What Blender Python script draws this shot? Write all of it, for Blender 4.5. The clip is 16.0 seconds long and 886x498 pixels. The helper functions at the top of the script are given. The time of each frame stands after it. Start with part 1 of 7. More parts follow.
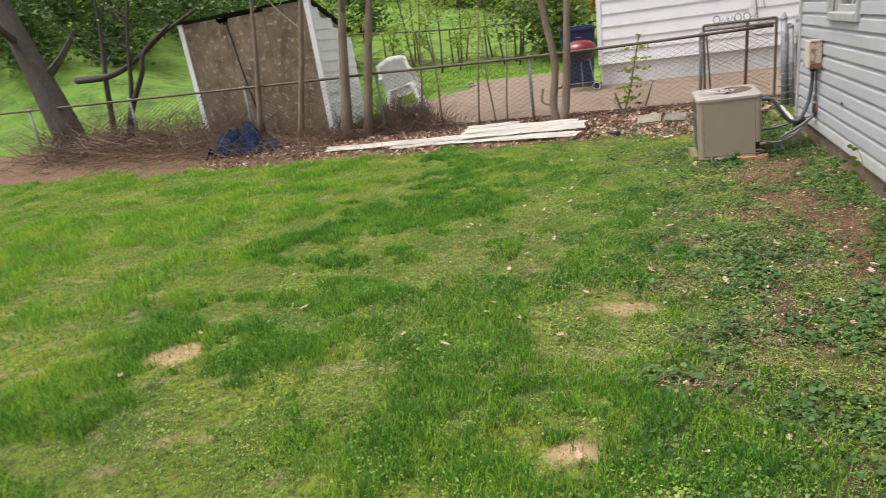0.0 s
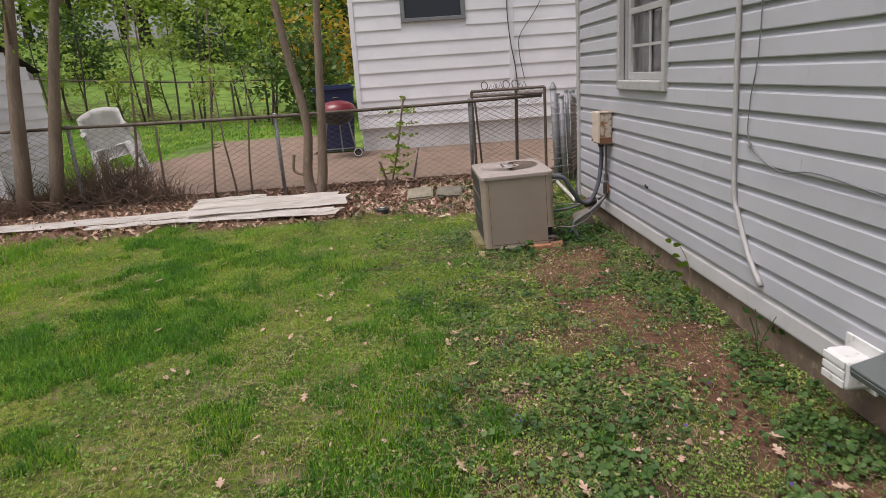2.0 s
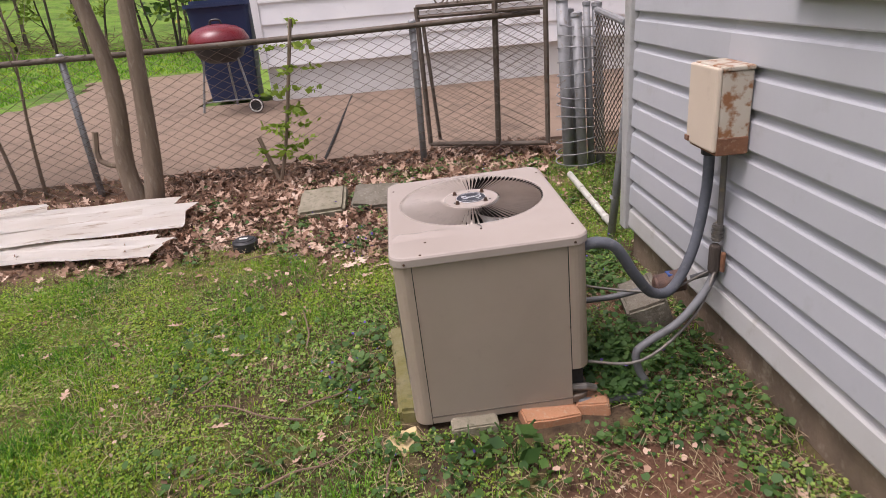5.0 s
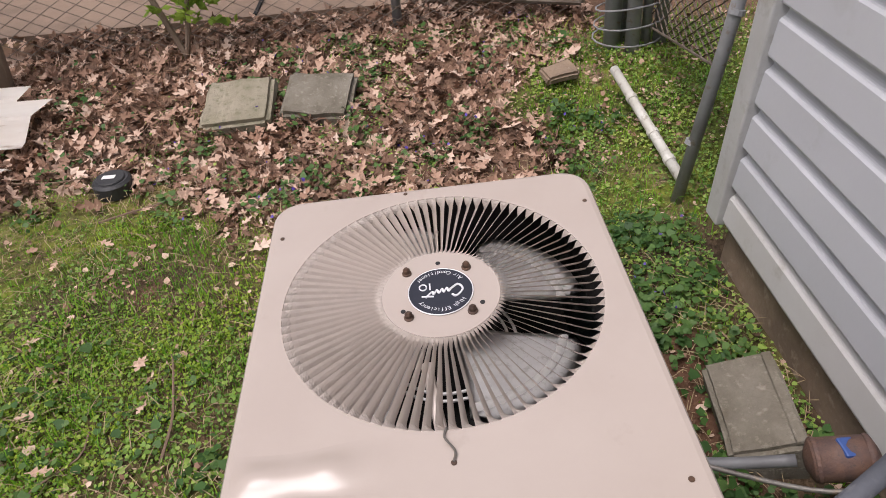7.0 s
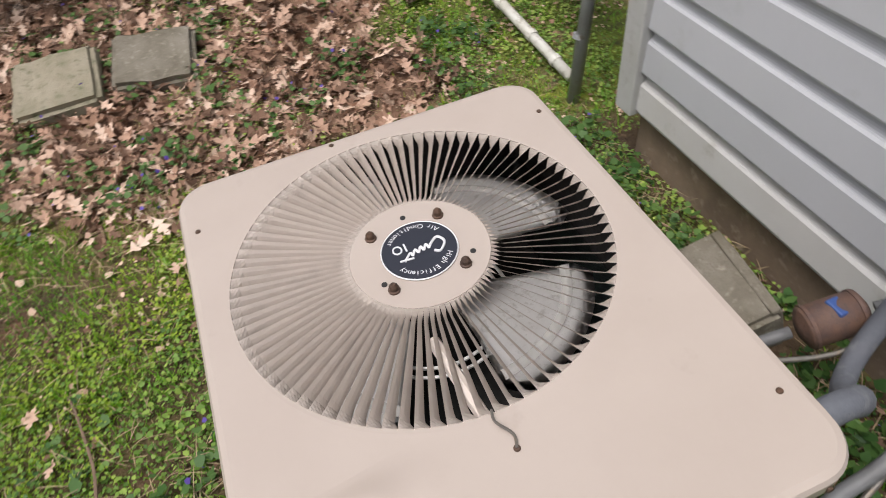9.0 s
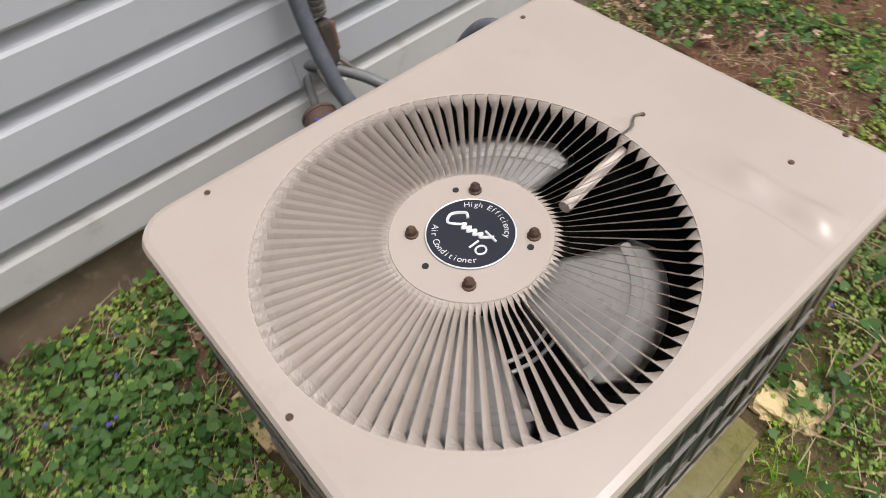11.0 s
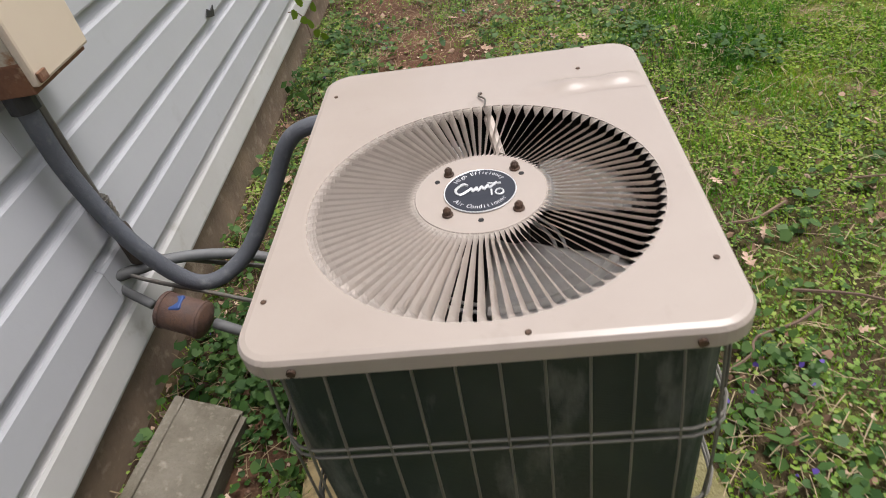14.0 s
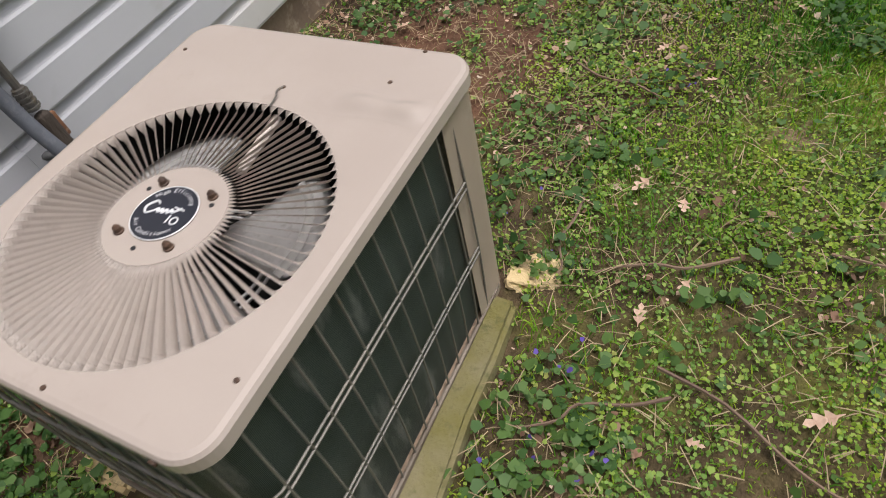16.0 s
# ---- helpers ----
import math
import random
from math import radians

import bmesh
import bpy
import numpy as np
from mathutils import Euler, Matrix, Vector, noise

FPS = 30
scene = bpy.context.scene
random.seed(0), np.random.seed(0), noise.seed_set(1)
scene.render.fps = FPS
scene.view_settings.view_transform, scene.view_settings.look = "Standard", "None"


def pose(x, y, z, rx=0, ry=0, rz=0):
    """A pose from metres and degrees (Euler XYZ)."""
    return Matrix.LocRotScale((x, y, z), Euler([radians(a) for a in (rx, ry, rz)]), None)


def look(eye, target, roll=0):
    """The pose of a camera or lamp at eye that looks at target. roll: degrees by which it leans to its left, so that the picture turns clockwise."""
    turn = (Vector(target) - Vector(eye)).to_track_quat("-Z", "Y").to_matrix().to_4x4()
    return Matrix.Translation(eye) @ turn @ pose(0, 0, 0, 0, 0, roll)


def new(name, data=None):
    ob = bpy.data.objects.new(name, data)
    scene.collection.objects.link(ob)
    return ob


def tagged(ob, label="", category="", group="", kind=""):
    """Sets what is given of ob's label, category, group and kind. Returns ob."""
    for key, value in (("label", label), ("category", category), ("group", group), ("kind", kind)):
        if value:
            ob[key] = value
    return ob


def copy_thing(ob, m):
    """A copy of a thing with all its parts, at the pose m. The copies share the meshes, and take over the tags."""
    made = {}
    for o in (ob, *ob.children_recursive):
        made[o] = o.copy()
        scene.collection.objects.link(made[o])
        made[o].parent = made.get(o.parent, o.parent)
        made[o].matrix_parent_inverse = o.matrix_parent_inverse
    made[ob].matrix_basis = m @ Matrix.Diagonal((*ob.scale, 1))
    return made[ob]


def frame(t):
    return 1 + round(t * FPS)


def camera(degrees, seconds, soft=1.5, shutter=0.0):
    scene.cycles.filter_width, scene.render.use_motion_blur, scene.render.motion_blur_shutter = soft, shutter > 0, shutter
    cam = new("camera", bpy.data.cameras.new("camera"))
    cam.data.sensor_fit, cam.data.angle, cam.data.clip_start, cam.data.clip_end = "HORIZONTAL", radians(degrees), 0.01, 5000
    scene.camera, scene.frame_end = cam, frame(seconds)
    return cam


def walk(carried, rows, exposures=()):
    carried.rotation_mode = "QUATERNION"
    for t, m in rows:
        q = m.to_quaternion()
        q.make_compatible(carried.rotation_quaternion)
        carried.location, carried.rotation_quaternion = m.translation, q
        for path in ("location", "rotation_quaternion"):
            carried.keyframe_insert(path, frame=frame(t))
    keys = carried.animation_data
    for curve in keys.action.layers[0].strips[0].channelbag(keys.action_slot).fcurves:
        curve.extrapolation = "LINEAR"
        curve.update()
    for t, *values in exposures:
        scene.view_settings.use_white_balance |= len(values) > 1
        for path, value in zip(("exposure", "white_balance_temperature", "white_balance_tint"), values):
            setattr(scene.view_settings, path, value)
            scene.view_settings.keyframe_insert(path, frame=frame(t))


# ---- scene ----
cam = camera(69.2, 16.0, soft=0.8, shutter=0.15)
PATH = [
    (0, (-1.576, -7.67, 1.684), (-2.212, -5.881, 1.055), -7.8),
    (0.5, (-1.709, -7.478, 1.641), (-1.972, -5.588, 1.041), -4.8),
    (1, (-1.744, -7.037, 1.62), (-1.886, -5.124, 1.055), -5.0),
    (1.5, (-1.785, -6.503, 1.558), (-1.777, -4.57, 1.044), -5.8),
    (2, (-1.727, -5.786, 1.559), (-1.652, -3.857, 1.034), -3.9),
    (2.5, (-1.701, -5.137, 1.531), (-1.6, -3.213, 0.993), -5.0),
    (3, (-1.559, -4.542, 1.552), (-1.465, -2.633, 0.961), -6.3),
    (3.5, (-1.407, -3.952, 1.541), (-1.338, -2.052, 0.921), -6.7),
    (4, (-1.254, -3.4, 1.511), (-1.181, -1.513, 0.852), -7.5),
    (4.5, (-1.137, -2.802, 1.481), (-1.041, -0.938, 0.762), -5.2),
    (4.7, (-1.119, -2.588, 1.463), (-1.025, -0.729, 0.732), -5.0),
    (6.8, (-0.886, -0.805, 1.455), (-0.827, 0.774, 0.23), -5.5),
    (7, (-0.869, -0.776, 1.457), (-0.833, 0.76, 0.176), -4.6),
    (7.5, (-0.852, -0.759, 1.471), (-0.853, 0.708, 0.111), -3.6),
    (8, (-0.84, -0.758, 1.457), (-0.867, 0.679, 0.065), -3.2),
    (8.5, (-0.833, -0.704, 1.435), (-0.879, 0.688, 0.0), -4.8),
    (9, (-1.007, -0.6, 1.363), (-0.609, 0.721, -0.086), -7.0),
    (9.4, (-1.068, -0.497, 1.346), (-0.282, 0.516, -0.189), -6.8),
    (9.5, (-1.11, -0.442, 1.324), (-0.187, 0.488, -0.188), -4.4),
    (9.7, (-1.183, -0.293, 1.296), (-0.038, 0.379, -0.2), 1.9),
    (10.4, (-1.36, 0.02, 1.29), (-0.20, 0.12, -0.22), -2.0),
    (11.1, (-1.22, 0.36, 1.30), (-0.28, -0.46, -0.15), -9.0),
    (11.8, (-0.992, 0.546, 1.314), (-0.505, -0.802, -0.08), -12.9),
    (12, (-0.953, 0.562, 1.33), (-0.559, -0.816, -0.065), -12.1),
    (12.5, (-0.909, 0.545, 1.332), (-0.627, -0.808, -0.113), -9.0),
    (13, (-0.917, 0.539, 1.337), (-0.627, -0.807, -0.114), -9.9),
    (13.5, (-0.914, 0.534, 1.333), (-0.639, -0.802, -0.13), -9.9),
    (14, (-0.922, 0.783, 1.286), (-0.659, -0.721, -0.006), -13.2),
    (14.5, (-0.914, 1.067, 1.306), (-0.735, -0.477, 0.048), -13.8),
    (15, (-1.026, 1.012, 1.311), (-0.75, -0.427, -0.05), -15.2),
    (15.5, (-1.333, 0.754, 1.346), (-0.813, -0.514, -0.111), -6.5),
    (16, (-1.639, 0.361, 1.33), (-0.818, -0.666, -0.177), -17.5),
]
walk(cam, [(t, look(eye, target, roll)) for t, eye, target, roll in PATH],
     exposures=[(0, 0.48, 6500, 10), (0.5, 0.3, 6500, 11), (1, 0.13, 6500, 14), (2, -0.02, 6500, 18), (3, -0.08, 6500, 22), (3.8, 0.11, 6500, 23), (4.5, 0.25, 6500, 23), (6.8, 0.16, 6500, 19),
                (8.5, 0.18, 6500, 14), (9.5, 0.22, 6500, 12), (11.8, 0.22, 6500, 12), (14, 0.28, 6500, 12), (15, 0.34, 6500, 12), (16, 0.15, 6500, 13)])

# ---- light ----
world = bpy.data.worlds.new("overcast_sky")
scene.world = world
world.use_nodes = True
wn = world.node_tree
sky = wn.nodes.new("ShaderNodeTexSky")
sky.sky_type = "NISHITA"
sky.sun_disc = False
sky.sun_elevation, sky.sun_rotation = radians(70.6), radians(242.5)
sky.air_density, sky.dust_density, sky.ozone_density = 1.0, 6.0, 1.0
hsv = wn.nodes.new("ShaderNodeHueSaturation")
hsv.inputs["Saturation"].default_value = 0.38
wn.links.new(sky.outputs[0], hsv.inputs["Color"])
wn.links.new(hsv.outputs[0], wn.nodes["Background"].inputs[0])
wn.nodes["Background"].inputs[1].default_value = 0.17
sun_data = bpy.data.lights.new("sun", "SUN")
sun_data.energy, sun_data.angle, sun_data.color = 1.5, radians(25), (1.0, 0.985, 0.97)
sun = new("sun", sun_data)
sun.matrix_world = look((-5, -2.6, 16), (0, 0, 0))

rng = np.random.default_rng(7)


# ---- materials ----
def material(name, rough=0.6, metal=0.0, spec=0.5):
    m = bpy.data.materials.new(name)
    m.use_nodes = True
    b = m.node_tree.nodes["Principled BSDF"]
    b.inputs["Roughness"].default_value = rough
    b.inputs["Metallic"].default_value = metal
    b.inputs["Specular IOR Level"].default_value = spec
    return m, m.node_tree.nodes, m.node_tree.links, b


def mixed(nodes, links, fac, a, b):
    n = nodes.new("ShaderNodeMix")
    n.data_type = "RGBA"
    for sock, value in ((n.inputs[0], fac), (n.inputs[6], a), (n.inputs[7], b)):
        if isinstance(value, bpy.types.NodeSocket):
            links.new(value, sock)
        elif isinstance(value, tuple):
            sock.default_value = (*value, 1)
        else:
            sock.default_value = value
    return n.outputs[2]


def noise_fac(nodes, links, scale, lo=0.35, hi=0.65, detail=5.0, stretch=None, rough=0.6):
    tc = nodes.new("ShaderNodeTexCoord")
    src = tc.outputs["Object"]
    if stretch:
        mp = nodes.new("ShaderNodeMapping")
        mp.inputs["Scale"].default_value = stretch
        links.new(src, mp.inputs[0])
        src = mp.outputs[0]
    n = nodes.new("ShaderNodeTexNoise")
    n.inputs["Scale"].default_value, n.inputs["Detail"].default_value, n.inputs["Roughness"].default_value = scale, detail, rough
    links.new(src, n.inputs["Vector"])
    r = nodes.new("ShaderNodeMapRange")
    r.inputs[1].default_value, r.inputs[2].default_value = lo, hi
    links.new(n.outputs[0], r.inputs[0])
    return r.outputs[0]


def bump(nodes, links, b, height, strength=0.3, distance=0.005):
    n = nodes.new("ShaderNodeBump")
    n.inputs["Strength"].default_value, n.inputs["Distance"].default_value = strength, distance
    links.new(height, n.inputs["Height"])
    links.new(n.outputs[0], b.inputs["Normal"])


def surface(name, base, other, third=None, scale=6.0, fine=80.0, rough=0.6, metal=0.0, spec=0.5, relief=0.2, stretch=None,
            spots=(0.55, 0.75), vary=0.0, depth=0.004):
    """Two-scale stained surface: base, broad stains of other, small spots of third, fine relief."""
    m, nodes, links, b = material(name, rough, metal, spec)
    c = mixed(nodes, links, noise_fac(nodes, links, scale, stretch=stretch), base, other)
    if third:
        c = mixed(nodes, links, noise_fac(nodes, links, scale * 4.3, *spots, stretch=stretch), c, third)
    if vary:
        info = nodes.new("ShaderNodeObjectInfo")
        k = nodes.new("ShaderNodeMapRange")
        k.inputs[3].default_value, k.inputs[4].default_value = 1 - vary, 1 + vary
        links.new(info.outputs["Random"], k.inputs[0])
        h = nodes.new("ShaderNodeHueSaturation")
        links.new(k.outputs[0], h.inputs["Value"])
        links.new(c, h.inputs["Color"])
        c = h.outputs[0]
    links.new(c, b.inputs["Base Color"])
    f = noise_fac(nodes, links, fine, 0.2, 0.8, stretch=stretch)
    if relief:
        bump(nodes, links, b, f, relief, depth)
    r = nodes.new("ShaderNodeMapRange")
    r.inputs[3].default_value, r.inputs[4].default_value = rough * 0.85, min(1.0, rough * 1.2)
    links.new(f, r.inputs[0])
    links.new(r.outputs[0], b.inputs["Roughness"])
    return m


def leafy(name, tints, rough=0.55, scale=1.5, through_light=0.35, own=0.42):
    """Foliage: each leaf takes its own tint, drifting over the ground."""
    m, nodes, links, b = material(name, rough, 0, 0.3)
    geo = nodes.new("ShaderNodeNewGeometry")
    ramp = nodes.new("ShaderNodeValToRGB")
    el = ramp.color_ramp.elements
    while len(el) < len(tints):
        el.new(0.5)
    for k, tint in enumerate(tints):
        el[k].position = k / (len(tints) - 1)
        el[k].color = (*tint, 1)
    drift = noise_fac(nodes, links, scale, 0.25, 0.75, 3.0)
    add = nodes.new("ShaderNodeMath")
    add.operation = "MULTIPLY_ADD"
    add.inputs[1].default_value = own
    half = nodes.new("ShaderNodeMath")
    half.operation = "MULTIPLY"
    half.inputs[1].default_value = 1 - own
    links.new(drift, half.inputs[0])
    links.new(geo.outputs["Random Per Island"], add.inputs[0])
    links.new(half.outputs[0], add.inputs[2])
    links.new(add.outputs[0], ramp.inputs[0])
    links.new(ramp.outputs[0], b.inputs["Base Color"])
    tr = nodes.new("ShaderNodeBsdfTranslucent")
    links.new(ramp.outputs[0], tr.inputs[0])
    mix = nodes.new("ShaderNodeMixShader")
    mix.inputs[0].default_value = through_light
    links.new(b.outputs[0], mix.inputs[1])
    links.new(tr.outputs[0], mix.inputs[2])
    links.new(mix.outputs[0], nodes["Material Output"].inputs[0])
    return m


def plain(name, colour, rough=0.5, metal=0.0, spec=0.5):
    m, nodes, links, b = material(name, rough, metal, spec)
    b.inputs["Base Color"].default_value = (*colour, 1)
    return m


M_SIDING = surface("grey_vinyl", (0.45, 0.457, 0.48), (0.42, 0.427, 0.445), (0.37, 0.37, 0.37), 2.0, 60, 0.42, relief=0.05, spots=(0.62, 0.85), vary=0.03)
M_TRIM = surface("grey_trim", (0.43, 0.43, 0.42), (0.36, 0.355, 0.335), (0.30, 0.285, 0.25), 4, 90, 0.5, relief=0.08)
M_CREAMBOARD = surface("cream_vinyl", (0.50, 0.495, 0.485), (0.45, 0.44, 0.42), (0.36, 0.34, 0.30), 3.0, 60, 0.45, relief=0.05, spots=(0.6, 0.8))
M_FOUND = surface("old_concrete", (0.24, 0.175, 0.12), (0.15, 0.108, 0.075), (0.33, 0.27, 0.2), 5, 60, 0.9, relief=0.6)
M_WHITE = surface("white_siding", (0.86, 0.86, 0.86), (0.80, 0.80, 0.81), (0.66, 0.66, 0.66), 2.0, 60, 0.5, relief=0.05, spots=(0.62, 0.85), vary=0.02)
M_PARGE = surface("white_parging", (0.74, 0.74, 0.73), (0.62, 0.61, 0.58), (0.35, 0.33, 0.28), 1.6, 40, 0.8, relief=0.3, spots=(0.66, 0.8))
# Unit panels are coloured lighter than its lid to offset weaker light there.
M_BEIGE = surface("beige_enamel", (0.64, 0.54, 0.43), (0.60, 0.50, 0.395), (0.50, 0.41, 0.32), 3.0, 120, 0.36, relief=0.03, spots=(0.6, 0.9))
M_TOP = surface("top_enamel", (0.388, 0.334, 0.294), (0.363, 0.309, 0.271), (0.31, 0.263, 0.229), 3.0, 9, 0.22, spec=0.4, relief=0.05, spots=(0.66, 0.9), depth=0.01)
M_FIN = surface("louver_enamel", (0.58, 0.51, 0.455), (0.55, 0.485, 0.43), (0.49, 0.43, 0.38), 6.0, 90, 0.42, relief=0.04)
M_COIL = None
M_WIRE = surface("guard_wire", (0.14, 0.135, 0.12), (0.18, 0.165, 0.14), (0.2, 0.15, 0.1), 9, 120, 0.5, metal=0.2, relief=0.1, spots=(0.62, 0.8))
M_BLADE = surface("fan_blade", (0.80, 0.79, 0.78), (0.68, 0.67, 0.65), (0.5, 0.48, 0.45), 18, 120, 0.42, metal=0.1, relief=0.1)
M_BLACK = surface("black_plastic", (0.018, 0.018, 0.02), (0.03, 0.03, 0.03), None, 8, 90, 0.5, relief=0.1)
# Near-black for dark parts, and for shade painted inside the unit.
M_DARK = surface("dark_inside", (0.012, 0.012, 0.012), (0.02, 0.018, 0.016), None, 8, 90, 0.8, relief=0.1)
M_BADGE = plain("badge_navy", (0.017, 0.019, 0.028), 0.3)
M_SILVER = plain("silver_print", (0.75, 0.75, 0.76), 0.35, 0.3)
M_BOLT = surface("rusty_bolt", (0.06, 0.038, 0.028), (0.11, 0.06, 0.035), None, 60, 300, 0.6, metal=0.4, relief=0.2)
M_INSUL = surface("grey_foam", (0.115, 0.125, 0.145), (0.085, 0.09, 0.105), (0.16, 0.165, 0.175), 8, 120, 0.75, relief=0.25)
M_CONDUIT = surface("grey_conduit", (0.20, 0.19, 0.17), (0.14, 0.125, 0.11), (0.26, 0.2, 0.13), 12, 120, 0.5, metal=0.5, relief=0.15)
M_BLUEPIPE = surface("blue_grey_pipe", (0.145, 0.15, 0.155), (0.10, 0.10, 0.10), None, 10, 100, 0.55, relief=0.1)
M_RUSTBOX = surface("rusty_enamel", (0.52, 0.47, 0.39), (0.46, 0.39, 0.30), (0.26, 0.115, 0.045), 5, 90, 0.5, relief=0.2, spots=(0.5, 0.62))
M_RUST = surface("rust", (0.22, 0.10, 0.05), (0.13, 0.06, 0.035), (0.34, 0.22, 0.14), 14, 120, 0.85, relief=0.4)
M_DRIER = surface("drier_rust", (0.075, 0.045, 0.038), (0.13, 0.07, 0.045), (0.05, 0.035, 0.03), 30, 150, 0.7, relief=0.3)
M_BLUELABEL = plain("blue_label", (0.03, 0.07, 0.22), 0.5)
M_CONC = surface("concrete", (0.29, 0.255, 0.19), (0.20, 0.18, 0.12), (0.11, 0.115, 0.06), 9, 130, 0.92, relief=0.7, depth=0.006)
M_CONC2 = surface("dark_concrete", (0.19, 0.17, 0.135), (0.115, 0.10, 0.07), (0.27, 0.25, 0.2), 11, 150, 0.92, relief=0.6, depth=0.006)
M_MOSS = surface("mossy_concrete", (0.15, 0.135, 0.04), (0.21, 0.185, 0.10), (0.085, 0.09, 0.03), 7, 70, 0.95, relief=0.7, depth=0.006)
M_YELLOW = surface("yellow_stone", (0.60, 0.46, 0.245), (0.48, 0.36, 0.185), (0.22, 0.18, 0.10), 11, 90, 0.9, relief=0.6, depth=0.006)
M_PAN = surface("brown_beige", (0.20, 0.165, 0.13), (0.12, 0.095, 0.07), (0.13, 0.09, 0.06), 9, 90, 0.7, relief=0.2)
M_CHIP = leafy("pale_chips", ((0.42, 0.33, 0.24), (0.6, 0.52, 0.42)), scale=4, through_light=0.0)
M_BRICK = surface("brick", (0.42, 0.20, 0.105), (0.36, 0.185, 0.10), (0.42, 0.3, 0.2), 16, 120, 0.9, relief=0.5)
M_BOARD = surface("white_vinyl_board", (0.78, 0.75, 0.70), (0.68, 0.63, 0.56), (0.42, 0.32, 0.23), 2.5, 60, 0.55, relief=0.15, spots=(0.6, 0.72), stretch=(0.4, 2, 2))
M_PVC = surface("white_pipe", (0.55, 0.54, 0.49), (0.42, 0.40, 0.34), (0.2, 0.17, 0.12), 8, 80, 0.5, relief=0.1)
M_GALV = surface("galvanised", (0.31, 0.315, 0.325), (0.23, 0.23, 0.23), (0.19, 0.13, 0.08), 8, 100, 0.55, metal=0.2, relief=0.15, spots=(0.58, 0.75))
M_RAIL = surface("rusted_rail", (0.11, 0.085, 0.065), (0.17, 0.14, 0.115), (0.10, 0.055, 0.03), 6, 100, 0.7, metal=0.3, relief=0.2)
M_LINK = surface("chain_link_wire", (0.15, 0.12, 0.095), (0.10, 0.075, 0.055), None, 4, 60, 0.7, metal=0.3, relief=0)
M_DRIVE = surface("tan_concrete", (0.25, 0.178, 0.128), (0.20, 0.14, 0.10), (0.15, 0.105, 0.075), 0.7, 70, 0.9, relief=0.35, spots=(0.5, 0.72))
M_BARK = surface("bark", (0.24, 0.18, 0.13), (0.165, 0.12, 0.085), (0.3, 0.25, 0.19), 8, 50, 0.95, relief=0.8, stretch=(1, 1, 0.25), depth=0.01)
M_BARKDARK = surface("dark_bark", (0.075, 0.058, 0.045), (0.045, 0.036, 0.03), (0.11, 0.09, 0.07), 6, 40, 0.95, relief=0.8, stretch=(1, 1, 0.25), depth=0.01)
M_TWIG = surface("dry_twigs", (0.20, 0.135, 0.09), (0.13, 0.085, 0.06), None, 3, 60, 0.9, relief=0)
M_SHED = surface("weathered_plywood", (0.25, 0.18, 0.115), (0.12, 0.082, 0.055), (0.42, 0.37, 0.30), 2.6, 50, 0.9, relief=0.5, spots=(0.54, 0.72), stretch=(1, 1, 0.8), vary=0.12)
M_ROOF = surface("dark_shingle", (0.03, 0.028, 0.027), (0.05, 0.045, 0.04), None, 5, 60, 0.95, relief=0.4)
M_TARP = surface("blue_tarp", (0.010, 0.018, 0.052), (0.02, 0.034, 0.08), None, 5, 70, 0.75, spec=0.15, relief=0.3)
M_CHAIR = surface("white_plastic", (0.72, 0.72, 0.70), (0.60, 0.59, 0.55), (0.34, 0.31, 0.26), 5, 80, 0.45, relief=0.1, spots=(0.6, 0.75))
M_RED = surface("red_enamel", (0.19, 0.014, 0.022), (0.15, 0.012, 0.018), None, 4, 80, 0.28, relief=0.02)
M_BIN = surface("navy_bin", (0.016, 0.028, 0.085), (0.022, 0.036, 0.10), None, 3, 80, 0.5, relief=0.08)
M_GREYPL = surface("grey_plastic", (0.24, 0.25, 0.25), (0.19, 0.20, 0.20), None, 5, 90, 0.5, relief=0.08)
M_LIDGREY = surface("grey_green_lid", (0.12, 0.14, 0.13), (0.09, 0.105, 0.1), None, 5, 90, 0.55, relief=0.1)
M_METER = surface("meter_grey", (0.17, 0.17, 0.175), (0.13, 0.13, 0.135), None, 5, 90, 0.5, relief=0.08)
M_CREAM = surface("cream_cable", (0.42, 0.415, 0.40), (0.36, 0.35, 0.33), None, 6, 90, 0.55, relief=0.05)
M_ROOM = plain("room_shade", (0.06, 0.06, 0.06), 0.9)
M_WINDOWDARK = plain("window_screen", (0.035, 0.04, 0.05), 0.25)
M_YELLOWTREE = leafy("yellow_bloom", ((0.42, 0.30, 0.03), (0.5, 0.36, 0.05)), scale=0.5)

M_GRASS = leafy("grass_blades", ((0.025, 0.10, 0.008), (0.075, 0.24, 0.012), (0.15, 0.35, 0.018), (0.30, 0.42, 0.026), (0.48, 0.42, 0.09)), scale=2.0)
M_TUFT = leafy("lush_grass", ((0.016, 0.075, 0.008), (0.04, 0.15, 0.012), (0.115, 0.28, 0.022)), scale=2.5)
M_COVER = leafy("ground_ivy", ((0.028, 0.065, 0.016), (0.085, 0.165, 0.032), (0.17, 0.29, 0.05), (0.29, 0.38, 0.075), (0.48, 0.45, 0.16)), scale=3.4, through_light=0.25)
M_STRAW = leafy("dry_straw", ((0.32, 0.24, 0.12), (0.48, 0.38, 0.22)), scale=3, through_light=0.1)
M_DEAD = leafy("oak_leaves", ((0.045, 0.028, 0.02), (0.12, 0.07, 0.045), (0.25, 0.145, 0.095), (0.40, 0.255, 0.18), (0.58, 0.42, 0.32), (0.68, 0.55, 0.45)), scale=3, through_light=0.1, rough=0.8, own=0.72)
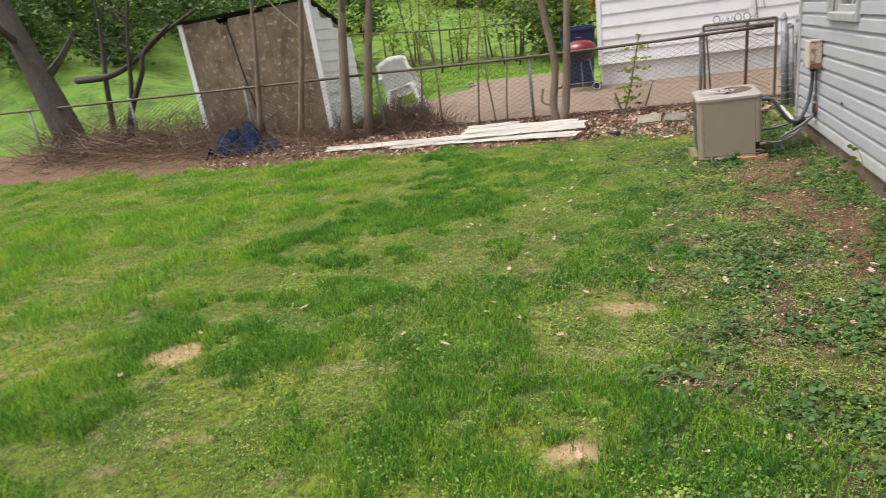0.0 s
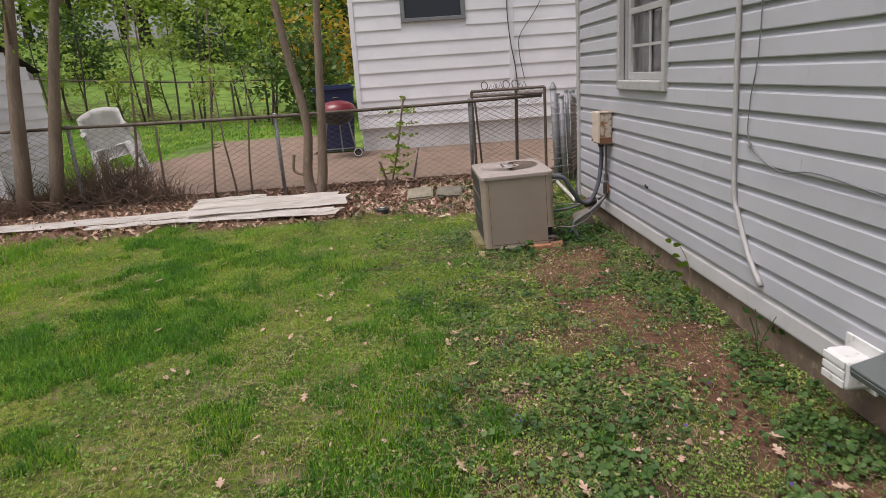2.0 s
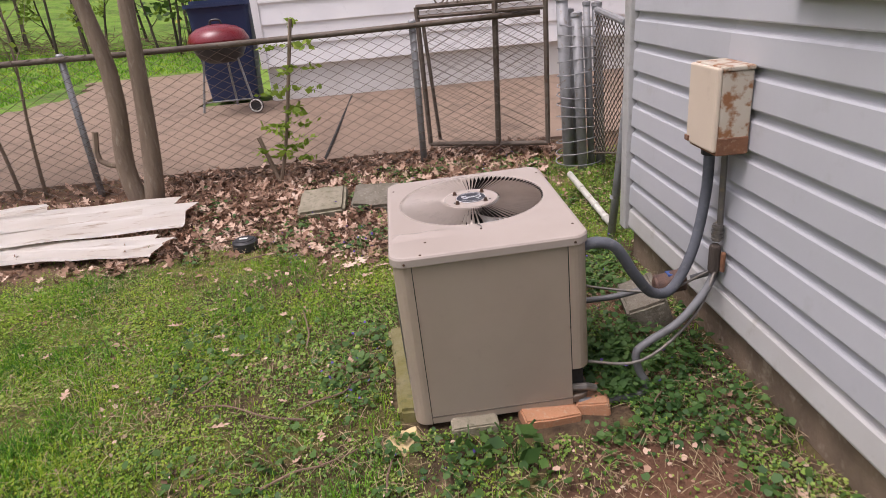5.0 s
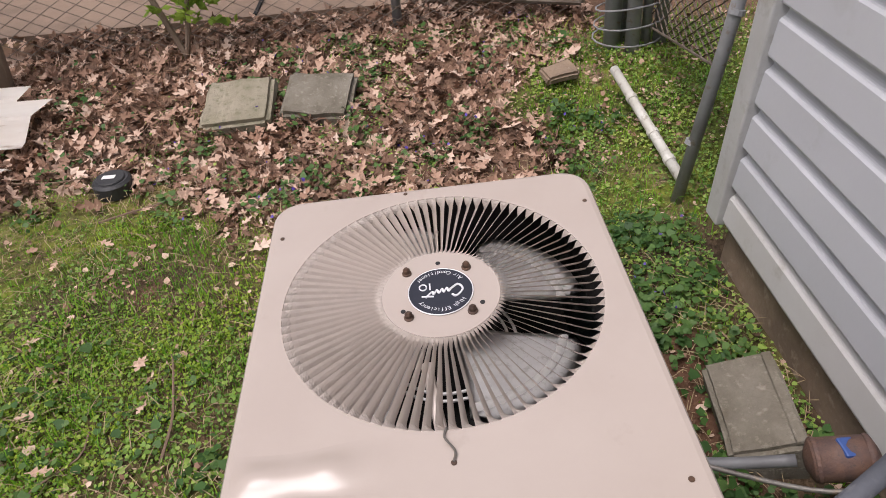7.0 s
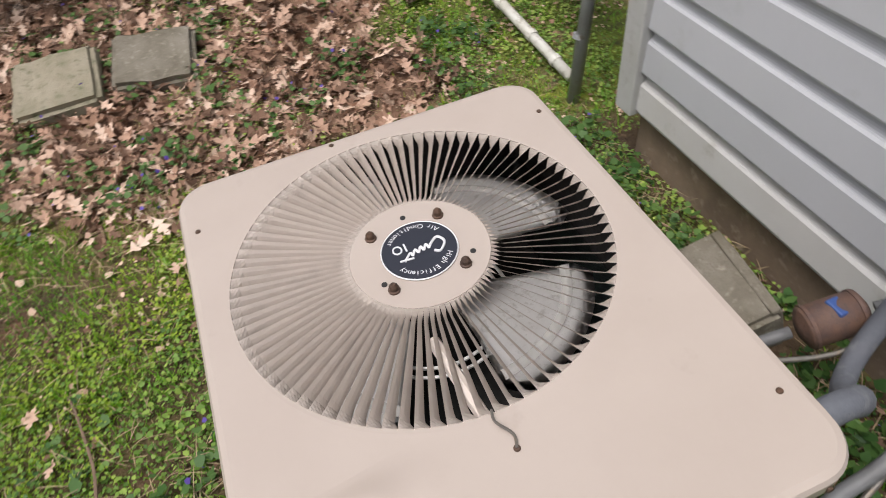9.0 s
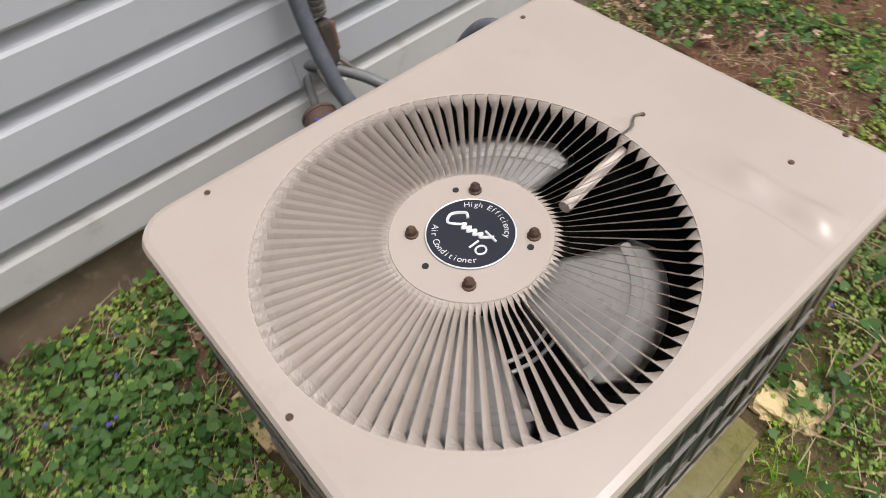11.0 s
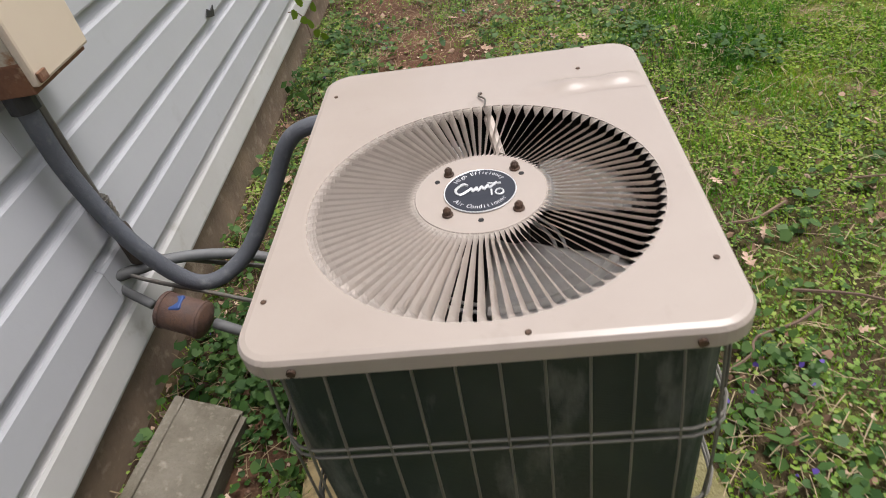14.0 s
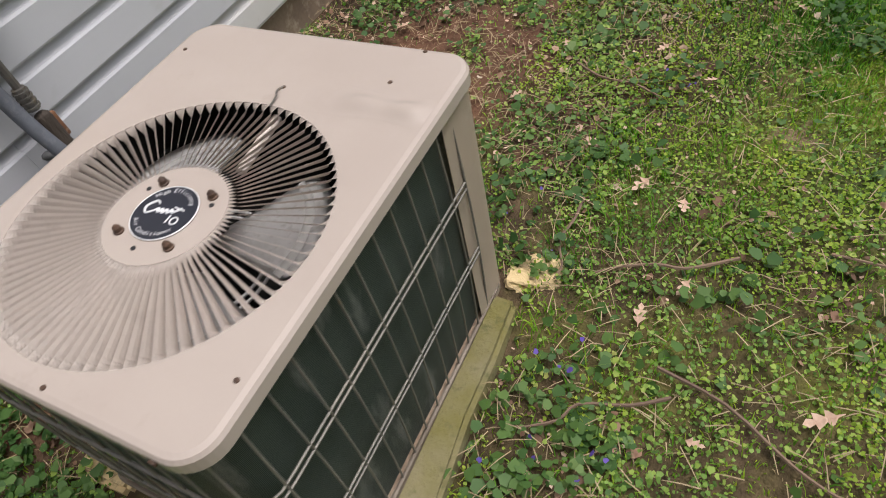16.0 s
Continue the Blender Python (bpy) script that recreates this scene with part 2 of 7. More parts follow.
M_SPRING = leafy("spring_leaves", ((0.12, 0.21, 0.03), (0.24, 0.35, 0.05), (0.40, 0.47, 0.09)), scale=0.6, through_light=0.45)
M_BUSH = leafy("bush_leaves", ((0.03, 0.07, 0.018), (0.075, 0.14, 0.03), (0.16, 0.24, 0.05)), scale=0.4, through_light=0.3)
M_PINE = leafy("dark_needles", ((0.012, 0.025, 0.013), (0.025, 0.045, 0.02)), scale=0.4, through_light=0.1)
M_STEM = leafy("creeping_stems", ((0.14, 0.10, 0.06), (0.30, 0.23, 0.13), (0.46, 0.36, 0.22)), scale=3, through_light=0.1)
# Dark ivy whose tints also carry the shade along the house.
M_SHADEIVY = leafy("shaded_dark_ivy", ((0.02, 0.055, 0.015), (0.045, 0.105, 0.025), (0.09, 0.165, 0.04), (0.15, 0.22, 0.06)), scale=2.6, through_light=0.25)
M_CLOVER = leafy("moss_clover", ((0.12, 0.22, 0.028), (0.24, 0.36, 0.035), (0.42, 0.48, 0.06)), scale=3.0, through_light=0.4)
M_VIOLET = leafy("violet_petals", ((0.10, 0.06, 0.32), (0.17, 0.11, 0.45)), scale=4)


def coil_material():
    m, nodes, links, b = material("coil_fins", 0.55, 0.3, 0.4)
    c = mixed(nodes, links, noise_fac(nodes, links, 5), (0.028, 0.04, 0.036), (0.046, 0.06, 0.054))
    c = mixed(nodes, links, noise_fac(nodes, links, 13, 0.56, 0.78, 8, (1, 1, 0.32)), c, (0.22, 0.225, 0.215))
    links.new(c, b.inputs["Base Color"])
    tc = nodes.new("ShaderNodeTexCoord")
    w = nodes.new("ShaderNodeTexWave")
    w.bands_direction = "Z"
    w.inputs["Scale"].default_value, w.inputs["Distortion"].default_value = 90, 0.4
    links.new(tc.outputs["Object"], w.inputs[0])
    bump(nodes, links, b, w.outputs["Fac"], 0.25, 0.002)
    return m


M_COIL = coil_material()


def ground_material():
    m, nodes, links, b = material("lawn_soil", 0.95, 0, 0.2)

    def mask(name):
        a = nodes.new("ShaderNodeAttribute")
        a.attribute_name = name
        return a.outputs["Fac"]

    moss = mixed(nodes, links, noise_fac(nodes, links, 1.3), (0.075, 0.115, 0.02), (0.20, 0.225, 0.03))
    moss = mixed(nodes, links, noise_fac(nodes, links, 24, 0.4, 0.7, 6), moss, (0.045, 0.042, 0.02))
    moss = mixed(nodes, links, noise_fac(nodes, links, 5, 0.56, 0.70, 6), moss, (0.25, 0.18, 0.11))
    soil = mixed(nodes, links, noise_fac(nodes, links, 4), (0.15, 0.078, 0.047), (0.095, 0.05, 0.032))
    soil = mixed(nodes, links, noise_fac(nodes, links, 45, 0.62, 0.82, 6), soil, (0.2, 0.145, 0.1))
    litter = mixed(nodes, links, noise_fac(nodes, links, 12), (0.21, 0.125, 0.08), (0.11, 0.07, 0.048))
    far = mixed(nodes, links, noise_fac(nodes, links, 0.35), (0.11, 0.22, 0.03), (0.18, 0.29, 0.045))
    far = mixed(nodes, links, noise_fac(nodes, links, 1.6, 0.42, 0.7), far, (0.05, 0.095, 0.02))
    far = mixed(nodes, links, noise_fac(nodes, links, 9, 0.5, 0.75), far, (0.20, 0.22, 0.07))
    humus = mixed(nodes, links, noise_fac(nodes, links, 16, 0.35, 0.7, 8), (0.045, 0.03, 0.019), (0.125, 0.085, 0.05))
    humus = mixed(nodes, links, noise_fac(nodes, links, 3.1, 0.5, 0.68, 5), humus, (0.12, 0.11, 0.032))
    moss = mixed(nodes, links, mask("bed"), moss, humus)
    c = mixed(nodes, links, mask("soil"), moss, soil)
    c = mixed(nodes, links, mask("straw"), c, mixed(nodes, links, noise_fac(nodes, links, 30), (0.46, 0.33, 0.19), (0.34, 0.23, 0.12)))
    c = mixed(nodes, links, mask("litter"), c, litter)
    c = mixed(nodes, links, mask("meadow"), c, far)
    links.new(c, b.inputs["Base Color"])
    bump(nodes, links, b, noise_fac(nodes, links, 30, 0.2, 0.8, 8), 0.8, 0.02)
    return m


M_GROUND = ground_material()


def glass_material():
    m, nodes, links, b = material("window_glass", 0.03, 0, 0.5)
    b.inputs["Base Color"].default_value = (0.9, 0.93, 0.93, 1)
    b.inputs["Transmission Weight"].default_value = 1.0
    return m


M_GLASS = glass_material()


# ---- mesh helpers ----
def link_mesh(name, me, mat, parent=None, label="", smooth=False):
    ob = new(name, me)
    if mat:
        me.materials.append(mat)
    if smooth:
        me.polygons.foreach_set("use_smooth", [True] * len(me.polygons))
    if parent:
        ob.parent = parent
    if label:
        ob["label"] = label
    return ob


def part(name, bm, mat, parent=None, label="", smooth=False):
    me = bpy.data.meshes.new(name)
    bm.to_mesh(me)
    bm.free()
    return link_mesh(name, me, mat, parent, label, smooth)


def mesh_np(name, verts, faces, mat, smooth=False):
    """One mesh from arrays: verts (n,3), faces (m,k)."""
    me = bpy.data.meshes.new(name)
    k = faces.shape[1]
    me.vertices.add(len(verts))
    me.vertices.foreach_set("co", np.ascontiguousarray(verts, dtype=np.float32).ravel())
    me.loops.add(faces.size)
    me.loops.foreach_set("vertex_index", np.ascontiguousarray(faces, dtype=np.int32).ravel())
    me.polygons.add(len(faces))
    me.polygons.foreach_set("loop_start", np.arange(0, faces.size, k, dtype=np.int32))
    me.update(calc_edges=True)
    return link_mesh(name, me, mat, None, "", smooth)


def thing(name, label, category, at=(0, 0, 0), group="", kind=""):
    e = new(name)
    e.location = at
    return tagged(e, label, category, group, kind)


def box(bm, x0, x1, y0, y1, z0, z1, bevel=0.0, seg=2):
    r = bmesh.ops.create_cube(bm, size=1)
    vs = r["verts"]
    for v in vs:
        v.co = Vector(((x0 + x1) / 2 + v.co.x * (x1 - x0), (y0 + y1) / 2 + v.co.y * (y1 - y0), (z0 + z1) / 2 + v.co.z * (z1 - z0)))
    if bevel:
        es = list({e for v in vs for e in v.link_edges})
        bmesh.ops.bevel(bm, geom=es, offset=bevel, segments=seg, affect="EDGES", profile=0.5)
    return vs


def one_box(*a, **k):
    bm = bmesh.new()
    box(bm, *a, **k)
    return bm


def tube(bm, pts, r, n=8, caps=True):
    """A tube along points; r a number or one radius a point."""
    pts = [Vector(p) for p in pts]
    rs = r if isinstance(r, (list, tuple)) else [r] * len(pts)
    rings, up = [], None
    for i, p in enumerate(pts):
        d = (pts[min(i + 1, len(pts) - 1)] - pts[max(i - 1, 0)]).normalized()
        if up is None:
            up = d.orthogonal().normalized()
        side = d.cross(up).normalized()
        up = side.cross(d).normalized()
        rings.append([bm.verts.new(p + (side * math.cos(a) + up * math.sin(a)) * rs[i]) for a in [2 * math.pi * k / n for k in range(n)]])
    for a, b in zip(rings, rings[1:]):
        for k in range(n):
            bm.faces.new((a[k], a[(k + 1) % n], b[(k + 1) % n], b[k]))
    if caps:
        bm.faces.new(rings[0][::-1])
        bm.faces.new(rings[-1])
    bmesh.ops.recalc_face_normals(bm, faces=bm.faces[:])


def one_tube(pts, r, n=8):
    bm = bmesh.new()
    tube(bm, pts, r, n)
    return bm


def curve_pts(ctrl, steps=8):
    """Catmull-Rom through control points."""
    c = [Vector(p) for p in ctrl]
    c = [c[0] * 2 - c[1]] + c + [c[-1] * 2 - c[-2]]
    out = []
    for i in range(1, len(c) - 2):
        for s in range(steps):
            t = s / steps
            a, b, d, e = c[i - 1], c[i], c[i + 1], c[i + 2]
            out.append(0.5 * (2 * b + (d - a) * t + (2 * a - 5 * b + 4 * d - e) * t * t + (3 * b - a - 3 * d + e) * t ** 3))
    out.append(c[-2])
    return out


def rounded(x0, x1, y0, y1, r, seg=6):
    """Outline of a rectangle with round corners, counter-clockwise."""
    out = []
    for cx, cy, a0 in ((x1 - r, y1 - r, 0), (x0 + r, y1 - r, 90), (x0 + r, y0 + r, 180), (x1 - r, y0 + r, 270)):
        for k in range(seg + 1):
            a = radians(a0 + 90 * k / seg)
            out.append((cx + r * math.cos(a), cy + r * math.sin(a)))
    return out


def prism(bm, outline, z0, z1):
    lo = [bm.verts.new((x, y, z0)) for x, y in outline]
    hi = [bm.verts.new((x, y, z1)) for x, y in outline]
    n = len(lo)
    for k in range(n):
        bm.faces.new((lo[k], lo[(k + 1) % n], hi[(k + 1) % n], hi[k]))
    bm.faces.new(lo[::-1])
    bm.faces.new(hi)
    bm.normal_update()


def disc(bm, c, r, h, n=24, axis="z", chamfer=0.0):
    """An upright or lying cylinder from its base centre, with a chamfered top rim."""
    steps = [(r, 0), (r, h - chamfer), (r - chamfer, h)] if chamfer else [(r, 0), (r, h)]
    rings = []
    for rad, z in steps:
        ring = []
        for k in range(n):
            a = 2 * math.pi * k / n
            p = (rad * math.cos(a), rad * math.sin(a), z)
            if axis == "x":
                p = (-p[2], p[0], p[1])
            if axis == "y":
                p = (p[0], -p[2], p[1])
            ring.append(bm.verts.new(Vector(c) + Vector(p)))
        rings.append(ring)
    for a, b in zip(rings, rings[1:]):
        for k in range(n):
            bm.faces.new((a[k], a[(k + 1) % n], b[(k + 1) % n], b[k]))
    bm.faces.new(rings[0][::-1])
    bm.faces.new(rings[-1])
    bmesh.ops.recalc_face_normals(bm, faces=bm.faces[:])


def one_disc(*a, **k):
    bm = bmesh.new()
    disc(bm, *a, **k)
    return bm


class Field:
    """Smooth random field on the plan."""

    def __init__(self, seed):
        self.g = np.random.default_rng(seed).random((257, 257))

    def __call__(self, x, y, scale):
        u, v = np.asarray(x) * scale + 1000.3, np.asarray(y) * scale + 1000.7
        i, j = np.floor(u).astype(int), np.floor(v).astype(int)
        f, h = u - i, v - j
        f, h = f * f * (3 - 2 * f), h * h * (3 - 2 * h)
        g = self.g
        a, b = g[i % 256, j % 256], g[(i + 1) % 256, j % 256]
        c, d = g[i % 256, (j + 1) % 256], g[(i + 1) % 256, (j + 1) % 256]
        return (a * (1 - f) + b * f) * (1 - h) + (c * (1 - f) + d * f) * h


F1, F2, F3 = Field(11), Field(12), Field(13)


def smooth(a, b, v):
    t = np.clip((np.asarray(v, dtype=float) - a) / (b - a), 0, 1)
    return t * t * (3 - 2 * t)


def blob(x, y, cx, cy, rx, ry):
    return np.exp(-(((x - cx) / rx) ** 2 + ((y - cy) / ry) ** 2))


def height(x, y):
    """The lie of the land."""
    x, y = np.asarray(x, dtype=float), np.asarray(y, dtype=float)
    z = 0.045 + 0.06 * np.exp(-(x / 0.4) ** 2) * (y < 0.9) + 0.11 * smooth(0.9, 2.5, y) + 0.05 * smooth(2.5, 2.9, y)
    z = z + 0.13 * smooth(2.9, 5.3, y) + 0.15 * smooth(-7, -12, x) * smooth(-1, 2.5, y)
    slope = 0.075 + 0.065 * smooth(-3, -16, x)
    d = np.clip(y - 7.5, 0, 34)
    z = z + slope * d * smooth(0, 6, d)
    west = smooth(0.3, 1.2, (-x - 5) / np.maximum(y + 4, 0.5)) * smooth(3, 7, y)
    z = z + 0.21 * west * np.clip(0.75 * (-x - 9) + 0.66 * (y - 3), 0, 24)
    bumpy = 0.022 * (F1(x, y, 1.4) - 0.5) + 0.016 * (F2(x, y, 5) - 0.5)
    return z + bumpy * smooth(2.9, 2.5, y)


def hz(x, y):
    return float(height(x, y))


def soil_mask(x, y):
    m = 1.1 * blob(x, y, -0.60, -1.85, 0.38, 0.7) + blob(x, y, -0.36, -2.9, 0.26, 0.75) + 0.7 * blob(x, y, -0.3, -4.2, 0.25, 0.8) + 0.8 * blob(x, y, -0.36, -0.9, 0.22, 0.4)
    m = m + 0.8 * blob(x, y, -0.3, -0.2, 0.16, 0.3) + 0.6 * blob(x, y, -0.2, 0.35, 0.12, 0.2)
    m = m + 0.75 * blob(x, y, -0.85, -1.1, 0.5, 0.3) + 0.6 * blob(x, y, -0.95, -2.6, 0.25, 0.3) + 0.7 * blob(x, y, -1.55, 0.28, 0.16, 0.12) + 0.65 * blob(x, y, -1.75, 0.75, 0.18, 0.13) + 0.6 * blob(x, y, -1.7, 0.42, 0.12, 0.1)
    return np.clip((m - 0.52 + 1.0 * (F2(x, y, 5) - 0.5) + 0.7 * (F3(x, y, 13) - 0.5)) * 2.2, 0, 1)


def straw_mask(x, y):
    """Spots where the grass has died off to pale straw."""
    m = 1.3 * blob(x, y, -4.4, -4.86, 0.24, 0.17) + 1.2 * blob(x, y, -1.91, -5.52, 0.13, 0.10) + blob(x, y, -1.73, -4.12, 0.2, 0.13) + 0.7 * blob(x, y, -2.3, -4.9, 0.16, 0.1) + 0.7 * blob(x, y, -3.6, -5.6, 0.3, 0.1)
    return np.clip((m - 0.45 + 0.6 * (F2(x, y, 6) - 0.5) + 0.4 * (F3(x, y, 14) - 0.5)) * 2.6, 0, 1)


def bed_mask(x, y):
    """Thin growth over dark humus, along the house and round the unit."""
    d = smooth(-2.0, -0.9, x + 1.3 * (F1(x, y, 1.1) - 0.5) + 0.8 * (F2(x, y, 4) - 0.5))
    d = d * smooth(1.15, 0.75, y)
    return np.maximum(d, 0.9 * smooth(0.3, 0.8, blob(x, y, -1.2, 0.0, 1.7, 1.5) + 0.6 * (F2(x, y, 4) - 0.5)))


def litter_mask(x, y):
    edge = 0.9 + 0.3 * smooth(-1.4, -2.6, x) - 0.05 * smooth(-2.6, -3.4, x) - 0.35 * smooth(-7, -9, x) + 0.35 * smooth(-0.75, -0.2, x) + 0.9 * smooth(-0.8, 0.25, x + 0.9 * (F2(x, y, 3) - 0.5) + 0.4 * (F3(x, y, 8) - 0.5))
    return np.clip(smooth(edge - 0.05, edge + 0.35, y + 0.5 * (F1(x, y, 2.3) - 0.5)) * smooth(3.1, 2.75, y), 0, 1)


# ---- ground ----
def ground():
    xs = np.unique(np.concatenate([np.arange(-400, -40, 40), np.arange(-40, -14, 2.0), np.arange(-14, -6, 0.25), np.arange(-6, 0.6, 0.05), np.arange(0.6, 6, 0.6), np.arange(6, 40, 5), np.arange(40, 401, 40)]))
    ys = np.unique(np.concatenate([np.arange(-400, -40, 40), np.arange(-40, -8, 2.0), np.arange(-8, 3.0, 0.05), np.arange(3.0, 12, 0.4), np.arange(12, 44, 1.5), np.arange(44, 401, 30)]))
    gx, gy = np.meshgrid(xs, ys)
    v = np.stack([gx.ravel(), gy.ravel(), height(gx, gy).ravel()], 1)
    w, h = len(xs), len(ys)
    i = (np.arange(h - 1)[:, None] * w + np.arange(w - 1)[None, :]).ravel()
    f = np.stack([i, i + 1, i + w + 1, i + w], 1)
    ob = mesh_np("ground", v, f, M_GROUND, True)
    for name, val in (("soil", soil_mask(v[:, 0], v[:, 1])), ("straw", straw_mask(v[:, 0], v[:, 1])), ("bed", bed_mask(v[:, 0], v[:, 1])), ("litter", litter_mask(v[:, 0], v[:, 1])), ("meadow", smooth(2.9, 3.2, v[:, 1]))):
        a = ob.data.attributes.new(name, "FLOAT", "POINT")
        a.data.foreach_set("value", val.astype(np.float32))
    return tagged(ob, "uneven backyard lawn with moss, bare soil and leaf litter", "lawn", kind="structure")


ground()


def sheet(name, inside, x0, x1, y0, y1, step, lift, mat):
    """A ground-hugging slab over the cells of a grid where inside(x, y) holds."""
    bm, made = bmesh.new(), {}

    def vert(i, j):
        if (i, j) not in made:
            x, y = x0 + i * step, y0 + j * step
            made[i, j] = bm.verts.new((x, y, hz(x, y) + lift))
        return made[i, j]

    for i in range(int((x1 - x0) / step)):
        for j in range(int((y1 - y0) / step)):
            if inside(x0 + (i + 0.5) * step, y0 + (j + 0.5) * step):
                bm.faces.new((vert(i, j), vert(i + 1, j), vert(i + 1, j + 1), vert(i, j + 1)))
    rim = [e for e in bm.edges if e.is_boundary]
    ext = bmesh.ops.extrude_edge_only(bm, edges=rim)["geom"]
    for g in ext:
        if isinstance(g, bmesh.types.BMVert):
            g.co.z -= 0.12
    return part(name, bm, mat, smooth=False)


drive = sheet("driveway", lambda x, y: (x > -5.9 + 0.35 * math.sin(y * 1.3) and y < 5.4) or (-6.3 + 0.5 * math.sin(y) < x < -3.3 and y < 9.3), -7.2, 8.0, 2.85, 9.6, 0.2, 0.03, M_DRIVE)
tagged(drive, "tan weathered concrete driveway behind the fence", "driveway", kind="structure")
bm = bmesh.new()
tube(bm, [(-1.72, 2.86, hz(-1.72, 2.86) + 0.031), (-1.6, 5.2, hz(-1.6, 5.2) + 0.031)], 0.012, 5)
tagged(part("trim", bm, M_DARK), "dark joint filled with dirt in the driveway", "joint", kind="structure")


# ---- grey house ----
PITCH, Z0 = 0.1265, 0.282
CORNER = 0.70
WIN = (-1.47, -0.61, 1.42, 2.42)


def house():
    wall = thing("wall_east", "grey vinyl-clad house wall above a low foundation", "house wall", kind="structure")
    bm = bmesh.new()
    y0, y1, za, zb = WIN
    for a in ((-11, y0, Z0, 2.95), (y1, CORNER, Z0, 2.95), (y0, y1, Z0, za), (y0, y1, zb, 2.95)):
        box(bm, 0.006, 0.16, a[0], a[1], a[2], a[3])
    part("sheathing", bm, M_TRIM, wall)
    bm = one_box(0.02, 0.3, -11, CORNER - 0.03, -0.3, Z0)
    part("foundation", bm, M_FOUND, wall, "brown stained concrete foundation")
    part("corner_post", one_box(-0.04, 0.05, CORNER - 0.055, CORNER + 0.02, Z0 - 0.022, 2.95, bevel=0.006), M_TRIM, wall)
    # courses with a flat face and a slope running up under the next lip
    cove = [(-0.017 + 0.017 * math.sin(a), 0.092 + 0.022 * (1 - math.cos(a))) for a in np.linspace(0.25, 1.4, 6)]
    full = [(0.006, 0.0), (-0.008, 0.001), (-0.0205, 0.0), (-0.022, 0.005), (-0.0175, 0.086)] + cove + [(0.001, 0.134), (0.006, 0.134)]
    joints = ((-11, -6.7, -3.05), (-11, -8.1, -4.6, -0.2), (-11, -5.4, -2.1))
    for k in range(21):
        z = Z0 - 0.012 + k * PITCH
        # the lowest course is cut shorter
        shape = [(x, max(h, 0.012)) for x, h in full] if k == 0 else full
        cuts = [*joints[k % 3], CORNER - 0.055]
        spans = list(zip(cuts, cuts[1:]))
        if z + PITCH > za and z < zb:
            spans = [(a, min(b, y0 - 0.05)) for a, b in spans if a < y0 - 0.05] + [(max(a, y1 + 0.05), b) for a, b in spans if b > y1 + 0.05]
        for a, b in spans:
            bm = bmesh.new()
            rings = [[bm.verts.new((x, y, z + dz)) for x, dz in shape] for y in (a + 0.001, b)]
            n = len(shape)
            for i in range(n):
                bm.faces.new((rings[0][i], rings[0][(i + 1) % n], rings[1][(i + 1) % n], rings[1][i]))
            bm.faces.new(rings[0])
            bm.faces.new(rings[1][::-1])
            bmesh.ops.recalc_face_normals(bm, faces=bm.faces[:])
            part("siding_board", bm, M_SIDING if k else M_CREAMBOARD, wall)
    part("starter_strip", one_box(-0.018, 0.02, -11, CORNER - 0.056, Z0 - 0.012, Z0 - 0.001, bevel=0.003), M_CREAMBOARD, wall)
    closing = one_box(0.16, 7, CORNER - 0.16, CORNER + 0.0, -0.3, 2.95)
    tagged(part("wall_north", closing, M_SIDING), "plain grey end wall of the house", "house wall", kind="structure")
    roof = bmesh.new()
    vs = [roof.verts.new(p) for p in ((-0.12, -11.2, 2.97), (-0.12, 0.9, 2.97), (3.6, 0.9, 4.6), (3.6, -11.2, 4.6), (7.2, 0.9, 2.97), (7.2, -11.2, 2.97))]
    roof.faces.new((vs[0], vs[1], vs[2], vs[3]))
    roof.faces.new((vs[3], vs[2], vs[4], vs[5]))
    bmesh.ops.solidify(roof, geom=roof.faces[:], thickness=0.08)
    tagged(part("roof", roof, M_ROOF), "plain dark shingle roof of the grey house", "roof", kind="structure")


house()


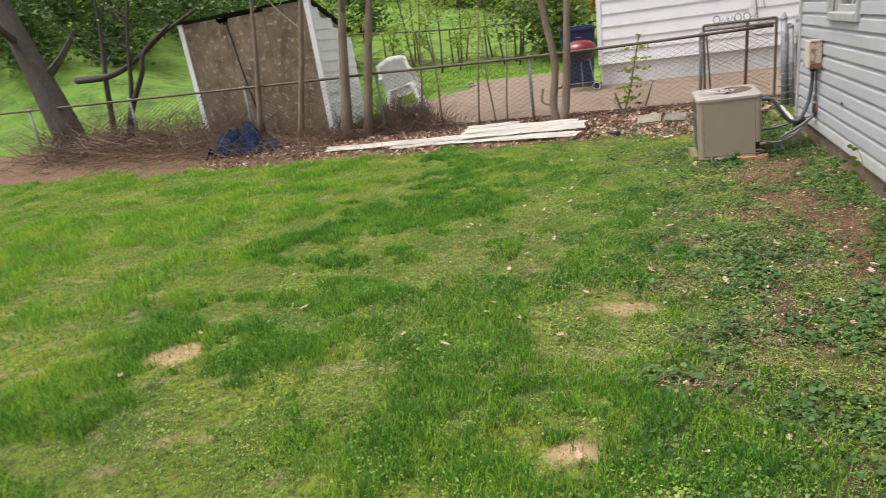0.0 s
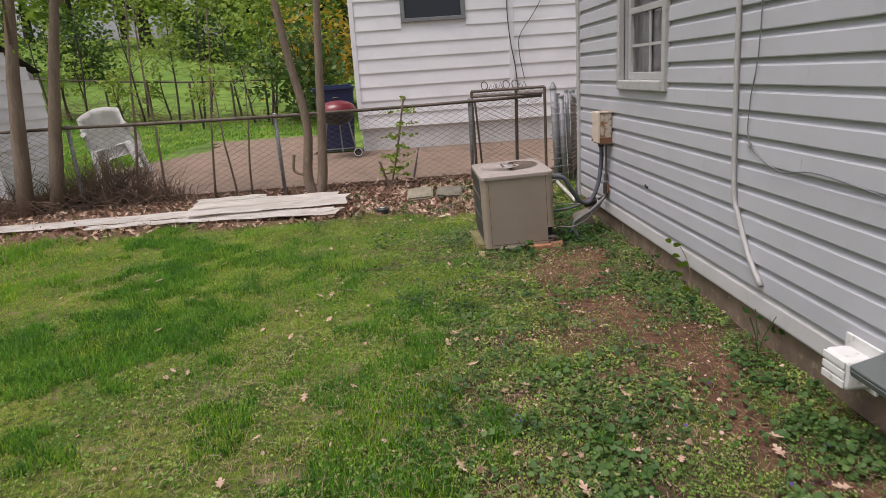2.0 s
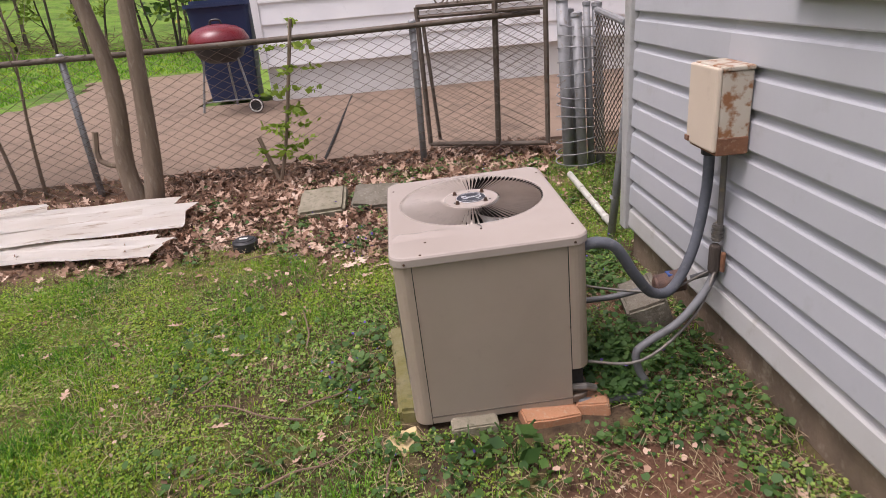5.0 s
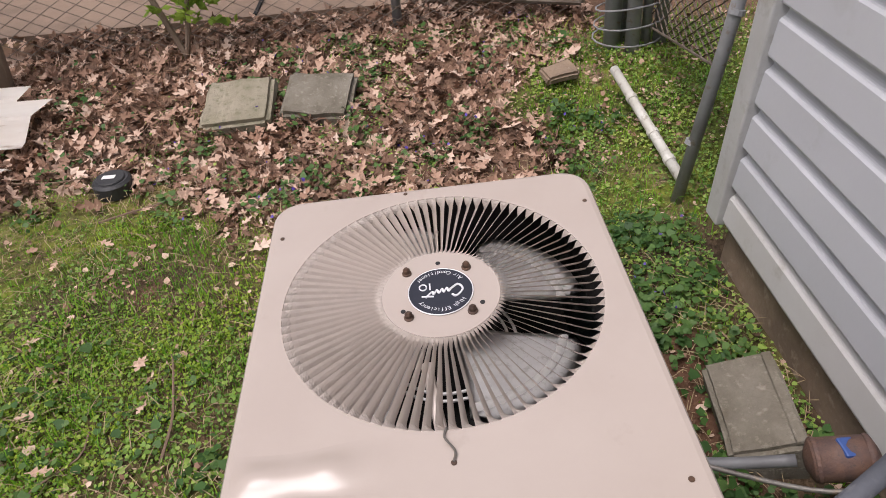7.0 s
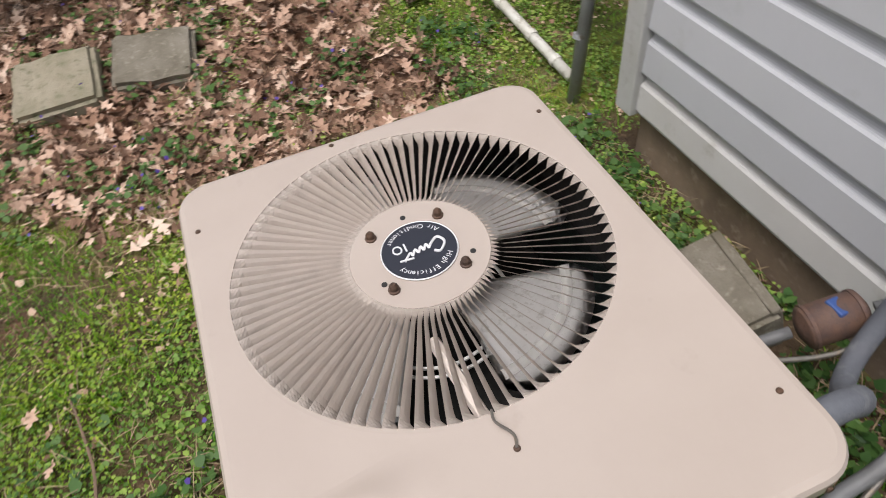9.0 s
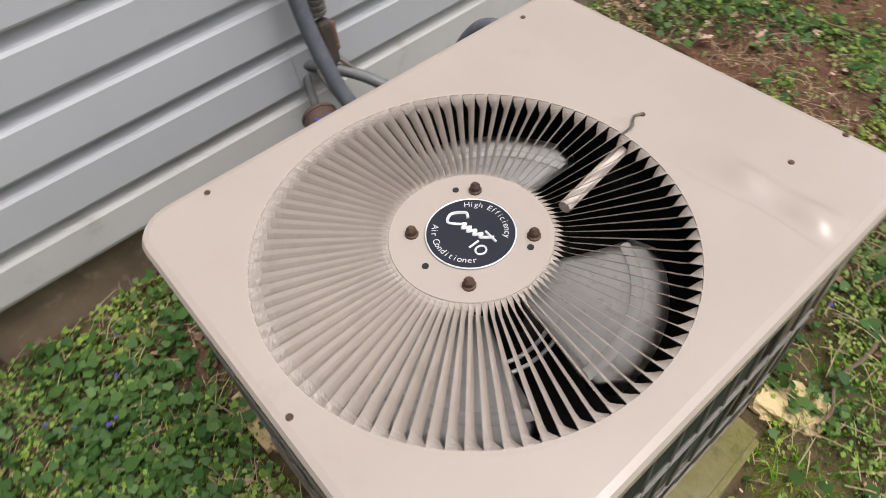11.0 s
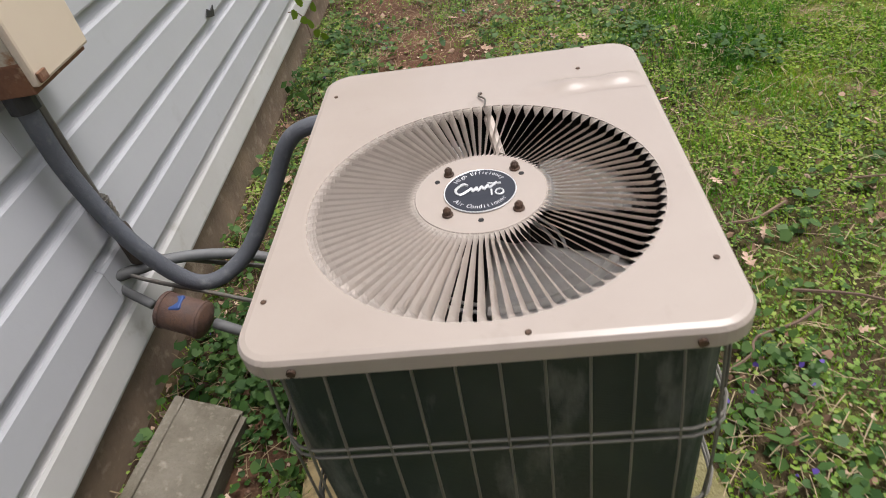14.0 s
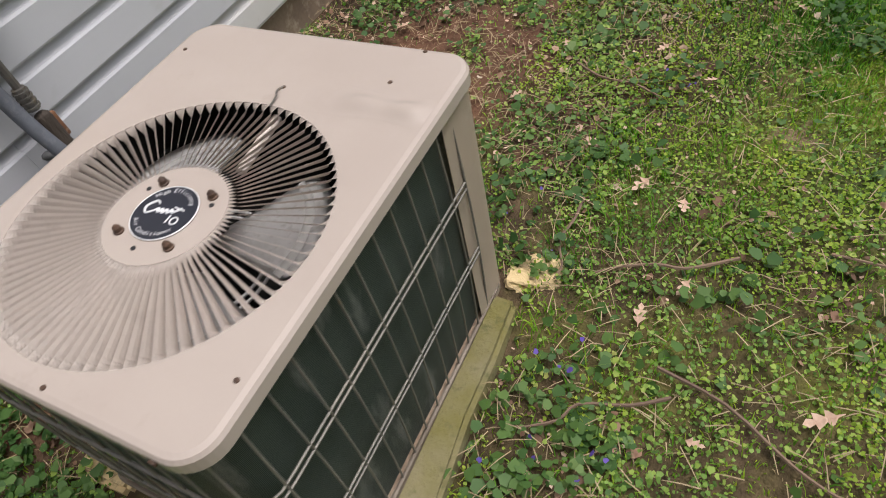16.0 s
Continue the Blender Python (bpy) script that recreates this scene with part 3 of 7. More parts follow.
def house_window():
    w = thing("window_1", "grey-framed window with divided panes in the siding", "window", kind="structure")
    y0, y1, za, zb = WIN
    bm = bmesh.new()
    box(bm, -0.045, 0.0, y0 - 0.06, y0, za - 0.07, zb + 0.06, bevel=0.006)
    box(bm, -0.045, 0.0, y1, y1 + 0.06, za - 0.07, zb + 0.06, bevel=0.006)
    box(bm, -0.045, 0.0, y0 + 0.001, y1 - 0.001, zb, zb + 0.06, bevel=0.006)
    part("window_frame", bm, M_TRIM, w)
    part("window_sill", one_box(-0.055, 0.0, y0 + 0.001, y1 - 0.001, za - 0.07, za, bevel=0.008), M_TRIM, w)
    bm = bmesh.new()
    for a, b in ((y0, y0 + 0.05), (y1 - 0.05, y1)):
        box(bm, 0.03, 0.07, a, b, za, zb, bevel=0.004)
    box(bm, 0.03, 0.07, y0 + 0.051, y1 - 0.051, za, za + 0.055, bevel=0.004)
    box(bm, 0.03, 0.07, y0 + 0.051, y1 - 0.051, zb - 0.05, zb, bevel=0.004)
    box(bm, 0.032, 0.068, y0 + 0.051, y1 - 0.051, 1.90, 1.945, bevel=0.004)
    part("sash", bm, M_TRIM, w)
    bm = bmesh.new()
    ym = (y0 + y1) / 2
    box(bm, 0.04, 0.052, ym - 0.012, ym + 0.012, za + 0.056, 1.899)
    box(bm, 0.04, 0.052, y0 + 0.052, ym - 0.0125, 1.66, 1.68)
    box(bm, 0.04, 0.052, ym + 0.0125, y1 - 0.052, 1.66, 1.68)
    part("muntin", bm, M_TRIM, w)
    for a, b in ((za + 0.056, 1.899), (1.946, zb - 0.051)):
        g = part("pane", one_box(0.055, 0.06, y0 + 0.052, y1 - 0.052, a, b), M_GLASS, w)
        g.visible_shadow = False
    # Unseen room: a plain box whose dark colour gives its shade.
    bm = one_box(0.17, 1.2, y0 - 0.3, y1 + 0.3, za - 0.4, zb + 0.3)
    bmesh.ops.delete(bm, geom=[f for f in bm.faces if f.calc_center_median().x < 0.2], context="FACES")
    part("room_box", bm, M_ROOM, w, "plain box painted dark as the unlit room behind the glass")


house_window()


def wall_fixtures():
    # disconnect box
    b = thing("disconnect_box", "beige electrical disconnect box, rusty along its lower edge", "electrical box", (-0.025, -0.285, 0.9))
    part("body", one_box(-0.10, 0.0, -0.095, 0.085, 0.0, 0.25, bevel=0.006), M_RUSTBOX, b)
    part("lid", one_box(-0.118, -0.1005, -0.098, 0.088, 0.006, 0.262, bevel=0.006), M_BEIGE, b, "lighter beige hinged cover")
    part("hood", one_box(-0.10, 0.0, -0.1, 0.09, 0.251, 0.265, bevel=0.004), M_RUSTBOX, b)
    part("rusty_edge", one_box(-0.104, -0.001, -0.0985, 0.0885, -0.006, 0.05, bevel=0.004), M_RUST, b, "rust-brown lower band")
    part("latch", one_box(-0.125, -0.1185, 0.06, 0.085, 0.012, 0.03, bevel=0.002), M_RUST, b)
    # conduit down to an outlet fitting
    c = thing("electrical_conduit", "thin grey conduit with a fitting and seal-tight elbow on the siding", "conduit", (-0.047, -0.283, 0.445))
    part("pipe", one_tube([(0, 0, 0.447), (0.005, 0.0, 0.18), (0.0, 0.004, 0.165)], 0.011), M_CONDUIT, c)
    part("coupling", one_tube([(0, 0.003, 0.18), (0, 0.004, 0.12)], 0.017), M_CONDUIT, c)
    part("fitting", one_box(-0.022, 0.014, -0.018, 0.02, -0.005, 0.108, bevel=0.014, seg=3), M_BARKDARK, c, "dark weathered elbow body")
    part("back_plate", one_box(0.005, 0.02, -0.036, -0.018, 0.01, 0.085, bevel=0.006), M_RUST, c, "rusty plate behind the fitting")
    for k in range(4):
        part("thread", one_tube([(0, 0.003, 0.125 + 0.014 * k), (0, 0.003, 0.131 + 0.014 * k)], 0.02, 12), M_CONDUIT, c)
    # foam-sleeved whip from box to unit
    w = thing("insulated_line", "thick grey foam-sleeved line looping from box to unit", "hose")
    part("sleeve", one_tube(curve_pts([(-0.07, -0.225, 0.90), (-0.07, -0.222, 0.72), (-0.105, -0.23, 0.52), (-0.18, -0.25, 0.385), (-0.275, -0.30, 0.40), (-0.365, -0.36, 0.51), (-0.44, -0.39, 0.625), (-0.50, -0.397, 0.655), (-0.56, -0.40, 0.65)], 8), 0.0185, 12), M_INSUL, w, smooth=True)
    part("connector", one_tube([(-0.07, -0.226, 0.905), (-0.07, -0.224, 0.86)], 0.027, 12), M_BLACK, w)
    # liquid line with drier, suction line
    d = thing("filter_drier", "rust-brown filter drier with a blue label on a copper line", "filter drier", (-0.158, -0.172, 0.365))
    bm = bmesh.new()
    tube(bm, [(-0.058, 0.0135, -0.0175), (-0.055, 0.0128, -0.0166), (-0.049, 0.0115, -0.0148), (-0.046, 0.0108, -0.014), (0.046, -0.0108, 0.014), (0.049, -0.0115, 0.0148), (0.055, -0.0128, 0.0166), (0.058, -0.0135, 0.0175)], [0.012, 0.022, 0.035, 0.041, 0.041, 0.035, 0.022, 0.012], 22)
    part("canister", bm, M_DRIER, d, smooth=True)
    for u in (-0.04, 0.04):
        part("seam", one_tube([(u - 0.003, -0.235 * (u - 0.003), 0.304 * (u - 0.003)), (u + 0.003, -0.235 * (u + 0.003), 0.304 * (u + 0.003))], 0.0428, 22), M_DRIER, d)
    part("label_band", one_box(-0.014, 0.014, -0.02, 0.02, 0.030, 0.0412, bevel=0.004), M_BLUELABEL, d, "worn blue label")
    part("outlet_line", one_tube(curve_pts([(-0.07, 0.017, -0.02), (-0.2, 0.05, -0.06), (-0.34, 0.09, -0.085), (-0.4, 0.1, -0.09)], 6), 0.012, 8), M_BLUEPIPE, d, smooth=True)
    part("inlet_line", one_tube(curve_pts([(0.07, -0.02, 0.02), (0.14, -0.05, 0.05), (0.20, -0.09, 0.075), (0.225, -0.1, 0.085)], 6), 0.011, 8), M_BLUEPIPE, d, smooth=True)
    part("sight_line", one_tube(curve_pts([(0.2, -0.1, 0.10), (0.1, -0.07, 0.06), (-0.05, -0.06, 0.0), (-0.26, 0.02, 0.0), (-0.36, 0.06, 0.02)], 6), 0.005, 6), M_CONDUIT, d, smooth=True)
    s = thing("suction_line", "bluish grey bent copper line dropping to the ground", "pipe")
    part("pipe", one_tube(curve_pts([(0.0, -0.22, 0.45), (-0.10, -0.33, 0.40), (-0.22, -0.40, 0.33), (-0.33, -0.41, 0.27), (-0.37, -0.415, 0.235), (-0.36, -0.42, 0.17), (-0.335, -0.43, 0.115), (-0.36, -0.44, 0.085), (-0.45, -0.445, 0.08), (-0.58, -0.445, 0.085)], 7), 0.014, 9), M_BLUEPIPE, s, smooth=True)
    part("wire", one_tube(curve_pts([(-0.045, -0.29, 0.46), (-0.16, -0.38, 0.33), (-0.36, -0.44, 0.22), (-0.56, -0.4, 0.22)], 6), 0.006, 6), M_CONDUIT, s, smooth=True)
    # hole torn in a board
    h = thing("torn_hole", "small torn dark hole in a siding board", "damage")
    bm = bmesh.new()
    prism(bm, [(0.0, 0.0), (0.02, 0.012), (0.035, 0.002), (0.06, 0.008), (0.045, -0.014), (0.02, -0.008)], 0, 0.003)
    o = part("gap", bm, M_BLACK, h)
    o.matrix_basis = Matrix.Translation((-0.0242, -1.16, 0.665)) @ Matrix.Scale(1.3, 4) @ Matrix(((0, 0, -1, 0), (-1, 0, 0, 0), (0, 1, 0, 0), (0, 0, 0, 1)))
    # flat cream cable duct
    v = thing("cable_duct", "cream cable duct running down the siding, loose at its foot", "cable duct")
    part("duct", one_tube(curve_pts([(-0.035, -2.43, 2.9), (-0.035, -2.46, 1.6), (-0.036, -2.5, 0.9), (-0.035, -2.56, 0.74), (-0.034, -2.68, 0.56), (-0.034, -2.82, 0.43)], 6), 0.014, 8), M_CREAM, v, smooth=True)
    k = thing("thin_cable", "thin dark cable strung along the siding", "cable")
    part("wire", one_tube(curve_pts([(-0.03, -2.62, 2.9), (-0.027, -2.66, 1.7), (-0.027, -2.6, 1.32), (-0.03, -2.63, 1.12), (-0.03, -2.9, 1.02), (-0.03, -3.2, 1.05), (-0.03, -3.9, 1.0), (-0.06, -4.3, 1.0)], 8), 0.0028, 6), M_METER, k)
    part("clip", one_box(-0.034, -0.02, -2.63, -2.61, 1.10, 1.125), M_CREAM, k)
    # meter
    m = thing("meter_housing", "grey plastic meter housing on the siding", "meter", (-0.02, -4.23, 1.155))
    part("body", one_box(-0.12, 0.0, -0.15, 0.15, 0.02, 0.32, bevel=0.03, seg=3), M_METER, m)
    part("cover", one_box(-0.135, -0.1205, -0.12, 0.12, 0.05, 0.28, bevel=0.012), M_METER, m)
    part("hub", one_disc((-0.135, -0.07, 0.12), 0.03, 0.02, 16, axis="x", chamfer=0.004), M_GREYPL, m)
    q = thing("cable_coil", "coiled black cable hanging on the siding", "cable", (-0.05, -4.1, 0.86))
    for i, r in enumerate((0.095, 0.088, 0.1, 0.092)):
        part("loop", one_tube([(-0.012 * i, r * math.cos(a), r * 0.95 * math.sin(a) - 0.006 * i) for a in [2 * math.pi * t / 28 for t in range(29)]], 0.0065, 6), M_BLACK, q)
    part("tail", one_tube(curve_pts([(0.0, 0.1, 0.0), (0.01, 0.22, 0.09), (0.0, 0.27, 0.2)], 6), 0.006, 6), M_BLACK, q)
    part("tail", one_tube(curve_pts([(0.0, 0.1, -0.05), (0.01, 0.2, -0.09), (0.005, 0.33, -0.13)], 6), 0.005, 6), M_BLACK, q)
    # dryer vent hood
    e = thing("vent_hood", "white louvred vent hood on the siding", "vent", (-0.02, -3.56, 0.28))
    part("flange", one_box(-0.012, 0.0, -0.1, 0.1, -0.02, 0.17, bevel=0.004), M_CHAIR, e)
    part("hood", one_box(-0.12, -0.0125, -0.08, 0.07, 0.0, 0.13, bevel=0.02, seg=3), M_CHAIR, e)
    for i in range(3):
        part("slat", one_box(-0.128, -0.121, -0.07, 0.06, 0.012 + 0.04 * i, 0.042 + 0.04 * i, bevel=0.003), M_CHAIR, e)
    g = thing("utility_box", "grey-green plastic utility box with a sloping lid on the siding", "utility box", (-0.02, -4.1, 0.24))
    body = part("body", one_box(-0.11, -0.003, -0.20, 0.11, 0.03, 0.235, bevel=0.012), M_BLACK, g, "black lower housing")
    part("label_plate", one_box(-0.113, -0.1105, 0.02, 0.06, 0.12, 0.19), M_GREYPL, body, "small grey plate")
    for y0, y1, z, tip in ((0.02, 0.40, 0.215, -16), (-0.24, 0.06, 0.29, -8)):
        lid = part("lid", one_box(-0.165, 0.0, y0, y1, 0.0, 0.02, bevel=0.008), M_LIDGREY, g)
        lid.matrix_basis = pose(0, 0, z, 0, tip, 0)
        part("lip", one_box(-0.168, -0.158, y0 + 0.004, y1 - 0.004, -0.022, 0.004, bevel=0.003), M_LIDGREY, lid)
    part("latch", one_box(-0.15, -0.12, 0.17, 0.2, 0.13, 0.19, bevel=0.004), M_BLACK, g)
    # pale riser pipe from the ground up to the meter
    r = thing("riser_pipe", "dirty white plastic riser pipe standing in a black boot", "pipe", (-0.085, -4.47, hz(-0.1, -4.47)))
    part("pipe", one_tube([(0, 0, 0.05), (0.0, 0.0, 0.62), (0.005, 0.0, 1.16)], 0.045, 16), M_CHAIR, r, smooth=True)
    part("coupling", one_tube([(0, 0, 0.52), (0, 0, 0.6)], 0.051, 16), M_CHAIR, r, smooth=True)
    part("boot", one_tube([(0, 0, -0.03), (0, 0, 0.0), (0, 0, 0.065), (0, 0, 0.075)], [0.062, 0.062, 0.055, 0.047], 16), M_BLACK, r, "black rubber boot at the ground")
    part("tie_wire", one_tube([(-0.052 * math.cos(a) - 0.0, 0.052 * math.sin(a), 0.46 + 0.01 * math.sin(3 * a)) for a in np.linspace(0, 2 * math.pi, 20)], 0.003, 5), M_CHAIR, r, "white tie wire")
    u = thing("service_cables", "loose black service cables dropping from the meter", "cable", (-0.07, -4.33, 0.0))
    for k, (dy, bow, r0) in enumerate(((0.0, 0.03, 0.007), (0.03, -0.02, 0.006), (-0.03, 0.05, 0.0075), (0.015, 0.06, 0.005))):
        part("cable", one_tube(curve_pts([(0, dy, 1.24), (-0.02, dy + bow, 1.0), (0.01, dy - bow * 0.6, 0.75), (-0.01, dy + bow * 0.5, 0.5), (0.02, dy, 0.3 - 0.03 * k)], 6), r0, 6), M_BLACK, u, smooth=True)


wall_fixtures()


# ---- white house ----
def white_house():
    wall = thing("wall_far", "white lap-sided wall of the neighbouring house", "house wall", kind="structure")
    y = 5.36
    x0, x1 = -2.56, 7.0
    part("foundation", one_box(x0 + 0.05, x1, y + 0.03, y + 0.3, 0.0, 0.745), M_PARGE, wall, "white parged foundation, flaking at the foot")
    part("sheathing", one_box(x0, x1, y + 0.005, y + 0.2, 0.745, 4.6), M_WHITE, wall)
    part("corner_board", one_box(x0 - 0.01, x0 + 0.07, y - 0.03, y + 0.05, 0.73, 4.6, bevel=0.005), M_WHITE, wall)
    part("seam_board", one_box(0.03, 0.12, y - 0.03, y + 0.004, 0.74, 4.6, bevel=0.004), M_WHITE, wall)
    for k in range(17):
        z = 0.745 + 0.2245 * k
        for a, b in ((x0 + 0.071, 0.029), (0.121, x1)):
            cut = [(a, b)]
            if a < 0 and z + 0.2245 > 2.40 and z < 3.6:
                cut = [(a, -1.73), (-0.67, b)]
            for p, q in cut:
                bm = bmesh.new()
                ends = [[bm.verts.new((x, y - d, z + h)) for d, h in ((-0.004, 0.0), (0.024, 0.0), (0.0235, 0.008), (0.004, 0.226), (-0.004, 0.226))] for x in (p, q)]
                for i in range(5):
                    bm.faces.new((ends[0][i], ends[0][(i + 1) % 5], ends[1][(i + 1) % 5], ends[1][i]))
                bm.faces.new(ends[0])
                bm.faces.new(ends[1][::-1])
                bmesh.ops.recalc_face_normals(bm, faces=bm.faces[:])
                part("siding_board", bm, M_WHITE, wall)
    side = one_box(x0 + 0.01, x0 + 0.2, y + 0.21, 12, 0.2, 4.6)
    tagged(part("wall_far_side", side, M_WHITE), "plain white side wall of the neighbouring house", "house wall", kind="structure")
    rf = bmesh.new()
    vs = [rf.verts.new(p) for p in ((x0 - 0.25, y - 0.35, 4.62), (x1, y - 0.35, 4.62), (x1, 9, 6.4), (x0 - 0.25, 9, 6.4), (x0 - 0.25, 12.5, 4.62), (x1, 12.5, 4.62))]
    rf.faces.new((vs[0], vs[1], vs[2], vs[3]))
    rf.faces.new((vs[3], vs[2], vs[5], vs[4]))
    bmesh.ops.solidify(rf, geom=rf.faces[:], thickness=0.1)
    tagged(part("roof_far", rf, M_ROOF), "plain dark roof of the neighbouring house", "roof", kind="structure")
    w = thing("window_2", "dark screened window with grey frame in white siding", "window", kind="structure")
    bm = bmesh.new()
    for a in ((-1.73, -1.66, 2.41, 3.5), (-0.74, -0.67, 2.41, 3.5), (-1.659, -0.741, 2.41, 2.47), (-1.659, -0.741, 3.44, 3.5)):
        box(bm, a[0], a[1], y - 0.05, y + 0.0, a[2], a[3], bevel=0.006)
    part("window_frame", bm, M_GREYPL, w)
    part("pane", one_box(-1.659, -0.741, y - 0.02, y - 0.012, 2.471, 3.439), M_WINDOWDARK, w)
    c = thing("service_cable", "dark service cables hanging down the white siding", "cable")
    part("wire", one_tube(curve_pts([(-0.03, y - 0.05, 4.5), (0.02, y - 0.05, 2.4), (0.12, y - 0.06, 1.6), (0.16, y - 0.05, 1.2)], 6), 0.008, 6), M_BLACK, c)
    part("wire", one_tube(curve_pts([(0.9, y - 0.05, 3.2), (0.5, y - 0.05, 2.5), (0.22, y - 0.05, 2.1), (0.2, y - 0.05, 1.8), (0.27, y - 0.05, 1.4)], 6), 0.006, 6), M_BLACK, c)


white_house()


# ---- fence ----
FY = 2.62


def chain_mesh(bm, length, rise, place, cell=0.064, r=0.0040):
    """Diamond mesh: zigzag wires, place(u, v) gives the point at u along and v up."""
    n, rows = int(length / cell), int(rise / (cell / 2))
    for k in range(n):
        rings = None
        for j in range(rows + 1):
            u = (k + 0.5) * cell + (0.5 * cell if (j + k) % 2 else -0.5 * cell) * 1.0
            p = Vector(place(u, rise * j / rows))
            ring = [bm.verts.new(p + Vector((r * math.cos(a), r * math.sin(a) + (0.002 if k % 2 else -0.002), 0))) for a in (0.5, 2.6, 4.7)]
            if rings:
                for i in range(3):
                    bm.faces.new((rings[i], rings[(i + 1) % 3], ring[(i + 1) % 3], ring[i]))
            rings = ring


def fence():
    f = thing("chain_link_fence", "rusty chain-link fence with a sagging top rail", "fence", group="yard fence")

    def top(x):
        return 1.215 - 0.035 * math.sin(max(0.0, min(1.0, (x + 6) / 6)) * math.pi) + 0.012 * max(0.0, -7 - x)

    rail = [(x, FY, top(x)) for x in np.arange(-18, 0.01, 0.75)]
    part("top_rail", one_tube(rail, 0.021, 8), M_RAIL, f, smooth=True)
    for x in (-0.93, -3.42, -6.0, -8.6, -11.2, -13.8):
        lean = 0.01 * math.sin(x * 3)
        p = part("post", one_tube([(x + lean, FY + 0.03, hz(x, FY) - 0.1), (x, FY + 0.02, top(x) + 0.02)], 0.025, 8), M_GALV, f, smooth=True)
        part("cap", one_disc((x, FY + 0.02, top(x) + 0.01), 0.03, 0.03, 10, chamfer=0.012), M_GALV, p)
    bm = bmesh.new()
    chain_mesh(bm, 12.0, 1.0, lambda u, v: (-12.0 + u, FY - 0.005 + 0.01 * math.sin(u * 2), hz(-12 + u, FY) + 0.02 + v * (top(-12 + u) + 0.02 - hz(-12 + u, FY) - 0.02)))
    tagged(part("chain_link", bm, M_LINK, f), kind="stuff")
    # corner posts by the grey house, tied with wire
    g = thing("fence_corner", "cluster of galvanised posts wired together beside the house", "fence posts", group="yard fence")
    for (x, y), z, r, tip in (((0.06, 2.22), 1.30, 0.04, 0.06), ((0.22, 2.20), 1.26, 0.024, 0), ((0.29, 2.2), 1.25, 0.032, 0), ((0.125, 2.28), 1.22, 0.03, 0), ((0.14, 2.15), 1.2, 0.034, 0)):
        p = part("post", one_tube([(x + 0.05, y, 0.0), (x, y, z)], r, 12), M_GALV, g, smooth=True)
        bm = bmesh.new()
        tube(bm, [(x, y, z - 0.01), (x, y, z + 0.012), (x, y, z + 0.02 + tip)], [r * 1.15, r * 1.1, r * 0.25], 12)
        part("cap", bm, M_GALV, p)
    for i in range(13):
        z = 0.2 + i * 0.078
        pts = [(0.175 + 0.17 * math.cos(a) + 0.02 * i / 9, 2.215 + 0.1 * math.sin(a), z + 0.02 * math.sin(a + i)) for a in [2 * math.pi * t / 16 for t in range(17)]]
        part("tie_wire", one_tube(pts, 0.004, 5), M_GALV, g)
    s = thing("side_fence", "short chain-link panel between the posts and the house", "fence", group="yard fence")
    part("top_rail", one_tube([(0.3, 2.26, 1.22), (0.11, 1.12, 1.20)], 0.02, 8), M_GALV, s)
    part("post", one_tube([(0.03, 1.06, 0.02), (0.10, 1.08, 0.7), (0.15, 1.10, 1.25)], 0.022, 12), M_GALV, s, "bluish grey pipe post leaning by the house corner", True)
    for z, x in ((0.28, 0.053), (0.72, 0.103), (1.0, 0.128)):
        part("band", one_tube([(x - 0.002, 1.075, z - 0.008), (x + 0.002, 1.077, z + 0.008)], 0.0255, 12), M_GALV, s, "clamp band round the post")
    part("tension_wire", one_tube([(0.28, 2.24, 0.23), (0.11, 1.12, 0.52)], 0.005, 6), M_RAIL, s)
    bm = bmesh.new()
    chain_mesh(bm, 1.1, 0.97, lambda u, v: (0.12 + 0.16 * u / 1.1, 1.12 + u, 0.22 + 0.3 * (1 - u / 1.1) + v * (1 - 0.3 * (1 - u / 1.1))), cell=0.055)
    tagged(part("chain_link", bm, M_LINK, s), kind="stuff")
    # old gate standing open against the fence
    t = thing("chain_link_gate", "old chain-link gate with scrolled iron top, standing open", "gate")
    a, b = Vector((0.02, 2.52, 0)), Vector((-0.88, 2.86, 0))
    pts = [a + Vector((0, 0, 0.27)), a + Vector((0, 0, 1.32)), b + Vector((0, 0, 1.31)), b + Vector((0.02, 0, 0.27))]
    for nm, i, j in (("stile", 0, 1), ("top_rail", 1, 2), ("stile", 2, 3), ("bottom_rail", 3, 0)):
        part(nm, one_tube([pts[i], pts[j]], 0.019, 8), M_RAIL, t)
    part("brace", one_tube([a * 0.6 + b * 0.4 + Vector((0, 0, 0.27)), a * 0.62 + b * 0.38 + Vector((0, 0, 1.31))], 0.022, 8), M_RAIL, t)
    part("mid_rail", one_tube([a + Vector((0, 0, 1.25)), b + Vector((0, 0, 1.24))], 0.015, 8), M_RAIL, t)
    part("brace", one_tube([b + Vector((0.1, 0, 0.3)), b + Vector((0.04, 0, 1.2))], 0.014, 8), M_RAIL, t)
    bm = bmesh.new()
    chain_mesh(bm, 0.92, 1.02, lambda u, v: tuple(a + (b - a) * (u / 0.95) + Vector((0, 0, 0.28 + v))), cell=0.055)
    tagged(part("chain_link", bm, M_LINK, t), kind="stuff")
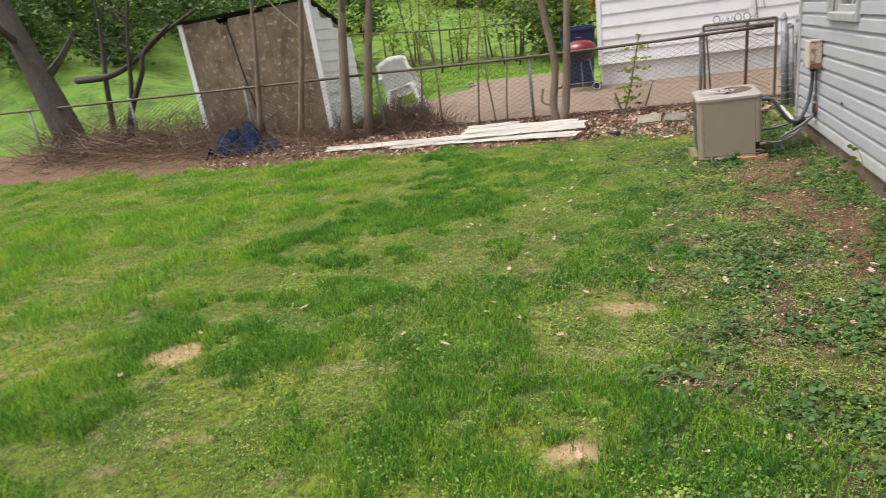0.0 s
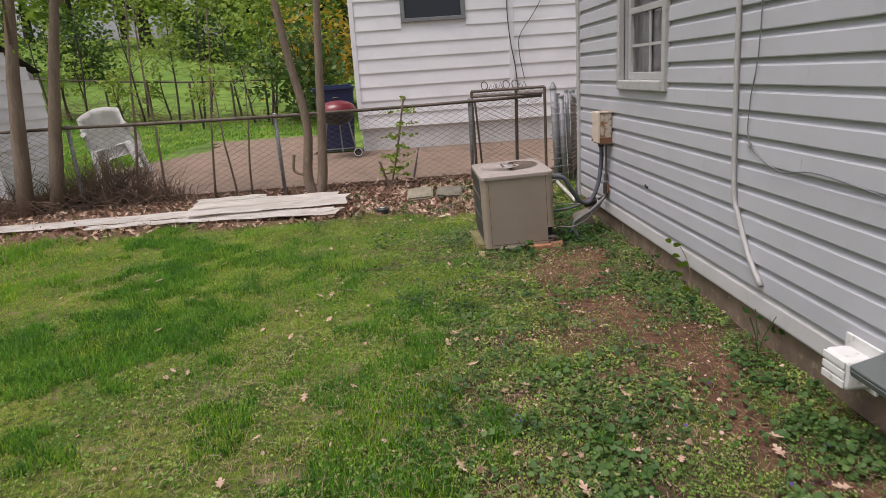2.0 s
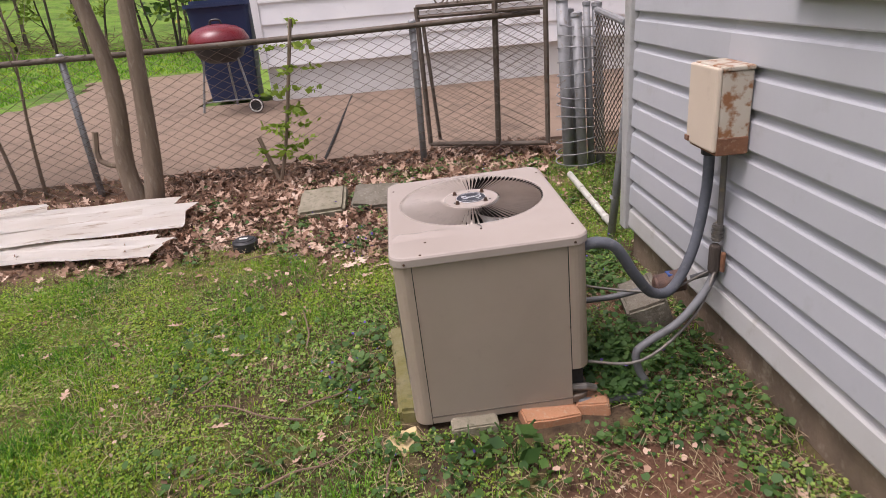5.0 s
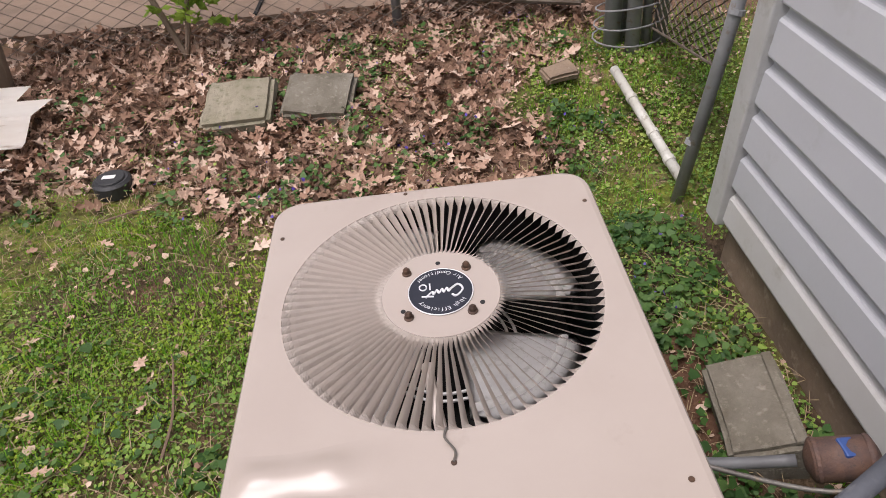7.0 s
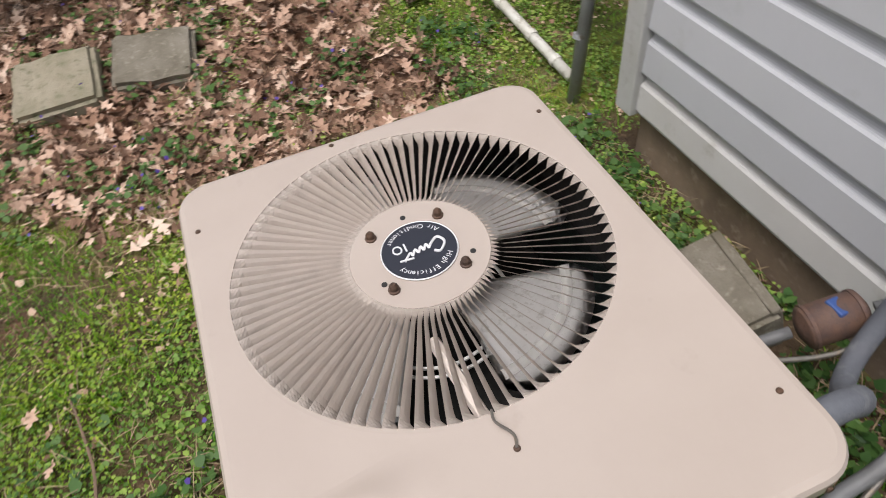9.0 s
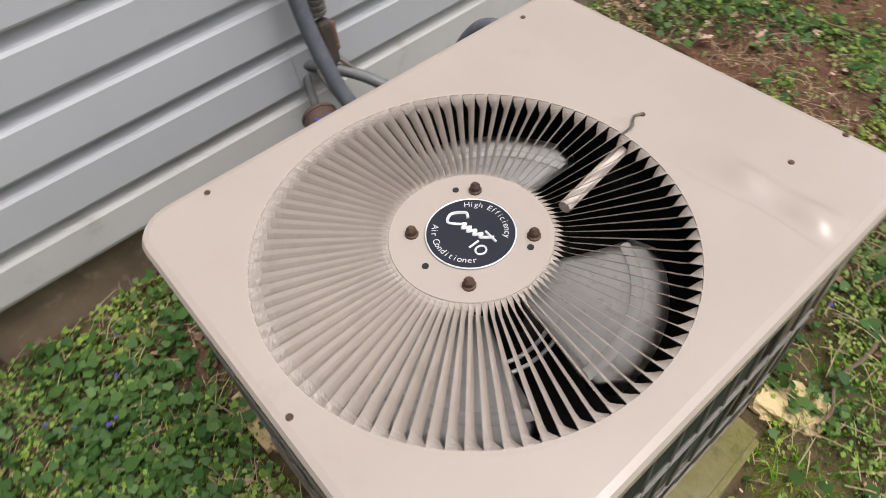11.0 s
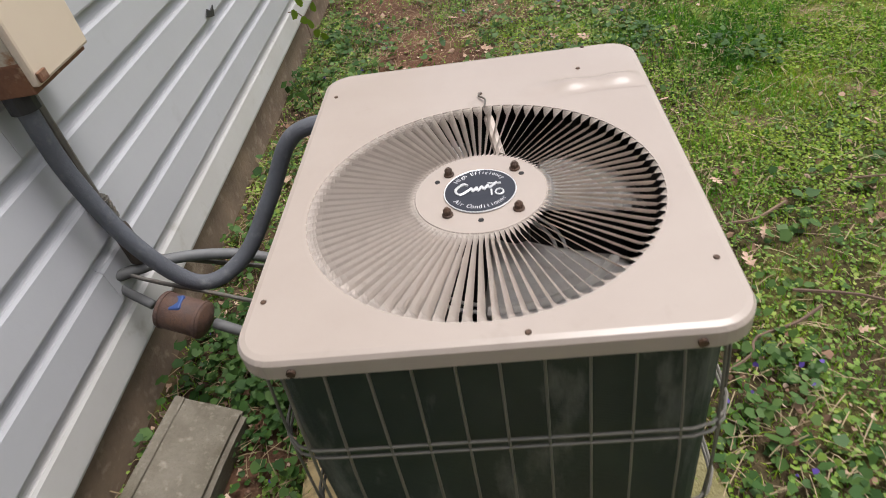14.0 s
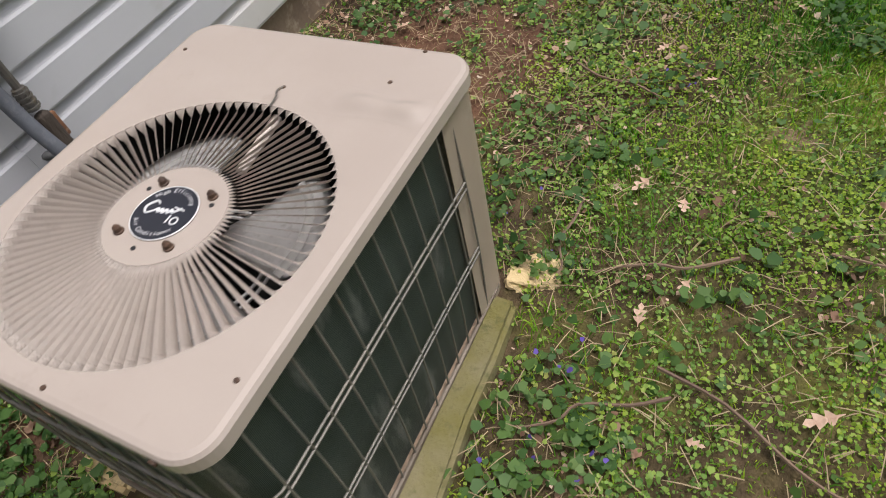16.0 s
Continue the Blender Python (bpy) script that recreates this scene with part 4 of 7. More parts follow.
    for i, (u, kind) in enumerate(((0.30, 0), (0.40, 1), (0.52, 1), (0.62, 0), (0.7, 0), (0.82, 1))):
        p = a + (b - a) * u + Vector((0, 0, 1.325))
        if kind:
            pts = [p + Vector((0.05 * math.cos(q) * (1 - q / 9), 0, 0.05 + 0.05 * math.sin(q))) for q in np.linspace(-1.5, 4.6, 16)]
        else:
            pts = [p + Vector((-0.05, 0, 0.0)), p + Vector((-0.02, 0, 0.06)), p + Vector((0.0, 0, 0.0)), p + Vector((0.03, 0, 0.08)), p + Vector((0.06, 0, 0.0))]
        part("scroll", one_tube(pts, 0.006, 5), M_RAIL, t)


fence()


# ---- air conditioner ----
AC = thing("air_conditioner", "beige outdoor air conditioner with round louvred top on stones", "air conditioner", (-0.841, 0.010, 0.07))
AC.rotation_euler = (radians(0.9), radians(-1.7), 0)
TOP = 0.648
X0, X1, Y0, Y1 = -0.313, 0.313, -0.475, 0.305


def ac_cover():
    n = 90
    outer = rounded(X0, X1, Y0, Y1, 0.055, 8)
    # the sheet follows the outline by angle so the round opening joins it cleanly
    bm = bmesh.new()

    def at_angle(a, grow):
        d = Vector((math.cos(a), math.sin(a)))
        best = 1e9
        pts = rounded(X0 - grow, X1 + grow, Y0 - grow, Y1 + grow, 0.055 + grow, 8)
        for (ax, ay), (bx, by) in zip(pts, pts[1:] + pts[:1]):
            ex, ey = bx - ax, by - ay
            den = d.x * ey - d.y * ex
            if abs(den) > 1e-9:
                t = (ax * ey - ay * ex) / den
                s = (ax * d.y - ay * d.x) / den
                if t > 0 and -1e-6 <= s <= 1 + 1e-6:
                    best = min(best, t)
        return d * best

    angs = sorted([2 * math.pi * k / 192 for k in range(192)] + [math.atan2(y, x) % (2 * math.pi) for x, y in outer])
    rings = []
    rings.append([bm.verts.new((0.2655 * math.cos(a), 0.2655 * math.sin(a), TOP - 0.0014)) for a in angs])
    rings.append([bm.verts.new((0.266 * math.cos(a), 0.266 * math.sin(a), TOP - 0.0003)) for a in angs])
    rings.append([bm.verts.new((0.272 * math.cos(a), 0.272 * math.sin(a), TOP)) for a in angs])
    for g, z in ((-0.012, TOP), (-0.004, TOP - 0.002), (0.0, TOP - 0.008), (0.0, TOP - 0.031), (-0.004, TOP - 0.032)):
        ring = []
        for a in angs:
            p = at_angle(a, g)
            ring.append(bm.verts.new((p.x, p.y, z)))
        rings.append(ring)
    m = len(angs)
    for a, b in zip(rings, rings[1:]):
        for k in range(m):
            bm.faces.new((a[k], b[k], b[(k + 1) % m], a[(k + 1) % m]))
    bmesh.ops.recalc_face_normals(bm, faces=bm.faces[:])
    for e in bm.edges:
        e.smooth = False
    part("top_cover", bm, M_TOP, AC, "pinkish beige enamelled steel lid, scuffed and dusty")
    # a shallow crease pressed into the lid beside the loose screw
    bm = bmesh.new()
    grid = []
    for u in np.linspace(0, 1, 25):
        fade = math.sin(math.pi * min(1, u / 0.5) / 2) ** 2 * (1 if u < 0.9 else math.cos((u - 0.9) / 0.1 * math.pi / 2))
        row = []
        for t in np.linspace(-1, 1, 13):
            h = 0.0108 * fade * (0.8 + 0.2 * math.sin(u * 17)) * 0.5 * (1 + math.cos(math.pi * t))
            row.append(bm.verts.new((-0.06 - 0.24 * u, -0.303 + (0.036 + 0.004 * math.sin(u * 7)) * t - 0.004 * u, TOP + 0.0003 + h)))
        grid.append(row)
    for a, b in zip(grid, grid[1:]):
        for k in range(12):
            bm.faces.new((a[k], a[k + 1], b[k + 1], b[k]))
    bmesh.ops.recalc_face_normals(bm, faces=bm.faces[:])
    part("crease", bm, M_TOP, AC, "shallow raised crease in the lid", smooth=True)
    # louvres: each slat dips down in the counter-clockwise direction, flat where it joins the sheet
    fin = bmesh.new()
    across = 2 * math.pi / n
    rows = []
    for s in (0.0, 0.025, 0.05, 0.08, 0.12, 0.3, 0.5, 0.7, 0.85, 0.90, 0.93, 0.955, 0.975, 1.0):
        r = 0.098 + s * (0.2695 - 0.098)
        tilt = radians(54) * float(smooth(0.0, 0.11, s) * smooth(1.0, 0.88, s))
        w = r * across * 0.985
        row = []
        side, drop = -0.5 * w, 0.0008
        row.append(fin.verts.new((r, side, TOP - drop + 0.0006)))
        for share, bend in ((0.34, 0.8), (0.34, 1.05), (0.32, 1.2)):
            side, drop = side + share * w * math.cos(tilt * bend), drop + share * w * math.sin(tilt * bend)
            row.append(fin.verts.new((r, side, TOP - drop)))
        rows.append(row)
    for a, b in zip(rows, rows[1:]):
        for k in (0, 1, 2):
            fin.faces.new((a[k], b[k], b[k + 1], a[k + 1]))
    bmesh.ops.solidify(fin, geom=fin.faces[:], thickness=0.0008)
    bmesh.ops.recalc_face_normals(fin, faces=fin.faces[:])
    me = bpy.data.meshes.new("louvre")
    fin.to_mesh(me)
    fin.free()
    me.materials.append(M_FIN)
    for k in range(n):
        turned = me.copy()
        turned.transform(Matrix.Rotation(across * (k + 0.5), 4, "Z"))
        o = new("louvre", turned)
        o.parent = AC
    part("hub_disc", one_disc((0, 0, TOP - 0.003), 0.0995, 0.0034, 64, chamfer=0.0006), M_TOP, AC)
    badge = part("badge", one_disc((0, 0, TOP + 0.0006), 0.0535, 0.003, 48, chamfer=0.001), M_BADGE, AC, "round navy badge with silver print")
    ring = bmesh.new()
    tube(ring, [(0.054 * math.cos(a), 0.054 * math.sin(a), TOP + 0.0025) for a in [2 * math.pi * k / 48 for k in range(49)]], 0.0010, 6)
    part("rim", ring, M_SILVER, badge)
    z = TOP + 0.0042

    def letters(text, radius, middle, inward):
        out = bmesh.new()
        step = 0.0058 / radius
        for i, ch in enumerate(text):
            if ch == " ":
                continue
            off = (i - (len(text) - 1) / 2) * step
            cu = bpy.data.curves.new("glyph", "FONT")
            cu.body, cu.size, cu.align_x, cu.align_y = ch, 0.0114, "CENTER", "CENTER"
            ob = bpy.data.objects.new("glyph", cu)
            me = bpy.data.meshes.new_from_object(ob)
            a = middle - off if not inward else middle + off
            turn = a - math.pi / 2 if not inward else a + math.pi / 2
            me.transform(Matrix.Translation((radius * math.cos(a), radius * math.sin(a), z)) @ Matrix.Rotation(turn, 4, "Z"))
            out.from_mesh(me)
            bpy.data.objects.remove(ob)
            bpy.data.curves.remove(cu)
            bpy.data.meshes.remove(me)
        return out

    part("lettering", letters("High Efficiency", 0.0435, -math.pi / 2, False), M_SILVER, badge, "silver words High Efficiency along the upper rim")
    part("lettering", letters("Air Conditioner", 0.0435, math.pi / 2, True), M_SILVER, badge, "silver words Air Conditioner along the lower rim")
    logo = bmesh.new()
    tube(logo, [Vector((-p[0], -p[1], z)) for p in curve_pts([(-0.018, 0.012, 0), (-0.026, 0.016, 0), (-0.037, 0.002, 0), (-0.03, -0.010, 0), (-0.018, -0.002, 0), (-0.013, 0.004, 0), (-0.011, -0.004, 0), (-0.005, 0.005, 0), (-0.003, -0.003, 0), (0.003, 0.006, 0), (0.006, -0.001, 0), (0.012, 0.008, 0), (0.014, 0.002, 0), (0.026, 0.014, 0)], 5)], 0.0020, 5)
    tube(logo, [(-0.012, -0.013, z), (-0.032, -0.011, z)], 0.0016, 5)
    part("emblem", logo, M_SILVER, badge, "silver flowing emblem")
    mark = bmesh.new()
    box(mark, -0.0185, -0.016, 0.003, 0.018, z, z + 0.001)
    tube(mark, [(-0.029 + 0.006 * math.cos(a), 0.0105 + 0.0068 * math.sin(a), z) for a in [2 * math.pi * k / 20 for k in range(21)]], 0.0013, 5)
    part("emblem", mark, M_SILVER, badge, "silver bar and ring")
    for x, y in ((0.048, -0.052), (-0.055, -0.051), (0.048, 0.052), (-0.055, 0.053)):
        b = bmesh.new()
        tube(b, [(x, y, TOP), (x, y, TOP + 0.003), (x, y, TOP + 0.004), (x, y, TOP + 0.010), (x, y, TOP + 0.014)], [0.0085, 0.0085, 0.0065, 0.0063, 0.003], 10)
        part("bolt", b, M_BOLT, AC)
    for x, y in ((0.066, -0.035), (-0.064, -0.036), (0.0, 0.071)):
        part("bolt_hole", one_disc((x, y, TOP + 0.0002), 0.0042, 0.0012, 12), M_DARK, AC, "dark empty bolt hole")
    for x, y in ((0.281, -0.375), (-0.194, -0.37), (-0.215, -0.464), (-0.006, -0.315), (-0.287, 0.191), (-0.05, 0.289), (0.29, 0.2)):
        part("screw", one_disc((x, y, TOP - 0.0005), 0.0042, 0.0026, 10, chamfer=0.001), M_BOLT, AC)
    for x in (0.236, -0.242):
        part("screw", one_disc((x, Y1, TOP - 0.02), 0.006, -0.004, 10, axis="y"), M_BOLT, AC)
    for x in (-0.268, 0.262):
        part("screw", one_disc((x, Y0, TOP - 0.02), 0.004, 0.003, 10, axis="y"), M_BOLT, AC)
    part("wire", one_tube(curve_pts([(-0.006, -0.315, TOP + 0.002), (-0.003, -0.30, TOP + 0.004), (-0.015, -0.28, TOP + 0.006), (-0.012, -0.262, TOP)], 5), 0.0018, 5), M_CONDUIT, AC, "stray twist of wire under a screw")
    # Rod added where a fan blade's leading edge glints between the louvres.
    part("edge_glint", one_tube([(-0.018, -0.262, TOP - 0.024), (-0.034, -0.13, TOP - 0.026)], 0.009, 8), M_FIN, AC, "pale rod standing in for the glint on a blade edge")


ac_cover()


def ac_body():
    z1 = TOP - 0.030
    # front sheets: rounded corners, seams between
    def skin(points, za, zb, name, mat, label=""):
        bm = bmesh.new()
        lo = [bm.verts.new((x, y, za)) for x, y in points]
        hi = [bm.verts.new((x, y, zb)) for x, y in points]
        for k in range(len(points) - 1):
            bm.faces.new((lo[k], lo[k + 1], hi[k + 1], hi[k]))
        bmesh.ops.solidify(bm, geom=bm.faces[:], thickness=0.003)
        return part(name, bm, mat, AC, label)

    r = 0.045
    xa, xb, yf = X0 + 0.008, X1 - 0.008, Y0 + 0.008
    left = [(xa, -0.36)] + [(xa + r - r * math.cos(a), yf + r - r * math.sin(a)) for a in np.linspace(0, math.pi / 2, 7)] + [(-0.248, yf)]
    right = [(0.242, yf)] + [(xb - r + r * math.sin(a), yf + r - r * math.cos(a)) for a in np.linspace(0, math.pi / 2, 7)] + [(xb, -0.13)]
    skin([(xa, -0.325)] + left[1:], 0.018, z1, "corner_panel", M_BEIGE)
    skin(right, 0.16, z1, "corner_panel", M_BEIGE)
    skin([(-0.2455, yf + 0.002), (0.2395, yf + 0.002)], 0.018, z1, "access_panel", M_BEIGE)
    # Solid near-black box drawn in place of the shaded opening.
    part("recess_shade", one_box(0.20, xb - 0.02, yf + 0.03, -0.14, 0.047, 0.30), M_DARK, AC, "near-black box for the shade below the raised corner panel")
    part("valve", one_tube([(0.2, yf + 0.03, 0.07), (0.29, yf + 0.02, 0.07), (0.325, yf + 0.03, 0.05)], 0.014, 8), M_CONDUIT, AC)
    # coil wraps three sides
    bm = bmesh.new()
    prism(bm, rounded(X0 + 0.021, X1 - 0.021, Y0 + 0.06, Y1 - 0.026, 0.05), 0.047, z1 - 0.004)
    bmesh.ops.delete(bm, geom=[f for f in bm.faces if f.normal.z > 0.9], context="FACES")
    part("coil", bm, M_COIL, AC, "dark green-black finned coil, dusty in patches")
    # Near-black sheets added to keep the cabinet's inside in painted shade.
    bm = bmesh.new()
    ring_pts = rounded(X0 + 0.04, X1 - 0.04, Y0 + 0.068, Y1 - 0.04, 0.045)
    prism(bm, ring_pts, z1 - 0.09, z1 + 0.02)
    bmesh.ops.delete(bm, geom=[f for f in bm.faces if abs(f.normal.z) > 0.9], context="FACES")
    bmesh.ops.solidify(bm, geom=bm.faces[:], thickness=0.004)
    part("shade_skirt", bm, M_DARK, AC)
    part("shade_floor", one_box(X0 + 0.06, X1 - 0.06, Y0 + 0.08, Y1 - 0.06, 0.36, 0.37), M_DARK, AC)
    # base tray, browner and darker than the panels, with a thin brown layer inside
    bm = bmesh.new()
    prism(bm, rounded(X0 + 0.009, X1 - 0.009, Y0 + 0.014, Y1 - 0.002, 0.05), 0.02, 0.042)
    pan = part("base_pan", bm, M_PAN, AC, "brownish beige base tray")
    bm = bmesh.new()
    prism(bm, rounded(X0 + 0.012, X1 - 0.012, Y0 + 0.012, Y1 - 0.006, 0.045), 0.0425, 0.046)
    part("tray_layer", bm, M_FOUND, pan, "thin brown layer in the tray")
    bm = bmesh.new()
    outl = rounded(X0 + 0.010, X1 - 0.010, Y0 + 0.014, Y1 - 0.003, 0.05)
    tube(bm, [(x, y, 0.044) for x, y in outl + outl[:1]], 0.0055, 6)
    part("rolled_edge", bm, M_PAN, pan)
    # guard: upright wires and doubled hoops on three sides
    path = [(X1 - 0.01, -0.12)] + rounded(X0 + 0.012, X1 - 0.012, Y0 + 0.05, Y1 - 0.012, 0.06, 6)[:14] + [(X0 + 0.012, -0.36)]
    seg = [0]
    for p, q in zip(path, path[1:]):
        seg.append(seg[-1] + math.dist(p, q))

    def along(s):
        for k in range(len(path) - 1):
            if s <= seg[k + 1]:
                t = (s - seg[k]) / max(1e-9, seg[k + 1] - seg[k])
                return path[k][0] + (path[k + 1][0] - path[k][0]) * t, path[k][1] + (path[k + 1][1] - path[k][1]) * t
        return path[-1]

    def bowed(s, z):
        x, y = along(s)
        out = 0.010 * math.sin(math.pi * min(1, max(0, z / z1)))
        return (x + out * (1 if x > 0.2 else -1 if x < -0.2 else 0), y + out * (1 if y > 0.2 else 0), z)

    count = int(seg[-1] / 0.053)
    for k in range(count + 1):
        s = seg[-1] * k / count
        part("guard_wire", one_tube([bowed(s, z) for z in np.linspace(0.045, z1, 6)], 0.0023, 6), M_WIRE, AC)
    for z in (0.249, 0.266, 0.435, 0.452):
        part("guard_hoop", one_tube([bowed(s, z) for s in np.linspace(0, seg[-1], 60)], 0.0025, 6), M_WIRE, AC)
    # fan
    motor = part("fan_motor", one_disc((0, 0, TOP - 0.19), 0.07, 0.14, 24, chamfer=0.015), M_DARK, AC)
    part("fan_hub", one_disc((0, 0, TOP - 0.10), 0.045, 0.05, 20, chamfer=0.006), M_BLADE, AC)
    for a0 in (207, 123, 311, 33):
        def at(s, t):
            r = 0.05 + s * 0.193
            half = radians(28 + 8 * s - (6 if s > 0.97 else 0))
            a = radians(a0) + half * t
            return (r * math.cos(a), r * math.sin(a), TOP - 0.060 - 0.017 * t - 0.006 * s * t * t)

        bm = bmesh.new()
        grid = [[bm.verts.new(at(s, t)) for t in np.linspace(-1, 1, 11)] for s in np.linspace(0, 1, 9)]
        for p, q in zip(grid, grid[1:]):
            for k in range(10):
                bm.faces.new((p[k], q[k], q[k + 1], p[k + 1]))
        bmesh.ops.solidify(bm, geom=bm.faces[:], thickness=0.002)
        blade = part("fan_blade", bm, M_BLADE, AC, "grey dusty metal fan blade", True)
        bm = bmesh.new()
        grid = [[bm.verts.new(Vector(at(s, t)) + Vector((0, 0, h))) for t in np.linspace(-0.95, 0.95, 11)] for s, h in ((0.76, 0.0015), (0.785, 0.0045), (0.815, 0.0045), (0.84, 0.0015))]
        for p, q in zip(grid, grid[1:]):
            for k in range(10):
                bm.faces.new((p[k], q[k], q[k + 1], p[k + 1]))
        bmesh.ops.recalc_face_normals(bm, faces=bm.faces[:])
        part("band", bm, M_CREAM, blade, "raised band across the blade", True)
    for rr in (0.11, 0.125):
        part("motor_ring", one_tube([(rr * math.cos(a), rr * math.sin(a), TOP - 0.13) for a in np.linspace(0, 2 * math.pi, 37)], 0.003, 5), M_BLADE, AC)


ac_body()


# ---- stones, bricks and small things round the unit ----
def rough_block(name, size, at, turn, mat, label, category, group="", seed=1, bevel=0.012, wear=0.006):
    bm = bmesh.new()
    sx, sy, sz = size
    box(bm, -sx / 2, sx / 2, -sy / 2, sy / 2, 0, sz)
    bmesh.ops.subdivide_edges(bm, edges=bm.edges[:], cuts=3, use_grid_fill=True)
    bmesh.ops.bevel(bm, geom=[e for e in bm.edges if len(e.link_faces) == 2 and e.calc_face_angle(0) > 1], offset=bevel, segments=2, affect="EDGES")
    for v in bm.verts:
        v.co += noise.noise_vector(v.co * 9 + Vector((seed, 0, 0))) * wear
    o = part(name, bm, mat)
    o.matrix_basis = pose(*at, *turn)
    return tagged(o, label, category, group)


rough_block("concrete_block", (0.165, 0.265, 0.15), (-0.125, 0.072, 0.066), (0, -19, -8), M_CONC2, "grey weathered concrete block beside the house wall", "block", seed=3)
part("chamfer", one_box(0.055, 0.078, -0.125, 0.125, 0.143, 0.156, bevel=0.004), M_CONC2, bpy.data.objects["concrete_block"])
rough_block("paving_slab", (0.31, 0.30, 0.075), (-1.655, 1.91, 0.13), (17, -2, -4), M_CONC, "pale weathered concrete paver propped in dead leaves", "paver", "pavers", 5, 0.02, 0.014)
rough_block("paving_slab", (0.31, 0.30, 0.07), (-1.305, 1.92, 0.125), (15, 4, -9), M_CONC2, "darker mossy concrete paver propped in dead leaves", "paver", "pavers", 8, 0.02, 0.014)
rough_block("flat_stone", (0.16, 0.11, 0.04), (-0.22, 1.93, 0.155), (12, 0, 15), M_FOUND, "flat brown stone among weeds by the posts", "stone", seed=31, wear=0.012)
rough_block("base_slab", (0.24, 0.62, 0.06), (-1.10, -0.08, 0.026), (0, 0, 3), M_MOSS, "yellow-green mossy concrete slab under the unit", "slab", seed=11, wear=0.016)
rough_block("base_stone", (0.17, 0.34, 0.055), (-0.475, 0.17, 0.034), (0, 1, 4), M_YELLOW, "flat yellowish stone under the unit's edge", "stone", "base stones", 13)
rough_block("base_stone", (0.30, 0.20, 0.055), (-0.90, 0.335, 0.032), (0, 0, -6), M_YELLOW, "flat yellowish stone sunk in weeds below the unit", "stone", "base stones", 17)
rough_block("base_stone", (0.26, 0.30, 0.055), (-0.72, 0.02, 0.03), (0, 0, 2), M_CONC2, "grey stone hidden beneath the unit", "stone", "base stones", 18)
bm = bmesh.new()
bmesh.ops.create_icosphere(bm, subdivisions=4, radius=0.5)
for v in bm.verts:
    v.co *= 1 + 0.55 * noise.noise(v.co * 2.6 + Vector((3, 1, 7))) + 0.28 * noise.noise(v.co * 7) + 0.1 * noise.noise(v.co * 19)
    v.co = Vector((v.co.x * 0.17, v.co.y * 0.12, max(-0.05, min(v.co.z, 0.33 + 0.1 * v.co.x)) * 0.09))
o = part("base_stone", bm, M_YELLOW)
o.matrix_basis = pose(-1.20, -0.505, 0.03, 0, -6, 30)
tagged(o, "broken yellow stone at the unit's front corner", "stone", "base stones")
rough_block("brick", (0.20, 0.095, 0.055), (-0.69, -0.475, 0.032), (0, 2, 4), M_BRICK, "orange brick lying flat under the unit", "brick", "bricks", 21, 0.006)
rough_block("brick", (0.11, 0.20, 0.06), (-0.505, -0.40, 0.03), (-6, -10, -16), M_BRICK, "orange brick tilted beside the unit", "brick", "bricks", 23, 0.006)
rough_block("brick", (0.16, 0.095, 0.05), (-0.95, -0.47, 0.036), (0, 0, 0), M_CONC, "pale stone wedge under the unit's front", "stone", "base stones", 25, 0.006)


def drain_cap():
    d = thing("drain_cap", "black ribbed plastic cap on the leafy ground", "cap", (-2.10, 1.44, hz(-2.10, 1.44)))
    part("body", one_disc((0, 0, 0), 0.075, 0.06, 24, chamfer=0.01), M_BLACK, d)
    part("inner", one_disc((0, 0, 0.0605), 0.055, 0.006, 24, chamfer=0.003), M_BLACK, d)
    part("sticker", one_box(-0.03, 0.02, -0.012, 0.012, 0.067, 0.068), M_CHAIR, d, "small white sticker")


drain_cap()


def pvc():
    p = thing("plastic_pipe", "white plastic pipe lying on the grass by the posts", "pipe")
    head, foot = Vector((0.0, 1.82, hz(0.0, 1.82) + 0.115)), Vector((0.075, 1.15, hz(0.075, 1.15) + 0.028))
    part("pipe", one_tube([head, foot], 0.020, 12), M_PVC, p, smooth=True)
    e = (foot - head).normalized()
    for s in (0.3, 0.62, 0.85):
        q = head.lerp(foot, s)
        part("coupling", one_tube([q - e * 0.012, q + e * 0.012], 0.0235, 12), M_PVC, p)


pvc()


